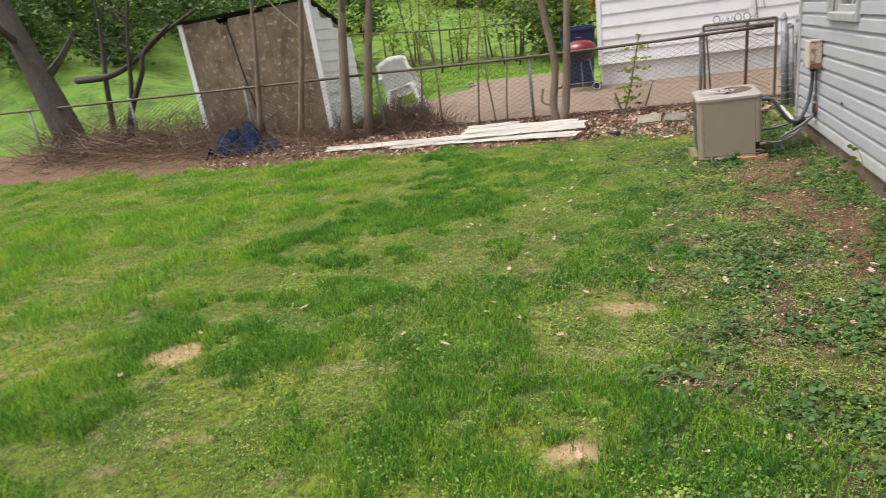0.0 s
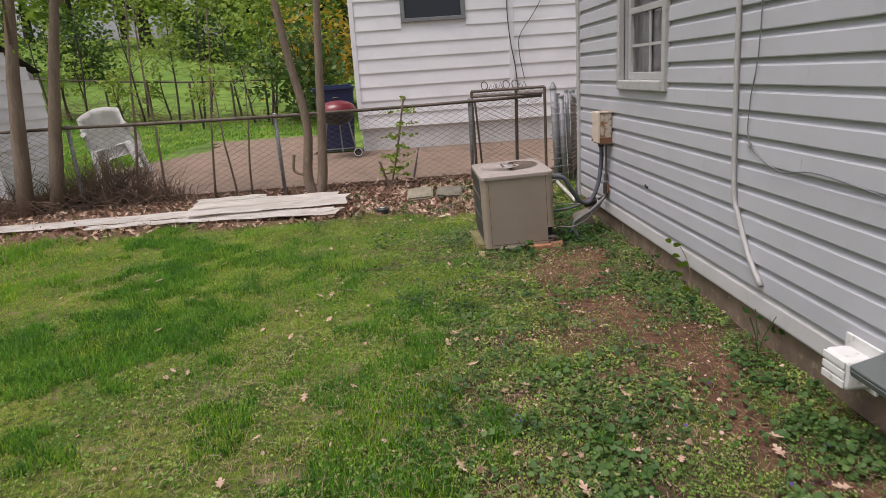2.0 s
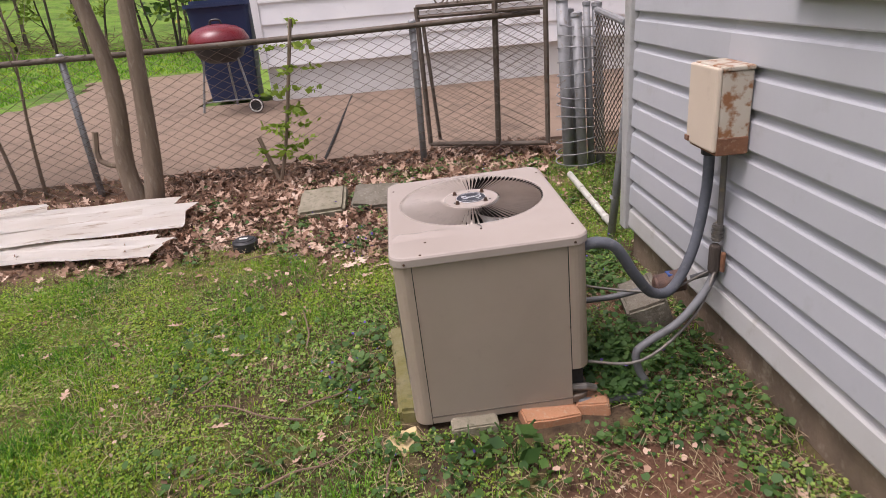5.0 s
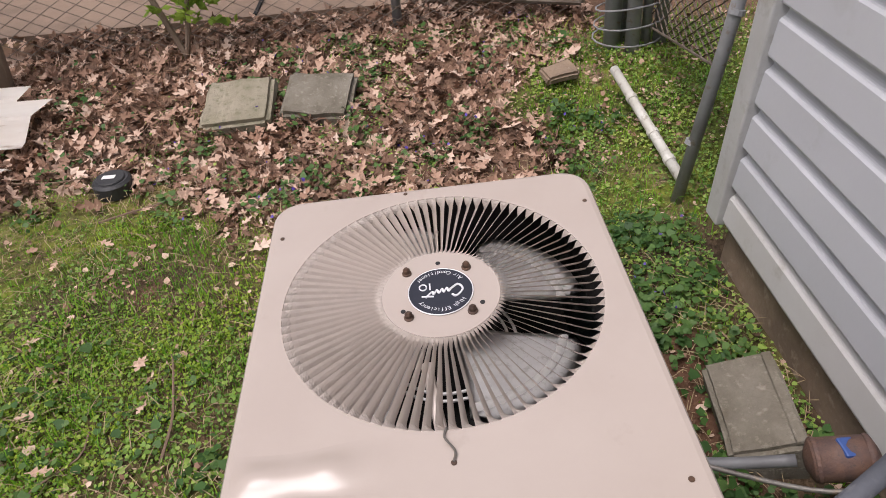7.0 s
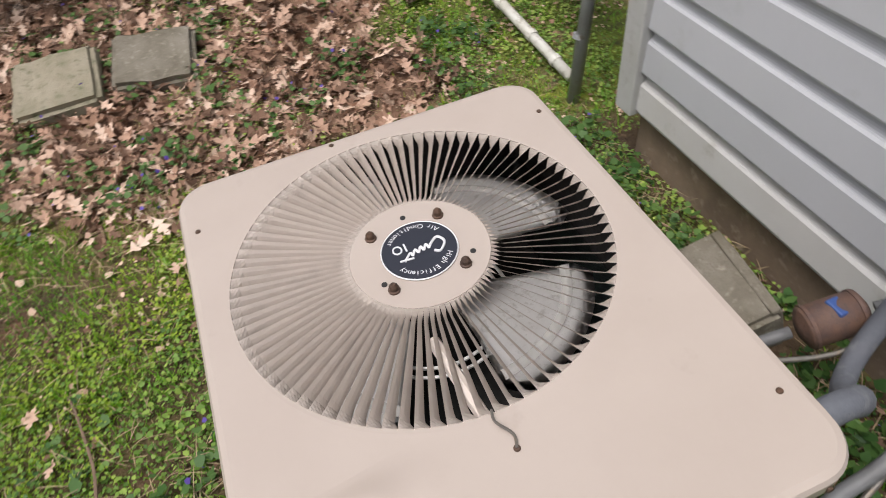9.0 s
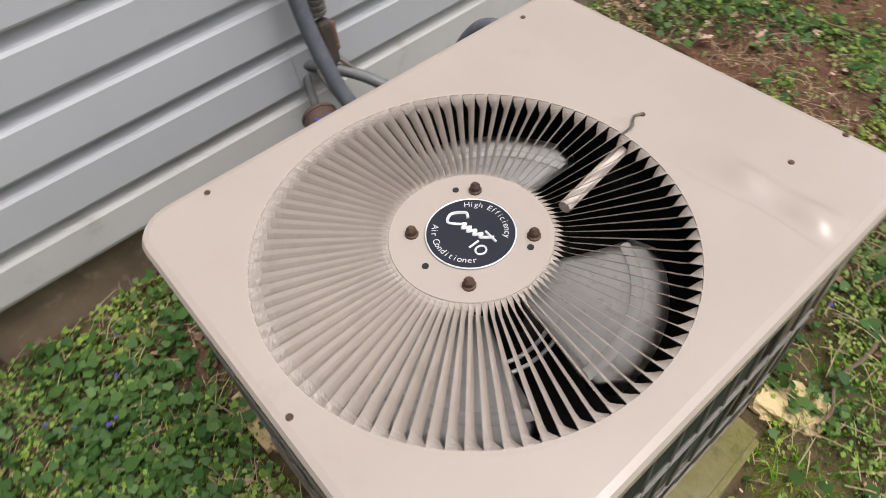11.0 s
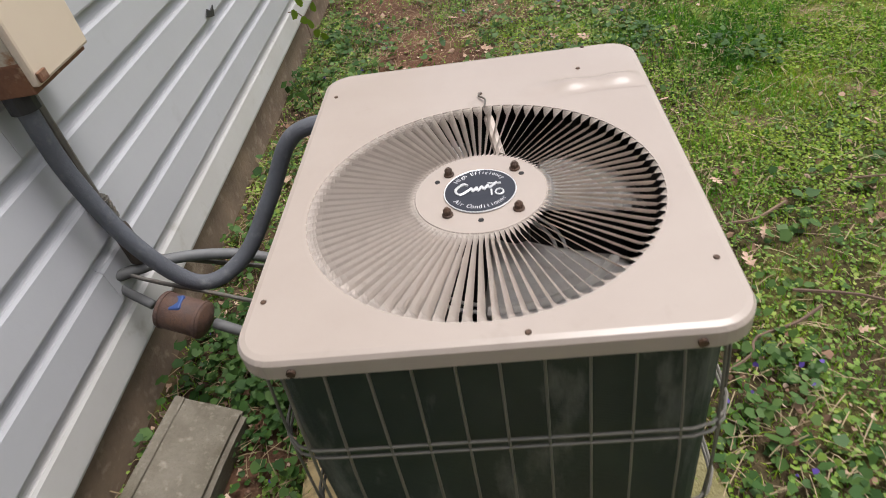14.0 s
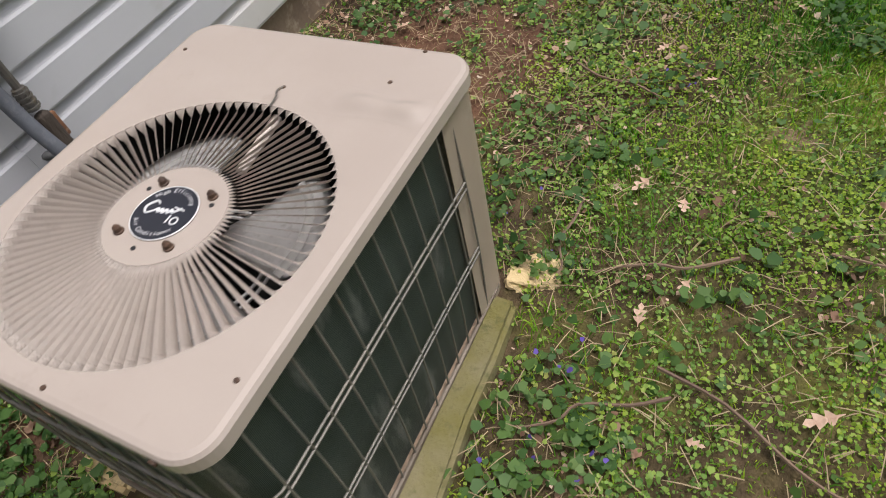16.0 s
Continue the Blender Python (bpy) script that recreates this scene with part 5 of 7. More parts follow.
def boards():
    random.seed(5)
    rows = ((-5.35, 1.80, 2.7, 0.24, 0.02, 3, 0.0, 6), (-4.75, 1.62, 1.5, 0.15, 0.015, 4, 0.0, 2), (-3.55, 1.60, 1.75, 0.26, 0.03, -5, 0.0, 5), (-3.05, 1.52, 0.95, 0.24, 0.05, -9, 0.0, 4),
            (-3.45, 1.82, 1.85, 0.34, 0.075, 2, 0.0, 9), (-3.5, 1.96, 1.7, 0.28, 0.095, 4, 0.01, 7), (-3.95, 2.06, 0.8, 0.16, 0.11, 8, 0.0, 6))
    for i, (x, y, ln, wd, z, yaw, tilt, prop) in enumerate(rows):
        bm = bmesh.new()
        n = 14
        shape = ((-0.5, 0.0), (-0.44, 0.012), (0.05, 0.010), (0.1, 0.016), (0.46, 0.012), (0.5, -0.004))
        rings = []
        for k in range(n + 1):
            u = -ln / 2 + ln * k / n
            sag = 0.004 * math.sin(k * 1.3 + i)
            rings.append([bm.verts.new((u + (0.03 * math.sin(w * 9 + i) if k in (0, n) else 0), w * wd, h + sag)) for w, h in shape])
        for a, b in zip(rings, rings[1:]):
            for k in range(len(shape) - 1):
                bm.faces.new((a[k], b[k], b[k + 1], a[k + 1]))
        bmesh.ops.solidify(bm, geom=bm.faces[:], thickness=0.006)
        bmesh.ops.recalc_face_normals(bm, faces=bm.faces[:])
        o = part("siding_scrap", bm, M_BOARD)
        o.matrix_basis = pose(x, y, hz(x, y) + z + 0.012, prop, degrees_of(tilt), yaw)
        tagged(o, "discarded white vinyl siding strip lying on dead leaves", "siding strip", "siding scraps")


def degrees_of(a):
    return a * 57.3


boards()


# ---- shed, saplings and the far side of the fence ----
def shed():
    s = thing("garden_shed", "leaning old shed with bare weathered boards and white siding", "shed", (-7.2, 3.0, 0.0))
    zf, zb, dp = 2.55, 1.95, 1.45
    for i, (a, b, h) in enumerate(((-2.62, -1.72, 0.0), (-1.715, -0.86, -0.03), (-0.855, -0.02, 0.02))):
        bm = bmesh.new()
        box(bm, a, b, 0.0, 0.03, 0.1, zf + h - 0.02, bevel=0.004)
        part("panel", bm, M_SHED, s, "stained bare plywood sheet")
    hole = bmesh.new()
    rim = [hole.verts.new((x, -0.006, zf - h)) for x, h in ((-1.86, 0.03), (-1.80, 0.12), (-1.74, 0.09), (-1.70, 0.15), (-1.63, 0.14), (-1.60, 0.03))]
    hole.faces.new(rim)
    bmesh.ops.solidify(hole, geom=hole.faces[:], thickness=0.004)
    part("gap", hole, M_BLACK, s, "broken ragged hole under the eave")
    part("crack", one_tube([(-1.66, -0.004, zf - 0.1), (-1.56, -0.004, 1.6), (-1.45, -0.004, 0.9), (-1.34, -0.004, 0.12)], [0.02, 0.014, 0.02, 0.03], 5), M_BLACK, s, "dark gap between the warped sheets")
    part("corner_trim", one_box(-2.70, -2.6, -0.02, 0.05, 0.1, zf, bevel=0.004), M_WHITE, s, "white painted corner board")
    part("corner_trim", one_box(-0.02, 0.08, -0.02, 0.06, 0.1, zf + 0.02, bevel=0.004), M_WHITE, s, "white painted corner board")
    for k in range(13):
        z0 = 0.2 + 0.185 * k
        z1 = z0 + 0.187
        # each board stops under the falling roofline
        ya = 0.061
        yb = dp if z1 < zb else dp * (zf - z1) / (zf - zb)
        if yb - ya < 0.05:
            continue
        bm = bmesh.new()
        ends = [[bm.verts.new((0.05 + d, y, z0 + h)) for d, h in ((0.0, 0.0), (0.028, 0.0), (0.008, 0.187), (0.0, 0.187))] for y in (ya, yb)]
        for i in range(4):
            bm.faces.new((ends[0][i], ends[0][(i + 1) % 4], ends[1][(i + 1) % 4], ends[1][i]))
        bm.faces.new(ends[0])
        bm.faces.new(ends[1][::-1])
        bmesh.ops.recalc_face_normals(bm, faces=bm.faces[:])
        part("siding_board", bm, M_WHITE, s)
    bm = bmesh.new()
    vs = [bm.verts.new(p) for p in ((0.0, 0.04, 0.1), (0.0, dp, 0.1), (0.0, dp, zb), (0.0, 0.04, zf))]
    bm.faces.new(vs)
    wall = bmesh.ops.solidify(bm, geom=bm.faces[:], thickness=0.045)
    part("side_wall", bm, M_WHITE, s)
    part("back_wall", one_box(-2.62, 0.0, dp, dp + 0.04, 0.1, zb), M_SHED, s)
    part("side_wall", one_box(-2.66, -2.62, 0.06, dp, 0.1, zb), M_WHITE, s)
    bm = bmesh.new()
    vs = [bm.verts.new(p) for p in ((-2.72, -0.04, zf + 0.035), (0.11, -0.04, zf + 0.04), (0.11, dp + 0.06, zb + 0.02), (-2.72, dp + 0.06, zb + 0.02))]
    bm.faces.new(vs)
    bmesh.ops.solidify(bm, geom=bm.faces[:], thickness=0.025)
    part("roof", bm, M_ROOF, s, "thin dark sloping roof")
    s.rotation_euler = (0, radians(-1.5), 0)


shed()


def tarp():
    bm = bmesh.new()
    bmesh.ops.create_grid(bm, x_segments=44, y_segments=32, size=0.5)
    for v in bm.verts:
        p = v.co.copy()
        r = math.hypot(p.x, p.y) / 0.5
        h = max(0.0, 1 - r ** 2) * 0.36 + 0.24 * noise.noise(p * 5) + 0.15 * noise.noise(p * 11) + 0.06 * noise.noise(p * 24)
        v.co = Vector((p.x * 1.15 + 0.05 * noise.noise(p * 4 + Vector((3, 0, 0))), p.y * 0.7, max(0.0, h)))
    bmesh.ops.solidify(bm, geom=bm.faces[:], thickness=0.006)
    o = part("tarpaulin", bm, M_TARP)
    o.matrix_basis = pose(-8.5, 2.15, hz(-8.5, 2.15) - 0.01, 0, 0, 12) @ Matrix.Diagonal((1.1, 1.0, 1.05, 1))
    tagged(o, "crumpled dark blue tarpaulin heaped on brush", "tarpaulin")


tarp()


def plastic_chair():
    c = thing("garden_chair", "dirty white plastic garden chair beside the driveway", "chair", (-6.2, 4.5, hz(-6.2, 4.5) + 0.03))
    c.rotation_euler = (radians(14), radians(13), radians(192))
    c.scale = (1.1, 1.1, 1.08)
    bm = bmesh.new()
    box(bm, -0.24, 0.24, -0.23, 0.23, 0.40, 0.435, bevel=0.015)
    part("seat", bm, M_CHAIR, c)
    bm = bmesh.new()
    grid = []
    for t in np.linspace(-1, 1, 9):
        row = [bm.verts.new((0.31 * t * (1 - 0.10 * s), 0.20 + 0.14 * s - 0.06 * t * t + 0.012 * math.sin(9 * t + 7 * s), 0.26 + 0.70 * s - 0.06 * t * t * s)) for s in np.linspace(0, 1, 9)]
        grid.append(row)
    for a, b in zip(grid, grid[1:]):
        for k in range(8):
            bm.faces.new((a[k], b[k], b[k + 1], a[k + 1]))
    bmesh.ops.solidify(bm, geom=bm.faces[:], thickness=0.012)
    part("backrest", bm, M_CHAIR, c, smooth=True)
    for x in (-1, 1):
        part("armrest", one_tube(curve_pts([(0.27 * x, 0.28, 0.68), (0.29 * x, 0.0, 0.64), (0.28 * x, -0.2, 0.62), (0.27 * x, -0.25, 0.42)], 5), 0.036, 8), M_CHAIR, c)
        for y in (-1, 1):
            part("leg", one_tube([(0.23 * x, 0.21 * y, 0.41), (0.28 * x, 0.27 * y, 0.0)], [0.055, 0.035], 8), M_CHAIR, c)


plastic_chair()


def grill():
    z = hz(-2.87, 4.9) + 0.03
    g = thing("kettle_grill", "red-lidded kettle barbecue on thin wheeled legs", "barbecue", (-2.87, 4.9, z))
    bm = bmesh.new()
    tube(bm, [(0, 0, 0.52), (0, 0, 0.53), (0, 0, 0.58), (0, 0, 0.66), (0, 0, 0.73)], [0.05, 0.14, 0.22, 0.265, 0.28], 24)
    part("bowl", bm, M_BLACK, g, "black bowl", True)
    bm = bmesh.new()
    tube(bm, [(0, 0, 0.735), (0, 0, 0.76), (0, 0, 0.83), (0, 0, 0.875), (0, 0, 0.90), (0, 0, 0.908)], [0.312, 0.308, 0.27, 0.2, 0.1, 0.01], 24)
    lid = part("lid", bm, M_RED, g, "dark red domed lid", True)
    part("lid_handle", one_tube(curve_pts([(-0.06, 0, 0.90), (-0.04, 0, 0.945), (0.04, 0, 0.945), (0.06, 0, 0.90)], 4), 0.011, 6), M_BLACK, lid)
    for x, y in ((-0.27, -0.12), (0.27, -0.1), (0.0, 0.28)):
        part("leg", one_tube([(x * 0.6, y * 0.6, 0.62), (x, y, 0.04)], 0.012, 6), M_GALV, g)
    part("ash_shelf", one_tube([(-0.26, -0.1, 0.14), (0.26, -0.08, 0.14)], 0.008, 6), M_GALV, g)
    w = part("wheel", one_disc((0.29, -0.13, 0.075), 0.075, 0.03, 20, axis="y"), M_BLACK, g)
    part("rim", one_tube([(0.29 + 0.062 * math.cos(a), -0.164, 0.075 + 0.062 * math.sin(a)) for a in np.linspace(0, 2 * math.pi, 21)], 0.008, 6), M_CHAIR, w, "pale wheel rim")


grill()


def wheeled_bin(x, y, turn, label, w=0.62):
    b = thing("wheeled_bin", label, "bin", (x, y, hz(x, y) + 0.03), "bins")
    b.rotation_euler = (0, 0, radians(turn))
    bm = bmesh.new()
    rings = []
    for z, k in ((0.03, 0.8), (0.6, 0.92), (1.0, 1.0), (1.06, 1.04)):
        rings.append([bm.verts.new((px * k, py * k, z)) for px, py in rounded(-w / 2, w / 2, -0.33, 0.33, 0.06, 4)])
    n = len(rings[0])
    for a, c in zip(rings, rings[1:]):
        for k in range(n):
            bm.faces.new((a[k], a[(k + 1) % n], c[(k + 1) % n], c[k]))
    bm.faces.new(rings[0][::-1])
    bm.faces.new(rings[-1])
    part("body", bm, M_BIN, b)
    bm = bmesh.new()
    prism(bm, rounded(-w / 2 - 0.03, w / 2 + 0.03, -0.38, 0.36, 0.07), 1.062, 1.10)
    prism(bm, rounded(-w / 2 + 0.03, w / 2 - 0.03, -0.31, 0.29, 0.06), 1.1005, 1.135)
    part("lid", bm, M_BIN, b)
    for sx in (-1, 1):
        part("wheel", one_disc((sx * 0.26, 0.30, 0.11), 0.11, 0.05, 16, axis="x"), M_BLACK, b)
    return b


wheeled_bin(-2.98, 5.75, 5, "tall navy blue wheeled bin behind the barbecue", 0.66)


def trunk_path(x, y, top, lean, seed, wob=0.06, base=None):
    z0 = hz(x, y) - 0.05 if base is None else base
    pts = []
    for t in np.linspace(0, 1, 9):
        w = noise.noise_vector(Vector((seed * 3.1, t * 3, 0))) * wob * (0.3 + t)
        pts.append(Vector((x + lean[0] * t + w.x, y + lean[1] * t + w.y, z0 + top * t)))
    return pts


def leaf_cloud(name, centres, size, mat, parent=None, label=""):
    """Many small folded leaves round the given points, each four-sided."""
    n = len(centres)
    a = rng.random(n) * 2 * np.pi
    tip = np.stack([np.cos(a), np.sin(a), rng.normal(-0.1, 0.5, n)], 1)
    tip /= np.linalg.norm(tip, axis=1)[:, None]
    ref = rng.normal(size=(n, 3))
    side = np.cross(tip, ref)
    side /= np.linalg.norm(side, axis=1)[:, None] + 1e-9
    s = (size * (0.6 + 0.8 * rng.random(n)))[:, None]
    v = np.stack([centres, centres + tip * s * 0.5 + side * s * 0.3, centres + tip * s, centres + tip * s * 0.5 - side * s * 0.3], 1).reshape(-1, 3)
    o = mesh_np(name, v, np.arange(4 * n).reshape(n, 4), mat)
    if parent:
        o.parent = parent
    if label:
        o["label"] = label
    return o


def sapling(x, y, top, lean, r, seed, leaves=0, label="", mat=None, leaf=0.07, name="sapling", branches=5, crown_mat=None, low=0.45):
    rs = random.Random(seed)
    t = thing(name, label, "tree", (0, 0, 0), "saplings along the fence" if name == "sapling" else "")
    path = trunk_path(x, y, top, lean, seed)
    part("trunk", one_tube(path, [r * (1.25 - 0.95 * k / 8) for k in range(9)], 8), mat or M_BARK, t, smooth=True)
    tips = []
    for b in range(branches):
        k = rs.uniform(low, 0.95)
        i = int(k * 8)
        p = path[i].lerp(path[min(8, i + 1)], k * 8 - i)
        a = rs.uniform(0, 2 * math.pi)
        ln = top * rs.uniform(0.15, 0.32)
        pts = [p, p + Vector((math.cos(a) * ln * 0.4, math.sin(a) * ln * 0.4, ln * 0.35)), p + Vector((math.cos(a) * ln * 0.8, math.sin(a) * ln * 0.8, ln * 0.85))]
        rb = r * (1.1 - 0.8 * k) * 0.5
        part("branch", one_tube(curve_pts(pts, 3), [rb * (1 - 0.11 * q) for q in range(7)], 5), mat or M_BARK, t)
        tips += [pts[1].lerp(pts[2], u) for u in (0.2, 0.5, 0.8, 1.0)]
    tips.append(path[-1])
    if leaves:
        c = np.array([list(tips[i % len(tips)]) for i in range(leaves)]) + rng.normal(0, 0.14, (leaves, 3)) * (top / 3.5)
        leaf_cloud("leaves", c, leaf, crown_mat or M_SPRING, t, "sparse fresh yellow-green leaves")
    return t


LEAN = ((-6.62, 2.42, 4.6, (0.55, 0.2), 0.085, 3, 260), (-6.27, 2.5, 4.8, (0.75, 0.3), 0.075, 4, 260), (-7.55, 2.4, 4.2, (0.9, 0.1), 0.05, 5, 160),
        (-8.4, 2.5, 4.0, (0.5, 0.2), 0.045, 6, 120), (-5.0, 2.85, 2.6, (-0.1, 0.2), 0.016, 7, 240), (-4.35, 2.78, 2.4, (0.2, 0.1), 0.014, 8, 200), (-5.4, 2.9, 3.0, (0.2, 0.3), 0.018, 9, 240),
        (-3.85, 2.72, 1.7, (0.1, 0.0), 0.013, 10, 40), (-4.05, 2.75, 1.9, (-0.2, 0.1), 0.013, 16, 60))
for x, y, top, lean, r, seed, lv in LEAN:
    sapling(x, y, top, lean, r, seed, lv, "slender bare-barked sapling growing along the rusty fence")


def twin_trunk():
    t = thing("twin_trunk_tree", "young tree with two pale leaning trunks at the fence", "tree", group="saplings along the fence")
    base = Vector((-2.98, 2.31, hz(-2.98, 2.31) - 0.05))
    for nm, tops in (("trunk", ((0.0, 0, 0), (-0.06, 0, 0.35), (0.0, 0, 1.0), (-0.16, 0.05, 1.95), (-0.3, 0.1, 3.2))), ("trunk", ((0.06, 0, 0), (0.13, 0, 0.4), (0.18, 0.02, 1.0), (0.24, 0.05, 1.95), (0.33, 0.1, 3.2)))):
        pts = curve_pts([base + Vector(p) for p in tops], 4)
        part(nm, one_tube(pts, [0.072 - 0.0022 * k for k in range(len(pts))], 9), M_BARK, t, smooth=True)
    part("root_flare", one_tube([base + Vector((0.03, 0, -0.05)), base + Vector((0.04, 0, 0.12))], [0.13, 0.07], 9), M_BARK, t, smooth=True)
    c = np.array([[-3.2, 2.55, 3.1]] * 150 + [[-2.7, 2.55, 3.1]] * 150) + rng.normal(0, 0.35, (300, 3))
    leaf_cloud("leaves", c, 0.07, M_SPRING, t, "fresh yellow-green leaves")
    stub = [base + Vector((-0.03, 0, 0.35)), base + Vector((-0.22, 0, 0.42)), base + Vector((-0.2, 0, 0.62))]
    part("stub", one_tube(curve_pts(stub, 3), 0.02, 6), M_BARK, t)


twin_trunk()


def leafy_sprout():
    t = thing("leafy_sprout", "young maple sprout with drooping compound leaves at the fence", "sapling", group="saplings along the fence")
    base = Vector((-2.05, 2.52, hz(-2.05, 2.52) - 0.03))
    pts = curve_pts([base, base + Vector((0.08, 0, 0.25)), base + Vector((0.16, 0, 0.6)), base + Vector((0.28, 0, 1.2))], 4)
    part("stem", one_tube(pts, 0.013, 6), M_BARK, t)
    part("stem", one_tube([base + Vector((0.03, 0, 0)), base + Vector((-0.09, 0.02, 0.4))], 0.016, 6), M_BARK, t)
    c = []
    for k in range(20):
        u = 0.35 + 0.65 * k / 19
        p = pts[int(u * (len(pts) - 1))]
        a = k * 2.4
        for j in range(16):
            c.append(list(p + Vector((math.cos(a), 0.7 * math.sin(a), -0.25 + 0.1 * j / 9)) * 0.015 * j))
    leaf_cloud("leaves", np.array(c), 0.058, M_SPRING, t, "light green drooping leaves")


leafy_sprout()


def big_trunk():
    sapling(-12.9, 2.7, 5.0, (-1.6, 0.3), 0.26, 31, 0, "large dark leaning tree trunk at the fence", M_BARKDARK, name="old_tree", branches=4, low=0.3)
    sapling(-12.1, 2.9, 3.4, (0.4, 0.2), 0.055, 32, 60, "dark crooked sapling beside the old tree", M_BARKDARK)
    sapling(-11.6, 2.8, 3.2, (0.9, 0.1), 0.05, 33, 60, "dark crooked sapling beside the old tree", M_BARKDARK)
    limb = thing("fallen_limb", "dark curved limb arching over the fence", "branch")
    part("wood", one_tube(curve_pts([(-12.6, 2.9, 1.75), (-11.8, 2.9, 1.75), (-11.1, 2.9, 1.95), (-10.3, 2.9, 2.35), (-9.4, 2.9, 2.7)], 4), [0.075 - 0.003 * k for k in range(17)], 7), M_BARKDARK, limb, smooth=True)
    part("wood", one_tube(curve_pts([(-11.7, 2.8, 0.3), (-11.4, 2.8, 1.0), (-10.9, 2.8, 1.7), (-10.7, 2.8, 2.1), (-10.0, 2.8, 2.5)], 4), [0.07 - 0.0025 * k for k in range(17)], 7), M_BARKDARK, limb, smooth=True)


big_trunk()


def brush():
    """Twigs and canes heaped along the fence, one mesh."""
    n = 4200
    x = np.where(rng.random(n) < 0.66, rng.uniform(-13.5, -6.0, n), rng.uniform(-7.2, -1.6, n))
    y = np.where(x < -6.8, rng.normal(2.3, 0.5, n), rng.normal(2.62, 0.14, n))
    y = np.clip(y, 1.4, 3.3)
    back = rng.random(n) < 0.16
    x, y = np.where(back, rng.uniform(-12, -3.6, n), x), np.where(back, rng.normal(12.4, 0.4, n), y)
    z = height(x, y) + rng.random(n) * np.where(x < -9, 0.32, 0.16)
    a = rng.random(n) * 2 * np.pi
    up = rng.normal(0.15, 0.35, n)
    near = (rng.random(n) < np.where(x > -4.8, 1.0, 0.5)) & (x > -6.2) & (y < 5)
    x = np.where(near, rng.uniform(-13.5, -6.6, n), x)
    z = height(x, y) + rng.random(n) * np.where(x < -9, 0.32, 0.16)
    upright = (rng.random(n) < 0.05) & (x > -7.2)
    up = np.where(upright, rng.uniform(1.2, 3.0, n), up)
    d = np.stack([np.cos(a), 0.5 * np.sin(a), up], 1)
    d /= np.linalg.norm(d, axis=1)[:, None]
    ln = (rng.uniform(0.25, 1.1, n) * np.where(x > -8.6, 0.5, 1.0))[:, None] * np.where(upright, 0.8, 1.0)[:, None]
    p = np.stack([x, y, z], 1)
    q = p + d * ln + rng.normal(0, 0.05, (n, 3))
    q[:, 2] = np.maximum(q[:, 2], height(q[:, 0], q[:, 1]) + 0.01)
    w = np.cross(d, rng.normal(size=(n, 3)))
    w /= np.linalg.norm(w, axis=1)[:, None]
    w2 = np.cross(d, w)
    r = rng.uniform(0.003, 0.0085, n)[:, None]
    v = np.stack([p + w * r, p - w * r * 0.5 + w2 * r * 0.87, p - w * r * 0.5 - w2 * r * 0.87, q + w * r * 0.4, q - w * r * 0.2 + w2 * r * 0.35, q - w * r * 0.2 - w2 * r * 0.35], 1).reshape(-1, 3)
    i = np.arange(n)[:, None] * 6
    f = np.concatenate([i + np.array([[0, 1, 4, 3]]), i + np.array([[1, 2, 5, 4]]), i + np.array([[2, 0, 3, 5]])], 1).reshape(-1, 4)
    tagged(mesh_np("brushwood", v, f, M_TWIG), "tangled brown twigs and canes along the fence", "brushwood", kind="stuff")


brush()


def brambles():
    """A thicket of bare upright canes behind the fence."""
    n = 620
    x = rng.normal(-5.75, 0.5, n)
    y = rng.normal(2.85, 0.12, n)
    z = height(x, y)
    tall = rng.uniform(0.25, 0.95, n) * np.exp(-((x + 5.75) / 0.9) ** 2)
    bend = rng.normal(0, 0.22, (n, 2))
    vs, fs = [], []
    for k in range(4):
        t = k / 3
        c = np.stack([x + bend[:, 0] * t * t * tall * 2, y + bend[:, 1] * t * tall, z + tall * t * (1 - 0.15 * t)], 1)
        r = (0.006 * (1 - 0.7 * t))
        for a in (0.0, 2.09, 4.19):
            vs.append(c + np.array([r * math.cos(a), r * math.sin(a), 0]))
    v = np.stack(vs, 1).reshape(-1, 3)
    i = np.arange(n)[:, None] * 12
    for k in range(3):
        for j in range(3):
            fs.append(i + np.array([[3 * k + j, 3 * k + (j + 1) % 3, 3 * k + 3 + (j + 1) % 3, 3 * k + 3 + j]]))
    tagged(mesh_np("brambles", v, np.concatenate(fs, 0), M_TWIG), "thicket of bare brown canes behind the fence", "brambles", kind="stuff")


brambles()


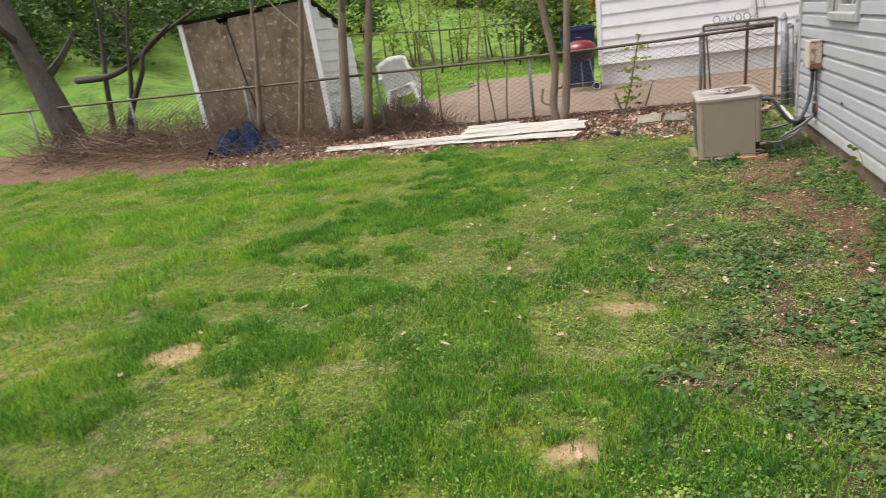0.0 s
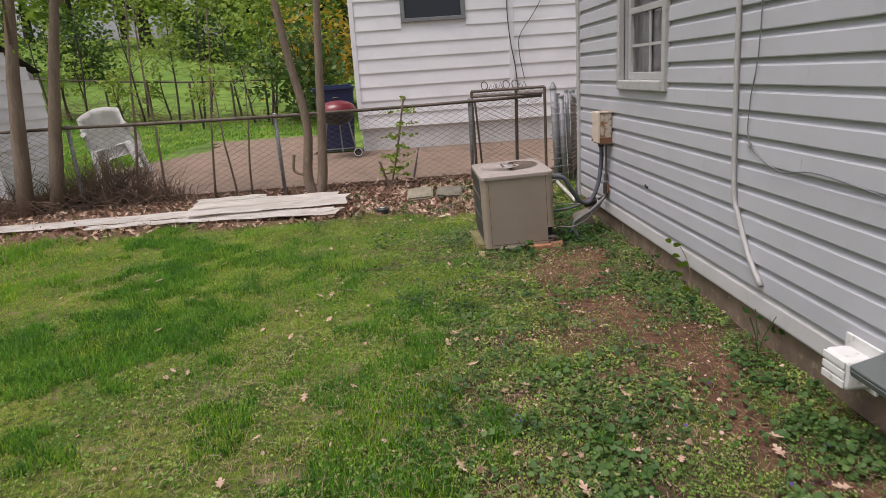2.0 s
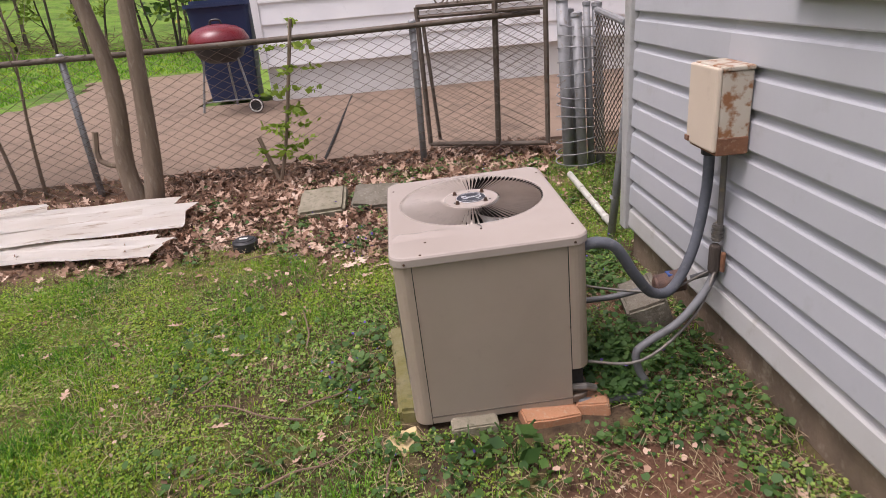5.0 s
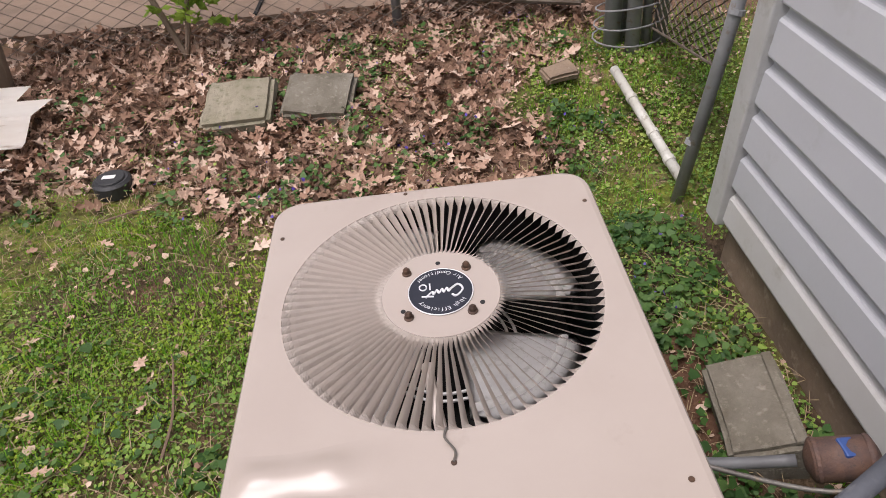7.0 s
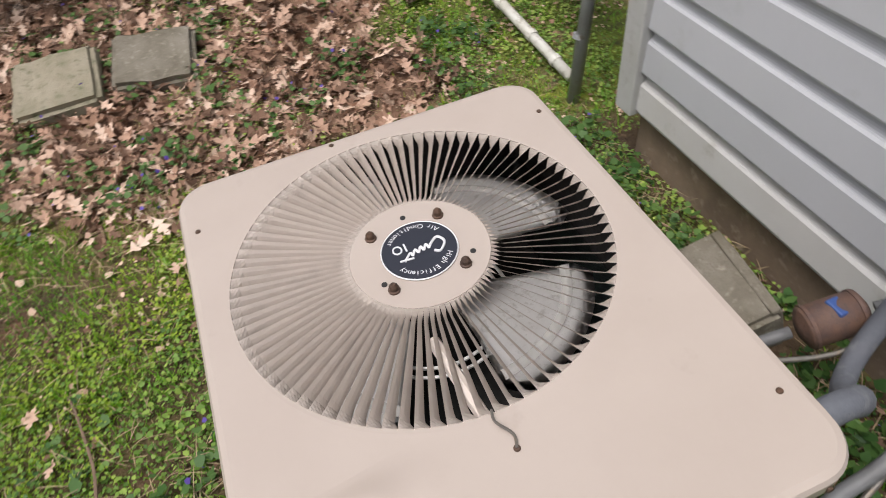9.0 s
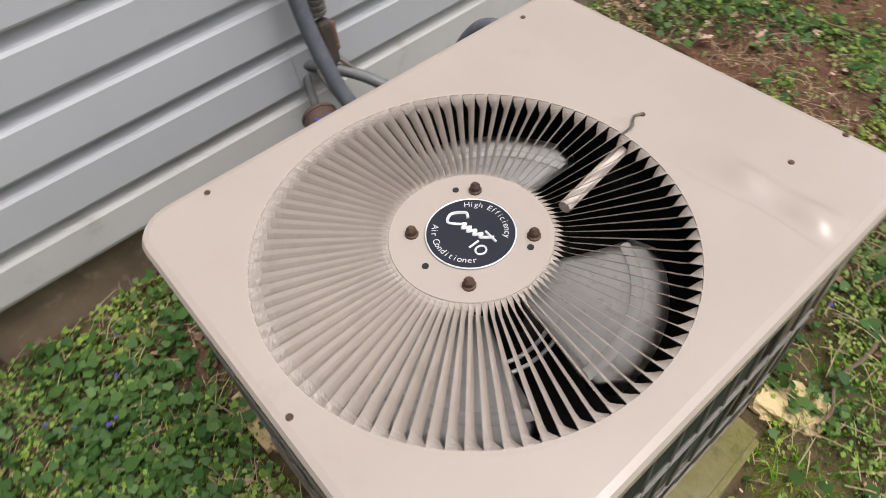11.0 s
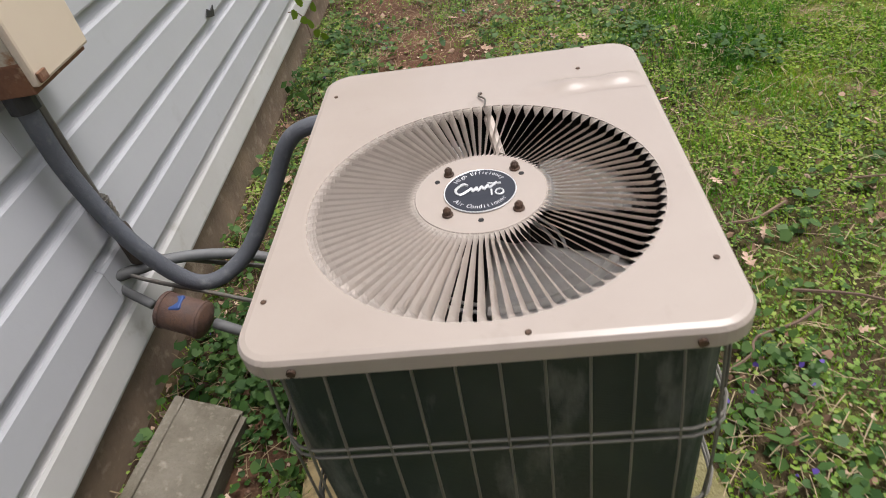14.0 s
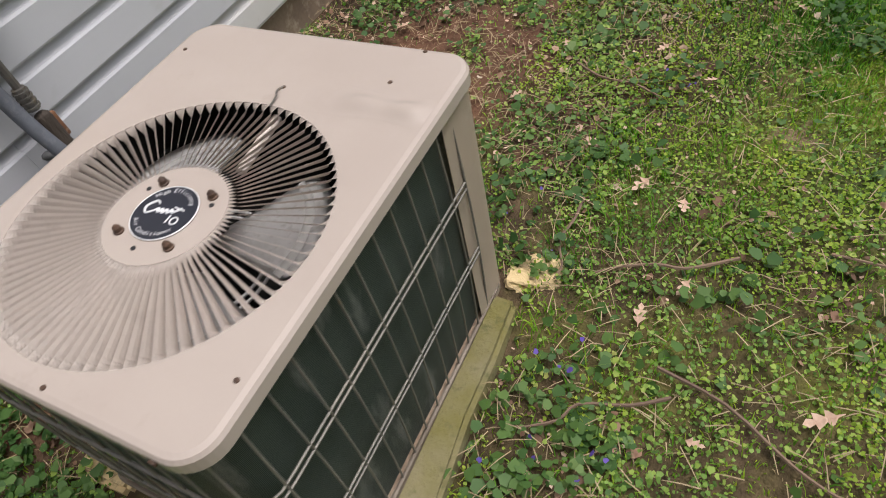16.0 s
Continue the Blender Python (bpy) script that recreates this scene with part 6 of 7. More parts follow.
# ---- distance ----
def tree_model(name, top, crown_r, seed, mat, leaves, leaf, label, bark=None, low=0.3, cone=False):
    rs = random.Random(seed)
    t = thing(name, label, "tree", (0, 0, 0), "trees behind the yard")
    path = trunk_path(0, 0, top * 0.8, (rs.uniform(-0.4, 0.4), 0), seed, 0.2, base=-0.3)
    part("trunk", one_tube(path, [0.03 * top * (1.1 - 0.9 * k / 8) for k in range(9)], 8), bark or M_BARKDARK, t, smooth=True)
    pts = []
    for b in range(16):
        k = rs.uniform(low, 0.95)
        a = rs.uniform(0, 2 * math.pi)
        p = path[int(k * 8)]
        ln = crown_r * rs.uniform(0.6, 1.1) * ((1.15 - k) if cone else 1)
        e = p + Vector((math.cos(a) * ln, math.sin(a) * ln, ln * (0.0 if cone else 0.6)))
        part("branch", one_tube([p, p.lerp(e, 0.5) + Vector((0, 0, 0.1 * ln)), e], [0.008 * top, 0.005 * top, 0.002 * top], 5), bark or M_BARKDARK, t)
        pts += [p.lerp(e, u) for u in (0.35, 0.6, 0.8, 1.0)]
    pts.append(path[-1])
    P = np.array([list(p) for p in pts])
    c = P[rng.integers(0, len(P), leaves)] + rng.normal(0, 0.16 * crown_r, (leaves, 3))
    leaf_cloud("crown", c, leaf, mat, t)
    return t


def distance_trees():
    kinds = [tree_model("spring_tree", 9, 3.2, 41, M_SPRING, 2600, 0.34, "tall tree in sparse spring leaf beyond the lawn", low=0.25),
             tree_model("spring_tree", 7, 2.6, 42, M_SPRING, 2000, 0.3, "smaller tree in fresh yellow-green leaf beyond the lawn", low=0.2),
             tree_model("evergreen_tree", 10, 2.6, 43, M_PINE, 3600, 0.4, "dark evergreen tree standing beyond the lawn", low=0.08, cone=True),
             tree_model("bush", 2.6, 1.5, 44, M_BUSH, 1800, 0.17, "dense dark green bush at the lawn's edge", low=0.05),
             tree_model("bare_tree", 10, 3.0, 45, M_SPRING, 500, 0.25, "tall nearly bare tree beyond the lawn", low=0.3)]
    where = ((0, -4.6, 30, 0), (1, -7.6, 26, 1), (0, -10, 34, 2), (2, -5.6, 36, 0), (1, -13, 30, 3), (4, -8.6, 31, 4), (0, -16, 33, 5), (2, -12, 41, 1), (1, -20, 33, 0.5), (0, -24, 36, 2), (4, -3.2, 35, 1), (1, -1.5, 32, 2),
             (0, 2, 34, 3), (1, 7, 30, 1), (0, 12, 30, 0), (4, -18, 38, 2), (0, -30, 36, 3), (1, -27, 31, 4), (0, -38, 34, 4), (2, -33, 42, 2), (0, -14, 44, 1), (0, -7, 43, 5), (1, -2, 42, 3), (0, -22, 45, 2), (1, -46, 36, 1),
             (3, -19, 10.5, 0), (3, -22, 9.5, 2), (3, -17.3, 13, 1), (3, -25, 12, 4), (3, -20.5, 13.5, 3), (3, -15, 16, 2), (1, -24, 14, 0), (4, -21, 15, 1), (0, -30, 16, 2), (1, -34, 12, 3), (0, -27, 20, 1), (3, -29, 10, 0), (3, -27, 7, 0), (3, -18, 6.5, 1), (3, -20.5, 7.5, 3), (3, -23, 6, 2), (3, -16.8, 9, 4), (3, -25.5, 9, 5), (3, -22, 12, 1), (3, -18.6, 15, 3), (3, -31, 8, 2), (0, -26, 10, 2), (4, -21, 9, 0), (3, -14.6, 12.5, 2), (1, -17.5, 19, 1), (1, -31, 5, 2), (3, -16.5, 17, 0), (3, -19, 18, 2), (3, -21.5, 17, 4), (3, -13.8, 20, 1), (3, -24, 19, 3), (3, -4.4, 12.0, 0.4), (3, -9, 27, 2), (3, -6.5, 29, 1), (3, -27, 20, 1), (3, -11.5, 28, 5), (3, -3.4, 28, 2))
    used = set()
    for k, x, y, turn in where:
        m = pose(x, y, hz(x, y), 0, 0, turn * 57)
        if k not in used:
            used.add(k)
            kinds[k].matrix_basis = m
        else:
            copy_thing(kinds[k], m)
    y = thing("yellow_shrub", "shrub covered in yellow bloom beside the white house", "shrub", (-4.2, 14.5, hz(-4.2, 14.5)))
    leaf_cloud("crown", np.array([[0, 0, 1.5]]) + rng.normal(0, 0.6, (1600, 3)) * np.array([[1.1, 0.8, 1.0]]), 0.2, M_YELLOWTREE, y)
    part("trunk", one_tube([(0, 0, -0.2), (0.1, 0, 1.2)], 0.06, 6), M_BARKDARK, y)


distance_trees()


def far_fence():
    f = thing("far_fence", "old wire fence with dark rail across the far lawn", "fence")
    pts = [(x, 13.0 + 0.05 * x, hz(x, 13.0) + 0.95) for x in np.arange(-12, -3.2, 1.1)]
    part("rail", one_tube(pts, 0.025, 6), M_RAIL, f)
    for p in pts:
        part("post", one_tube([(p[0], p[1], p[2] - 1.1), p], 0.03, 6), M_RAIL, f)
    for k in range(26):
        x = -12.5 + 0.36 * k + 0.3 * math.sin(k * 5)
        sapling(x, 12.2 + 0.9 * math.sin(k * 2.3), 2.2 + 0.9 * math.sin(k * 3), (0.3 * math.sin(k), 0), 0.026, 60 + k, 110, "thin scrubby sapling along the far fence", M_BARKDARK, name="scrub_sapling", branches=5, leaf=0.11, low=0.3)


far_fence()


# ---- ground cover ----
def keep_out(x, y):
    """Where nothing grows: under the unit, stones and inside walls."""
    k = ((x > -1.2) & (x < -0.52) & (y > -0.48) & (y < 0.33)) | (x > 0.0) & (y < 0.75)
    k |= (x > -1.225) & (x < -1.16) & (y > -0.40) & (y < 0.20) & (F3(x, y, 11) < 0.5)
    k |= (x > -0.58) & (x < -0.40) & (y > 0.02) & (y < 0.34) & (F3(x, y, 9) < 0.8)
    k |= (x > -1.04) & (x < -0.76) & (y > 0.3) & (y < 0.42) & (F3(x, y, 9) < 0.75)
    k |= (x > -0.8) & (x < -0.42) & (y > -0.60) & (y < -0.47)
    k |= (x > -0.2) & (x < -0.04) & (y > -0.1) & (y < 0.17)
    return k


def cover_density(x, y):
    """Share of broad-leaved ground cover: thick by the house and round the unit, thin in the lawn."""
    d = smooth(-2.0, -0.7, x + 1.2 * (F1(x, y, 1.1) - 0.5)) * smooth(1.4, 0.7, y)
    d = np.maximum(d, 0.85 * blob(x, y, -1.2, 0.0, 2.0, 2.0))
    d = np.maximum(d, 0.25 + 0.5 * smooth(0.45, 0.7, F2(x, y, 1.7)) * smooth(-5.0, -2.0, x))
    d = d * (1 - 0.9 * soil_mask(x, y)) * (1 - 0.97 * litter_mask(x, y)) * (1 - 0.97 * straw_mask(x, y)) * (1 - 0.4 * tuft_field(x, y))
    d = np.maximum(d, 0.5 * litter_mask(x, y) * (F3(x, y, 2.2) > 0.8))
    return d * np.clip(3.4 * smooth(0.25, 0.75, F3(x, y, 4.5) * 0.6 + F2(x + 9, y, 11) * 0.4) - 0.15, 0.03, 1)


def scatter(n, x0, x1, y0, y1, density):
    x, y = rng.uniform(x0, x1, n), rng.uniform(y0, y1, n)
    ok = (rng.random(n) < density(x, y)) & ~keep_out(x, y)
    return x[ok], y[ok]


def tuft_field(x, y):
    return smooth(0.46, 0.58, F1(x + 3, y, 1.6) * 0.38 + F2(x, y + 5, 4.2) * 0.42 + F3(x, y, 12) * 0.2) * smooth(-0.5, -1.3, x + 0.5 * (y + 3) * (y > -3))


def grass_density(x, y):
    g = 0.5 + 0.5 * F2(x, y, 2.0) + 0.6 * tuft_field(x, y)
    g = g * (1 - 0.35 * bed_mask(x, y) * smooth(0.4, 0.6, F3(x, y, 3.3))) * (1 - 0.93 * soil_mask(x, y)) * (1 - 0.96 * litter_mask(x, y)) * (1 - 0.92 * straw_mask(x, y))
    return g * smooth(3.0, 2.6, y) * smooth(-6.7, -6.1, y + 0.6 * (F2(x, y, 2) - 0.5))


def blades(name, x, y, tall, wide, mat, label):
    n = len(x)
    a = rng.random(n) * 2 * np.pi
    h = tall * (0.55 + 0.9 * rng.random(n))
    b = np.stack([x, y, height(x, y) - 0.004], 1)
    side = np.stack([np.cos(a), np.sin(a), np.zeros(n)], 1) * (wide * (0.6 + 0.8 * rng.random(n)))[:, None]
    lean = a + np.pi / 2 + rng.normal(0, 0.4, n)
    out = np.stack([np.cos(lean), np.sin(lean), np.zeros(n)], 1) * (h * rng.uniform(0.25, 1.0, n))[:, None]
    up = np.zeros((n, 3))
    up[:, 2] = h
    v = np.stack([b - side, b + side, b + out * 0.35 + up * 0.62 + side * 0.7, b + out * 0.35 + up * 0.62 - side * 0.7, b + out + up * 0.92], 1).reshape(-1, 3)
    i = np.arange(n)[:, None] * 5
    quads = (i + np.array([[0, 1, 2, 3]]))
    tris = (i + np.array([[3, 2, 4]]))
    me = bpy.data.meshes.new(name)
    me.vertices.add(len(v))
    me.vertices.foreach_set("co", v.astype(np.float32).ravel())
    loops = np.concatenate([quads.ravel(), tris.ravel()]).astype(np.int32)
    me.loops.add(len(loops))
    me.loops.foreach_set("vertex_index", loops)
    me.polygons.add(2 * n)
    me.polygons.foreach_set("loop_start", np.concatenate([np.arange(n) * 4, 4 * n + np.arange(n) * 3]).astype(np.int32))
    me.update(calc_edges=True)
    return tagged(link_mesh(name, me, mat), label, "grass", kind="stuff")


x, y = scatter(375000, -5.2, 0.0, -6.6, 2.7, lambda x, y: grass_density(x, y) * 0.8)
t = tuft_field(x, y)
blades("lawn_grass", x, y, 0.02 + 0.028 * t, 0.0018, M_GRASS, "short patchy green lawn grass")
x, y = scatter(330000, -5.4, -0.5, -6.6, 1.6, lambda x, y: tuft_field(x, y) * smooth(-5.4, -4.4, x + F1(x, y, 2) - 0.5) * (0.25 + 0.9 * F3(x, y, 9)) * grass_density(x, y))
blades("grass_tuft", x, y, 0.026 + 0.042 * F2(x, y, 7), 0.0019, M_TUFT, "lush dark green grass tufts in the lawn")
x, y = scatter(150000, -13, -5.2, -6.6, 2.8, lambda x, y: grass_density(x, y) * smooth(-13, -8, x + 1.0 * (y + 2)))
blades("lawn_grass", x, y, 0.03 + 0.045 * tuft_field(x, y), 0.0035, M_GRASS, "green lawn grass across the yard")
x, y = scatter(100000, -4.5, 0.0, -6.6, 2.7, lambda x, y: 0.22 + 0.45 * (F3(x, y, 2.3) > 0.6) - 0.1 * soil_mask(x, y))
blades("dry_straw", x, y, 0.018 + 0 * x, 0.0011, M_STRAW, "dry straw lying in the lawn")
x, y = scatter(42000, -3.6, -1.2, -2.6, 1.2, lambda x, y: 0.15 + 0.85 * smooth(0.42, 0.62, F2(x + 4, y + 1, 2.7)))
blades("lawn_grass", x, y, 0.022 + 0.03 * F3(x, y, 6), 0.0016, M_GRASS, "fine bright grass among the ground ivy")
x, y = scatter(60000, -4.9, -1.4, -6.0, -3.7, straw_mask)
blades("dead_grass", x, y, 0.02 + 0 * x, 0.0014, M_STRAW, "pale dead grass patches in the lawn")


def lying_stems():
    x, y = scatter(26000, -3.2, 0.0, -5.0, 1.4, lambda x, y: 0.35 + 0.5 * (F2(x, y, 3.1) > 0.5))
    n = len(x)
    a = rng.random(n) * 6.283
    ln = rng.uniform(0.02, 0.09, n)
    d = np.stack([np.cos(a) * ln, np.sin(a) * ln, rng.normal(0.0, 0.008, n)], 1)
    p = np.stack([x, y, height(x, y) + rng.uniform(0.012, 0.035, n)], 1)
    w = np.stack([-np.sin(a), np.cos(a), np.zeros(n)], 1) * 0.0011
    v = np.stack([p - w, p + w, p + d * 0.5 + w + np.array([0, 0, 0.004]), p + d * 0.5 - w + np.array([0, 0, 0.004]), p + d + w * 0.5, p + d - w * 0.5], 1).reshape(-1, 3)
    i = np.arange(n)[:, None] * 6
    f = np.concatenate([i + np.array([[0, 1, 2, 3]]), i + np.array([[3, 2, 4, 5]])], 1).reshape(-1, 4)
    tagged(mesh_np("creeping_stems", v, f, M_STEM), "tan dead stems lying among the ground ivy", "stems", kind="stuff")


lying_stems()
x, y = scatter(40000, -12, -2, 3.0, 12.5, lambda x, y: (x < -6.4 - 0.3 * np.sin(y)) | (y > 9.6))
blades("meadow_grass", x, y, 0.055 + 0 * x, 0.008, M_GRASS, "green grass beyond the driveway")


def round_leaves(name, x, y, size, mat, label, lift=0.03, flat=0.35):
    """Small scalloped leaves on short stalks, six-sided and slightly cupped."""
    n = len(x)
    c = np.stack([x, y, height(x, y) + rng.random(n) * lift], 1)
    nrm = np.stack([rng.normal(0, flat, n), rng.normal(0, flat, n), np.ones(n)], 1)
    nrm /= np.linalg.norm(nrm, axis=1)[:, None]
    ref = np.stack([np.cos(q := rng.random(n) * 6.283), np.sin(q), np.zeros(n)], 1)
    u = np.cross(nrm, ref)
    u /= np.linalg.norm(u, axis=1)[:, None]
    w = np.cross(nrm, u)
    s = (size * (0.5 + rng.random(n)))[:, None]
    ring = []
    for ang, rad in ((0, 0.55), (55, 1.0), (115, 0.95), (180, 1.05), (245, 0.95), (305, 1.0)):
        r = radians(ang)
        ring.append(c + (u * math.cos(r) + w * math.sin(r)) * s * rad + nrm * s * (0.22 if ang % 100 else 0.0))
    v = np.stack(ring, 1).reshape(-1, 3)
    return tagged(mesh_np(name, v, np.arange(6 * n).reshape(n, 6), mat), label, "ground cover", kind="stuff")


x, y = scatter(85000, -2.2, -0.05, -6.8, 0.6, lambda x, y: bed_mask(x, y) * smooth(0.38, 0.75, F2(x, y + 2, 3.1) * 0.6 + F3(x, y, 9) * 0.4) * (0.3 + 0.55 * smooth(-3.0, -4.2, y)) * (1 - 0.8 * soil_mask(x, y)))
round_leaves("shaded_dark_ivy", x, y, 0.0095 + 0.005 * F1(x, y, 4), M_SHADEIVY, "dark low creeping leaves along the house, wall shade in their colour", 0.045, 0.5)
x, y = scatter(26000, -0.35, 1.3, 0.76, 2.6, lambda x, y: (0.1 + 0.8 * smooth(0.3, 0.7, F3(x, y, 3.7))) * (1 - 0.6 * smooth(2.2, 2.6, y)))
round_leaves("moss_clover", x, y, 0.0044 + 0.002 * F2(x, y, 5), M_COVER, "yellow-green moss and clover round the house corner", 0.03, 0.5)
x, y = scatter(6000, -0.4, 1.3, 0.76, 2.6, lambda x, y: 0.4 + 0.6 * F2(x, y, 3))
blades("lawn_grass", x, y, 0.03 + 0.02 * F1(x, y, 4), 0.0018, M_GRASS, "thin green grass round the house corner")
x, y = scatter(100000, -3.6, -0.9, -2.2, 1.4, lambda x, y: smooth(0.35, 0.6, F3(x, y, 3.7)) * (1 - litter_mask(x, y)))
round_leaves("moss_clover", x, y, 0.0030 + 0.002 * F2(x, y, 5), M_CLOVER, "tiny yellow-green clover and moss", 0.032, 0.5)
x, y = scatter(430000, -4.4, 0.0, -6.6, 2.6, cover_density)
round_leaves("ground_ivy", x, y, 0.0038 + 0.0055 * F2(x, y, 2.5) * rng.random(len(x)) ** 2, M_COVER, "low broad-leaved ground ivy and clover", 0.034, 0.5)
# thicker, larger clumps of violets by the wall, in the shade-darkened ivy tints
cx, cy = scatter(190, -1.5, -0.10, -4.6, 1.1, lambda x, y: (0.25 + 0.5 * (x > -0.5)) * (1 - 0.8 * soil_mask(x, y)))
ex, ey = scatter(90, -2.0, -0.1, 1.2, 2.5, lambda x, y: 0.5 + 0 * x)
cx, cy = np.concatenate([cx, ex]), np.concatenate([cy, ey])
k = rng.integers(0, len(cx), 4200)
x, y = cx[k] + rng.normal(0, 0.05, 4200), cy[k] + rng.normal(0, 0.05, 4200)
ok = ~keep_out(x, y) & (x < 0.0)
round_leaves("violet_plants", x[ok], y[ok], 0.0105 + 0 * x[ok], M_SHADEIVY, "clumps of heart-leaved violets by the wall", 0.055, 0.45)
HEART = leafy("heart_leaves", ((0.016, 0.045, 0.012), (0.038, 0.095, 0.022), (0.075, 0.15, 0.034), (0.14, 0.23, 0.06)), scale=5, through_light=0.3)
wx, wy = scatter(520, -0.62, -0.03, -0.75, 0.95, lambda x, y: 0.25 + 0.75 * smooth(0.35, 0.6, F2(x + 2, y, 3.4)))
vx, vy = scatter(180, -0.42, -0.02, -5.5, -0.75, lambda x, y: smooth(-0.42, -0.1, x + 0.25 * (F1(x, y, 2.2) - 0.5)) * (0.35 + 0.65 * smooth(0.4, 0.6, F2(x, y, 1.9))))
ux, uy = scatter(220, -1.9, -0.4, -3.4, -0.75, lambda x, y: 0.7 * smooth(0.5, 0.68, F2(x + 7, y, 1.6)) * (1 - 0.6 * soil_mask(x, y)))
lx, ly = scatter(52, -2.7, 0.1, 1.15, 2.55, lambda x, y: smooth(0.45, 0.65, F2(x, y + 4, 2.6)))
px, py = np.concatenate([wx, vx, ux, lx]), np.concatenate([wy, vy, uy, ly])
k = rng.integers(0, len(px), 8000)
x, y = px[k] + rng.normal(0, 0.042, len(k)), py[k] + rng.normal(0, 0.042, len(k))
ok = ~keep_out(x, y) & ((x < -0.005) | (y > 0.8))
round_leaves("heart_leaf_clumps", x[ok], y[ok], 0.0075 + 0.0075 * rng.random(ok.sum()) ** 2, HEART, "clumps of mid-green round-leaved plants along the foundation", 0.07, 0.4)
k = rng.integers(0, len(cx), 260)
fx, fy = cx[k] + rng.normal(0, 0.06, 260), cy[k] + rng.normal(0, 0.06, 260)
ok = ~keep_out(fx, fy) & (fx < 0)
round_leaves("violet_flowers", fx[ok], fy[ok], 0.006 + 0 * fx[ok], M_VIOLET, "tiny purple violet flowers", 0.1, 0.8)


def oak_mesh(seed):
    """One curled lobed leaf, tip along x."""
    rs = random.Random(seed)
    half = [(0.0, 0.015), (0.14, 0.03), (0.2, 0.05), (0.31, 0.17), (0.40, 0.24), (0.44, 0.07), (0.58, 0.19), (0.70, 0.23), (0.71, 0.06), (0.87, 0.11), (1.0, 0.0)]
    curl, twist = rs.uniform(0.3, 0.9), rs.uniform(-0.5, 0.5)
    bm = bmesh.new()

    def put(u, w):
        return bm.verts.new((u - 0.5, w, 0.12 + curl * (w * w * 1.6) + 0.28 * curl * (u - 0.5) ** 2 + twist * w * (u - 0.5) + rs.uniform(-0.02, 0.02)))

    mid = [put(u, 0) for u, w in half]
    for s in (1, -1):
        rim = [put(u, s * w * rs.uniform(0.85, 1.1)) for u, w in half[:-1]] + [mid[-1]]
        for i in range(len(half) - 1):
            f = (mid[i], mid[i + 1], rim[i + 1], rim[i]) if i < len(half) - 2 else (mid[i], mid[i + 1], rim[i])
            bm.faces.new(f if s > 0 else f[::-1])
    me = bpy.data.meshes.new("dead_leaf")
    bm.to_mesh(me)
    bm.free()
    me.materials.append(M_DEAD)
    return me


OAK = [oak_mesh(s) for s in range(6)]


def litter():
    """The bed of dead leaves, one mesh from the six leaf shapes."""
    n = 19000
    x = np.where(rng.random(n) < 0.66, rng.uniform(-2.9, 0.1, n), rng.uniform(-9, -2.5, n))
    y = rng.uniform(0.7, 2.85, n)
    ok = rng.random(n) < litter_mask(x, y) * (0.35 + 0.9 * F2(x, y, 2.4))
    x, y = x[ok], y[ok]
    vs, fs, base = [], [], 0
    shapes = []
    for me in OAK:
        co = np.zeros(len(me.vertices) * 3)
        me.vertices.foreach_get("co", co)
        shapes.append((co.reshape(-1, 3), [tuple(p.vertices) for p in me.polygons]))
    for px, py in zip(x, y):
        co, polys = shapes[rng.integers(0, 6)]
        s = 0.032 + 0.085 * rng.random() ** 1.5
        e = Euler((rng.normal(0, 0.6), rng.normal(0, 0.6), rng.random() * 6.28))
        m = np.array(e.to_matrix()) * s
        vs.append(co @ m.T + np.array([px, py, hz(px, py) + rng.random() * 0.03]))
        fs += [tuple(i + base for i in p) for p in polys]
        base += len(co)
    me = bpy.data.meshes.new("leaf_litter")
    me.from_pydata(np.concatenate(vs).tolist(), [], fs)
    tagged(link_mesh("leaf_litter", me, M_DEAD), "thick bed of curled brown oak leaves along the fence", "leaf litter", kind="stuff")


litter()


def loose_leaves():
    spots = [(-1.261, -1.892), (-1.49, -0.796), (-3.05, -1.31 - 1.15), (-0.66, -4.35), (-0.42, -3.7), (-2.11, -2.8), (-1.26, -2.97), (-0.99, -3.9), (-2.0, 0.35), (-1.745, 0.51), (-1.54, 1.2)]
    rs = random.Random(9)
    for i in range(120):
        spots.append((rs.uniform(-2.6, -0.1), rs.uniform(-4.6, 1.3)) if i < 92 else (rs.uniform(-4.6, -1.5), rs.uniform(-5.8, 0.5)))
    for i, (px, py) in enumerate(spots):
        if keep_out(np.array([px]), np.array([py]))[0]:
            continue
        o = new("dead_leaf", OAK[i % 6])
        s = rs.uniform(0.045, 0.085)
        o.matrix_basis = pose(px, py, hz(px, py) + 0.022, rs.uniform(-14, 14), rs.uniform(-14, 14), rs.uniform(0, 360)) @ Matrix.Scale(s, 4)
        tagged(o, "single dry brown oak leaf lying on the lawn", "leaf", "fallen leaves")


loose_leaves()


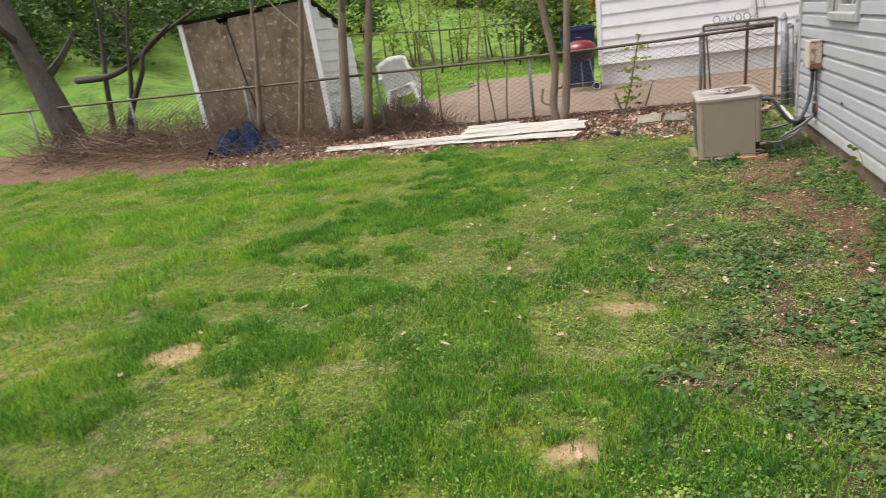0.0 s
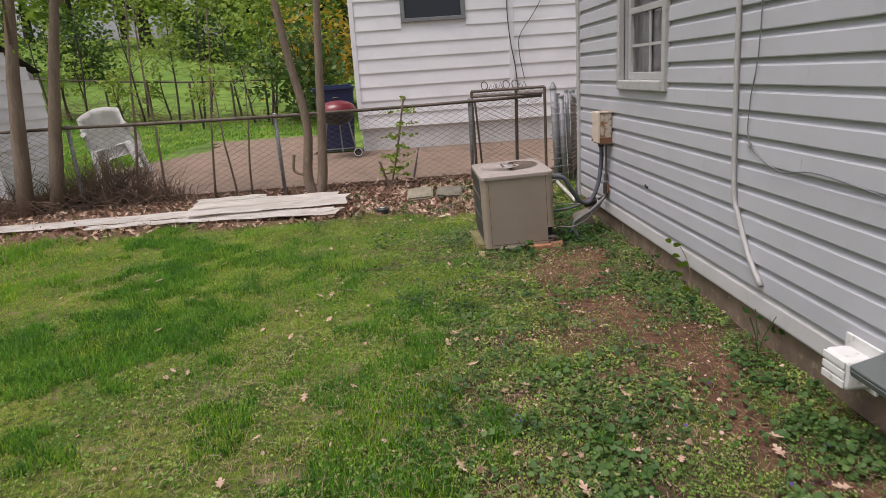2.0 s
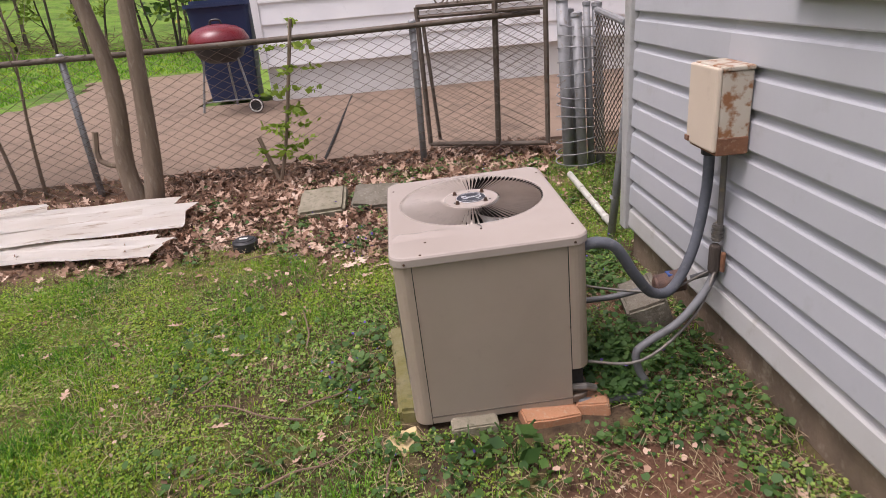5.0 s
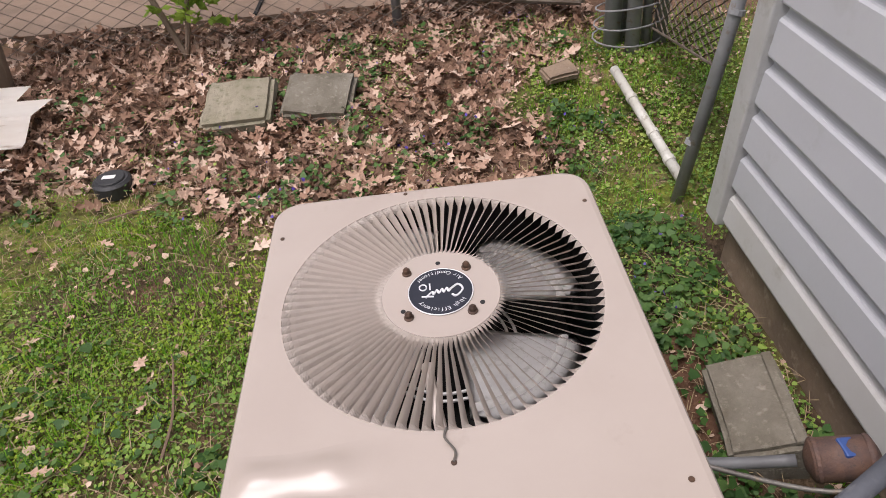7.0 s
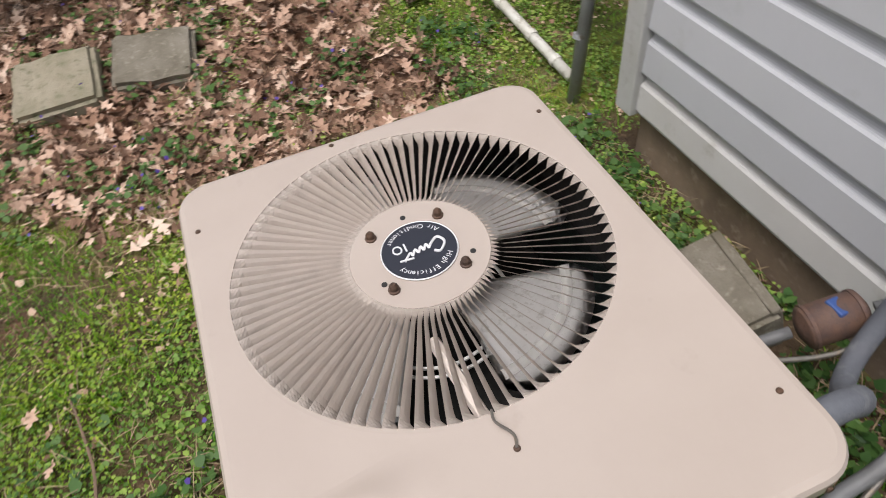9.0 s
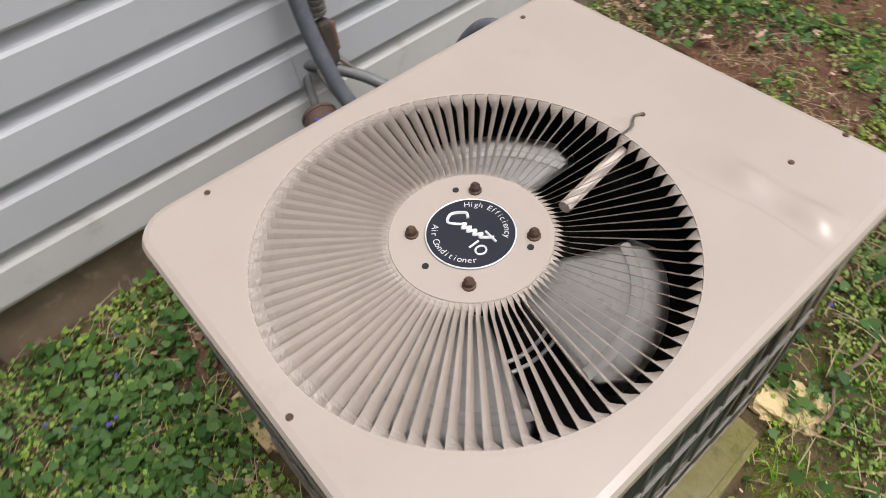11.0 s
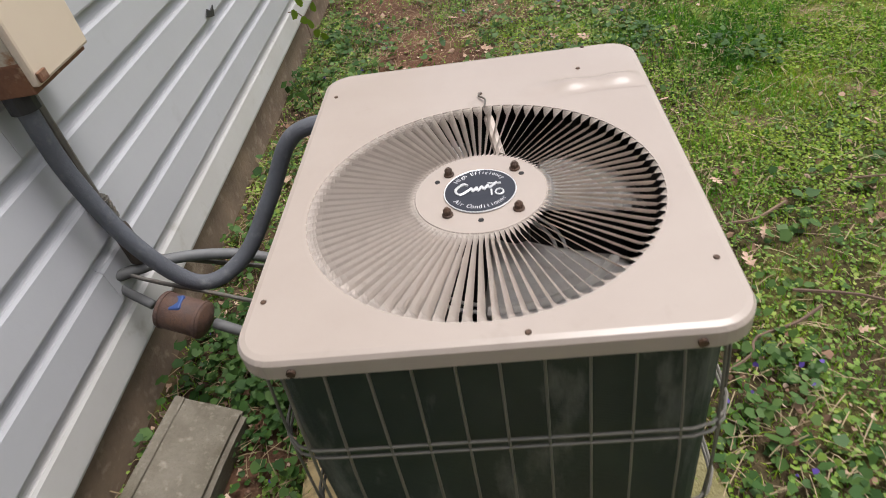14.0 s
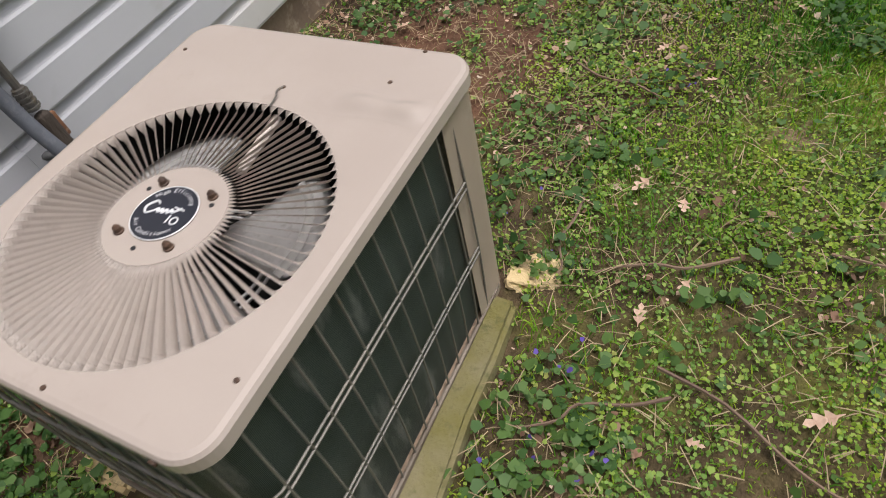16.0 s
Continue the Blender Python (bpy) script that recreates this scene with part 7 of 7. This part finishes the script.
def sticks():
    rs = random.Random(4)
    spots = [(-0.75, -1.75, 0.5, 4), (-1.75, -0.25, 0.45, 160), (-1.62, 0.35, 0.38, 100), (-1.5, -0.6, 0.3, 20), (-1.9, 0.1, 0.42, 60), (-1.25, -0.62, 0.28, 95), (-1.45, -0.2, 0.3, 35), (-2.3, -1.2, 0.3, 130), (-0.35, -0.55, 0.3, 50), (-2.4, 1.5, 0.6, 5), (-1.9, 1.3, 0.4, 20), (-1.2, -1.25, 0.35, 160), (-2.0, -0.75, 0.4, 10)]
    for px, py, ln, yaw in spots:
        a = radians(yaw)
        d = Vector((math.cos(a), math.sin(a), 0))
        pts = []
        for u in (-0.5, -0.2, 0.1, 0.35, 0.5):
            q = Vector((px, py, 0)) + d * ln * u + Vector((rs.uniform(-0.02, 0.02), rs.uniform(-0.02, 0.02), 0))
            q.z = hz(q.x, q.y) + 0.028
            pts.append(q)
        o = part("twig", one_tube(curve_pts(pts, 3), [0.0045 - 0.00015 * k for k in range(13)], 5), M_TWIG)
        tagged(o, "thin dry brown twig lying on the ground", "twig", "twigs")


sticks()


def fragments():
    x, y = scatter(52000, -3.4, 0.0, -5.5, 1.5, lambda x, y: (0.06 + 0.84 * bed_mask(x, y)) * smooth(0.3, 0.7, F2(x, y, 5)) * (1 - 0.65 * soil_mask(x, y)))
    ex, ey = scatter(9000, -0.6, 1.2, 0.76, 2.5, lambda x, y: smooth(0.35, 0.65, F2(x, y, 3.5)))
    x, y = np.concatenate([x, ex]), np.concatenate([y, ey])
    round_leaves("leaf_fragments", x, y, 0.0035 + 0.009 * rng.random(len(x)) ** 3, M_DEAD, "crumbled brown leaf bits among the ground cover", 0.022, 0.5)


fragments()


def chips():
    x, y = scatter(700, -1.2, 0.0, -5.0, 0.8, lambda x, y: 0.02 + 0.75 * soil_mask(x, y))
    round_leaves("wood_chips", x, y, 0.0035 + 0.005 * rng.random(len(x)) ** 3, M_CHIP, "pale chips and pebbles strewn on bare soil", 0.004, 0.3)


chips()


def wall_weed(px, py, tall, n, size, label):
    t = thing("weed", label, "weed", (px, py, hz(px, py)), "weeds")
    for k in range(3):
        a = k * 2.1 + px * 7
        part("stem", one_tube(curve_pts([(0, 0, 0), (0.02 * math.cos(a), 0.02 * math.sin(a), tall * 0.5), (0.07 * math.cos(a), 0.07 * math.sin(a), tall)], 4), 0.0025, 5), HEART, t)
    c = np.stack([rng.normal(0, 0.05, n), rng.normal(0, 0.05, n), tall * (0.35 + 0.65 * rng.random(n))], 1)
    leaf_cloud("leaves", c, size, HEART, t)


wall_weed(-0.10, -2.95, 0.24, 14, 0.045, "young leafy weed growing against the foundation")
wall_weed(-0.12, -1.55, 0.16, 12, 0.04, "small leafy weed growing against the foundation")
wall_weed(-0.84, -0.66, 0.13, 16, 0.065, "broad-leaved dock weed before the unit")
wall_weed(-0.98, -0.62, 0.08, 20, 0.04, "small weed clump before the unit")
wall_weed(-1.0, 0.42, 0.10, 34, 0.035, "small weed clump at the unit's back edge")


def wall_vine():
    v = thing("climbing_vine", "young green-leaved vine creeping up the siding's foot", "vine", (-0.05, -2.05, hz(-0.05, -2.05)))
    path = curve_pts([(0.0, 0.0, 0.0), (0.0, -0.02, 0.1), (-0.005, 0.02, 0.2), (-0.005, 0.1, 0.26), (-0.005, 0.2, 0.30)], 4)
    part("stem", one_tube(path, 0.0025, 5), M_TWIG, v)
    for k, (u, dy, dz) in enumerate(((3, -0.05, 0.0), (6, 0.05, -0.02), (8, -0.045, 0.02), (10, 0.02, -0.05), (12, 0.03, 0.045), (14, -0.01, -0.045), (16, 0.05, 0.01))):
        p = path[u] + Vector((-0.012, dy, dz))
        bm = bmesh.new()
        vs = []
        for ang, rad in ((0, 1.25), (40, 0.8), (95, 0.62), (150, 0.5), (180, 0.35), (210, 0.5), (265, 0.62), (320, 0.8)):
            a = radians(ang + 40 * k)
            r = 0.034 * rad
            vs.append(bm.verts.new((p.x - 0.03 - 0.8 * r * math.cos(a), p.y + 0.55 * r * math.cos(a) - 0.3 * r * math.sin(a), p.z + 0.75 * r * math.sin(a))))
        bm.faces.new(vs)
        bmesh.ops.solidify(bm, geom=bm.faces[:], thickness=0.0008)
        part("leaf", bm, M_CLOVER, v)


wall_vine()
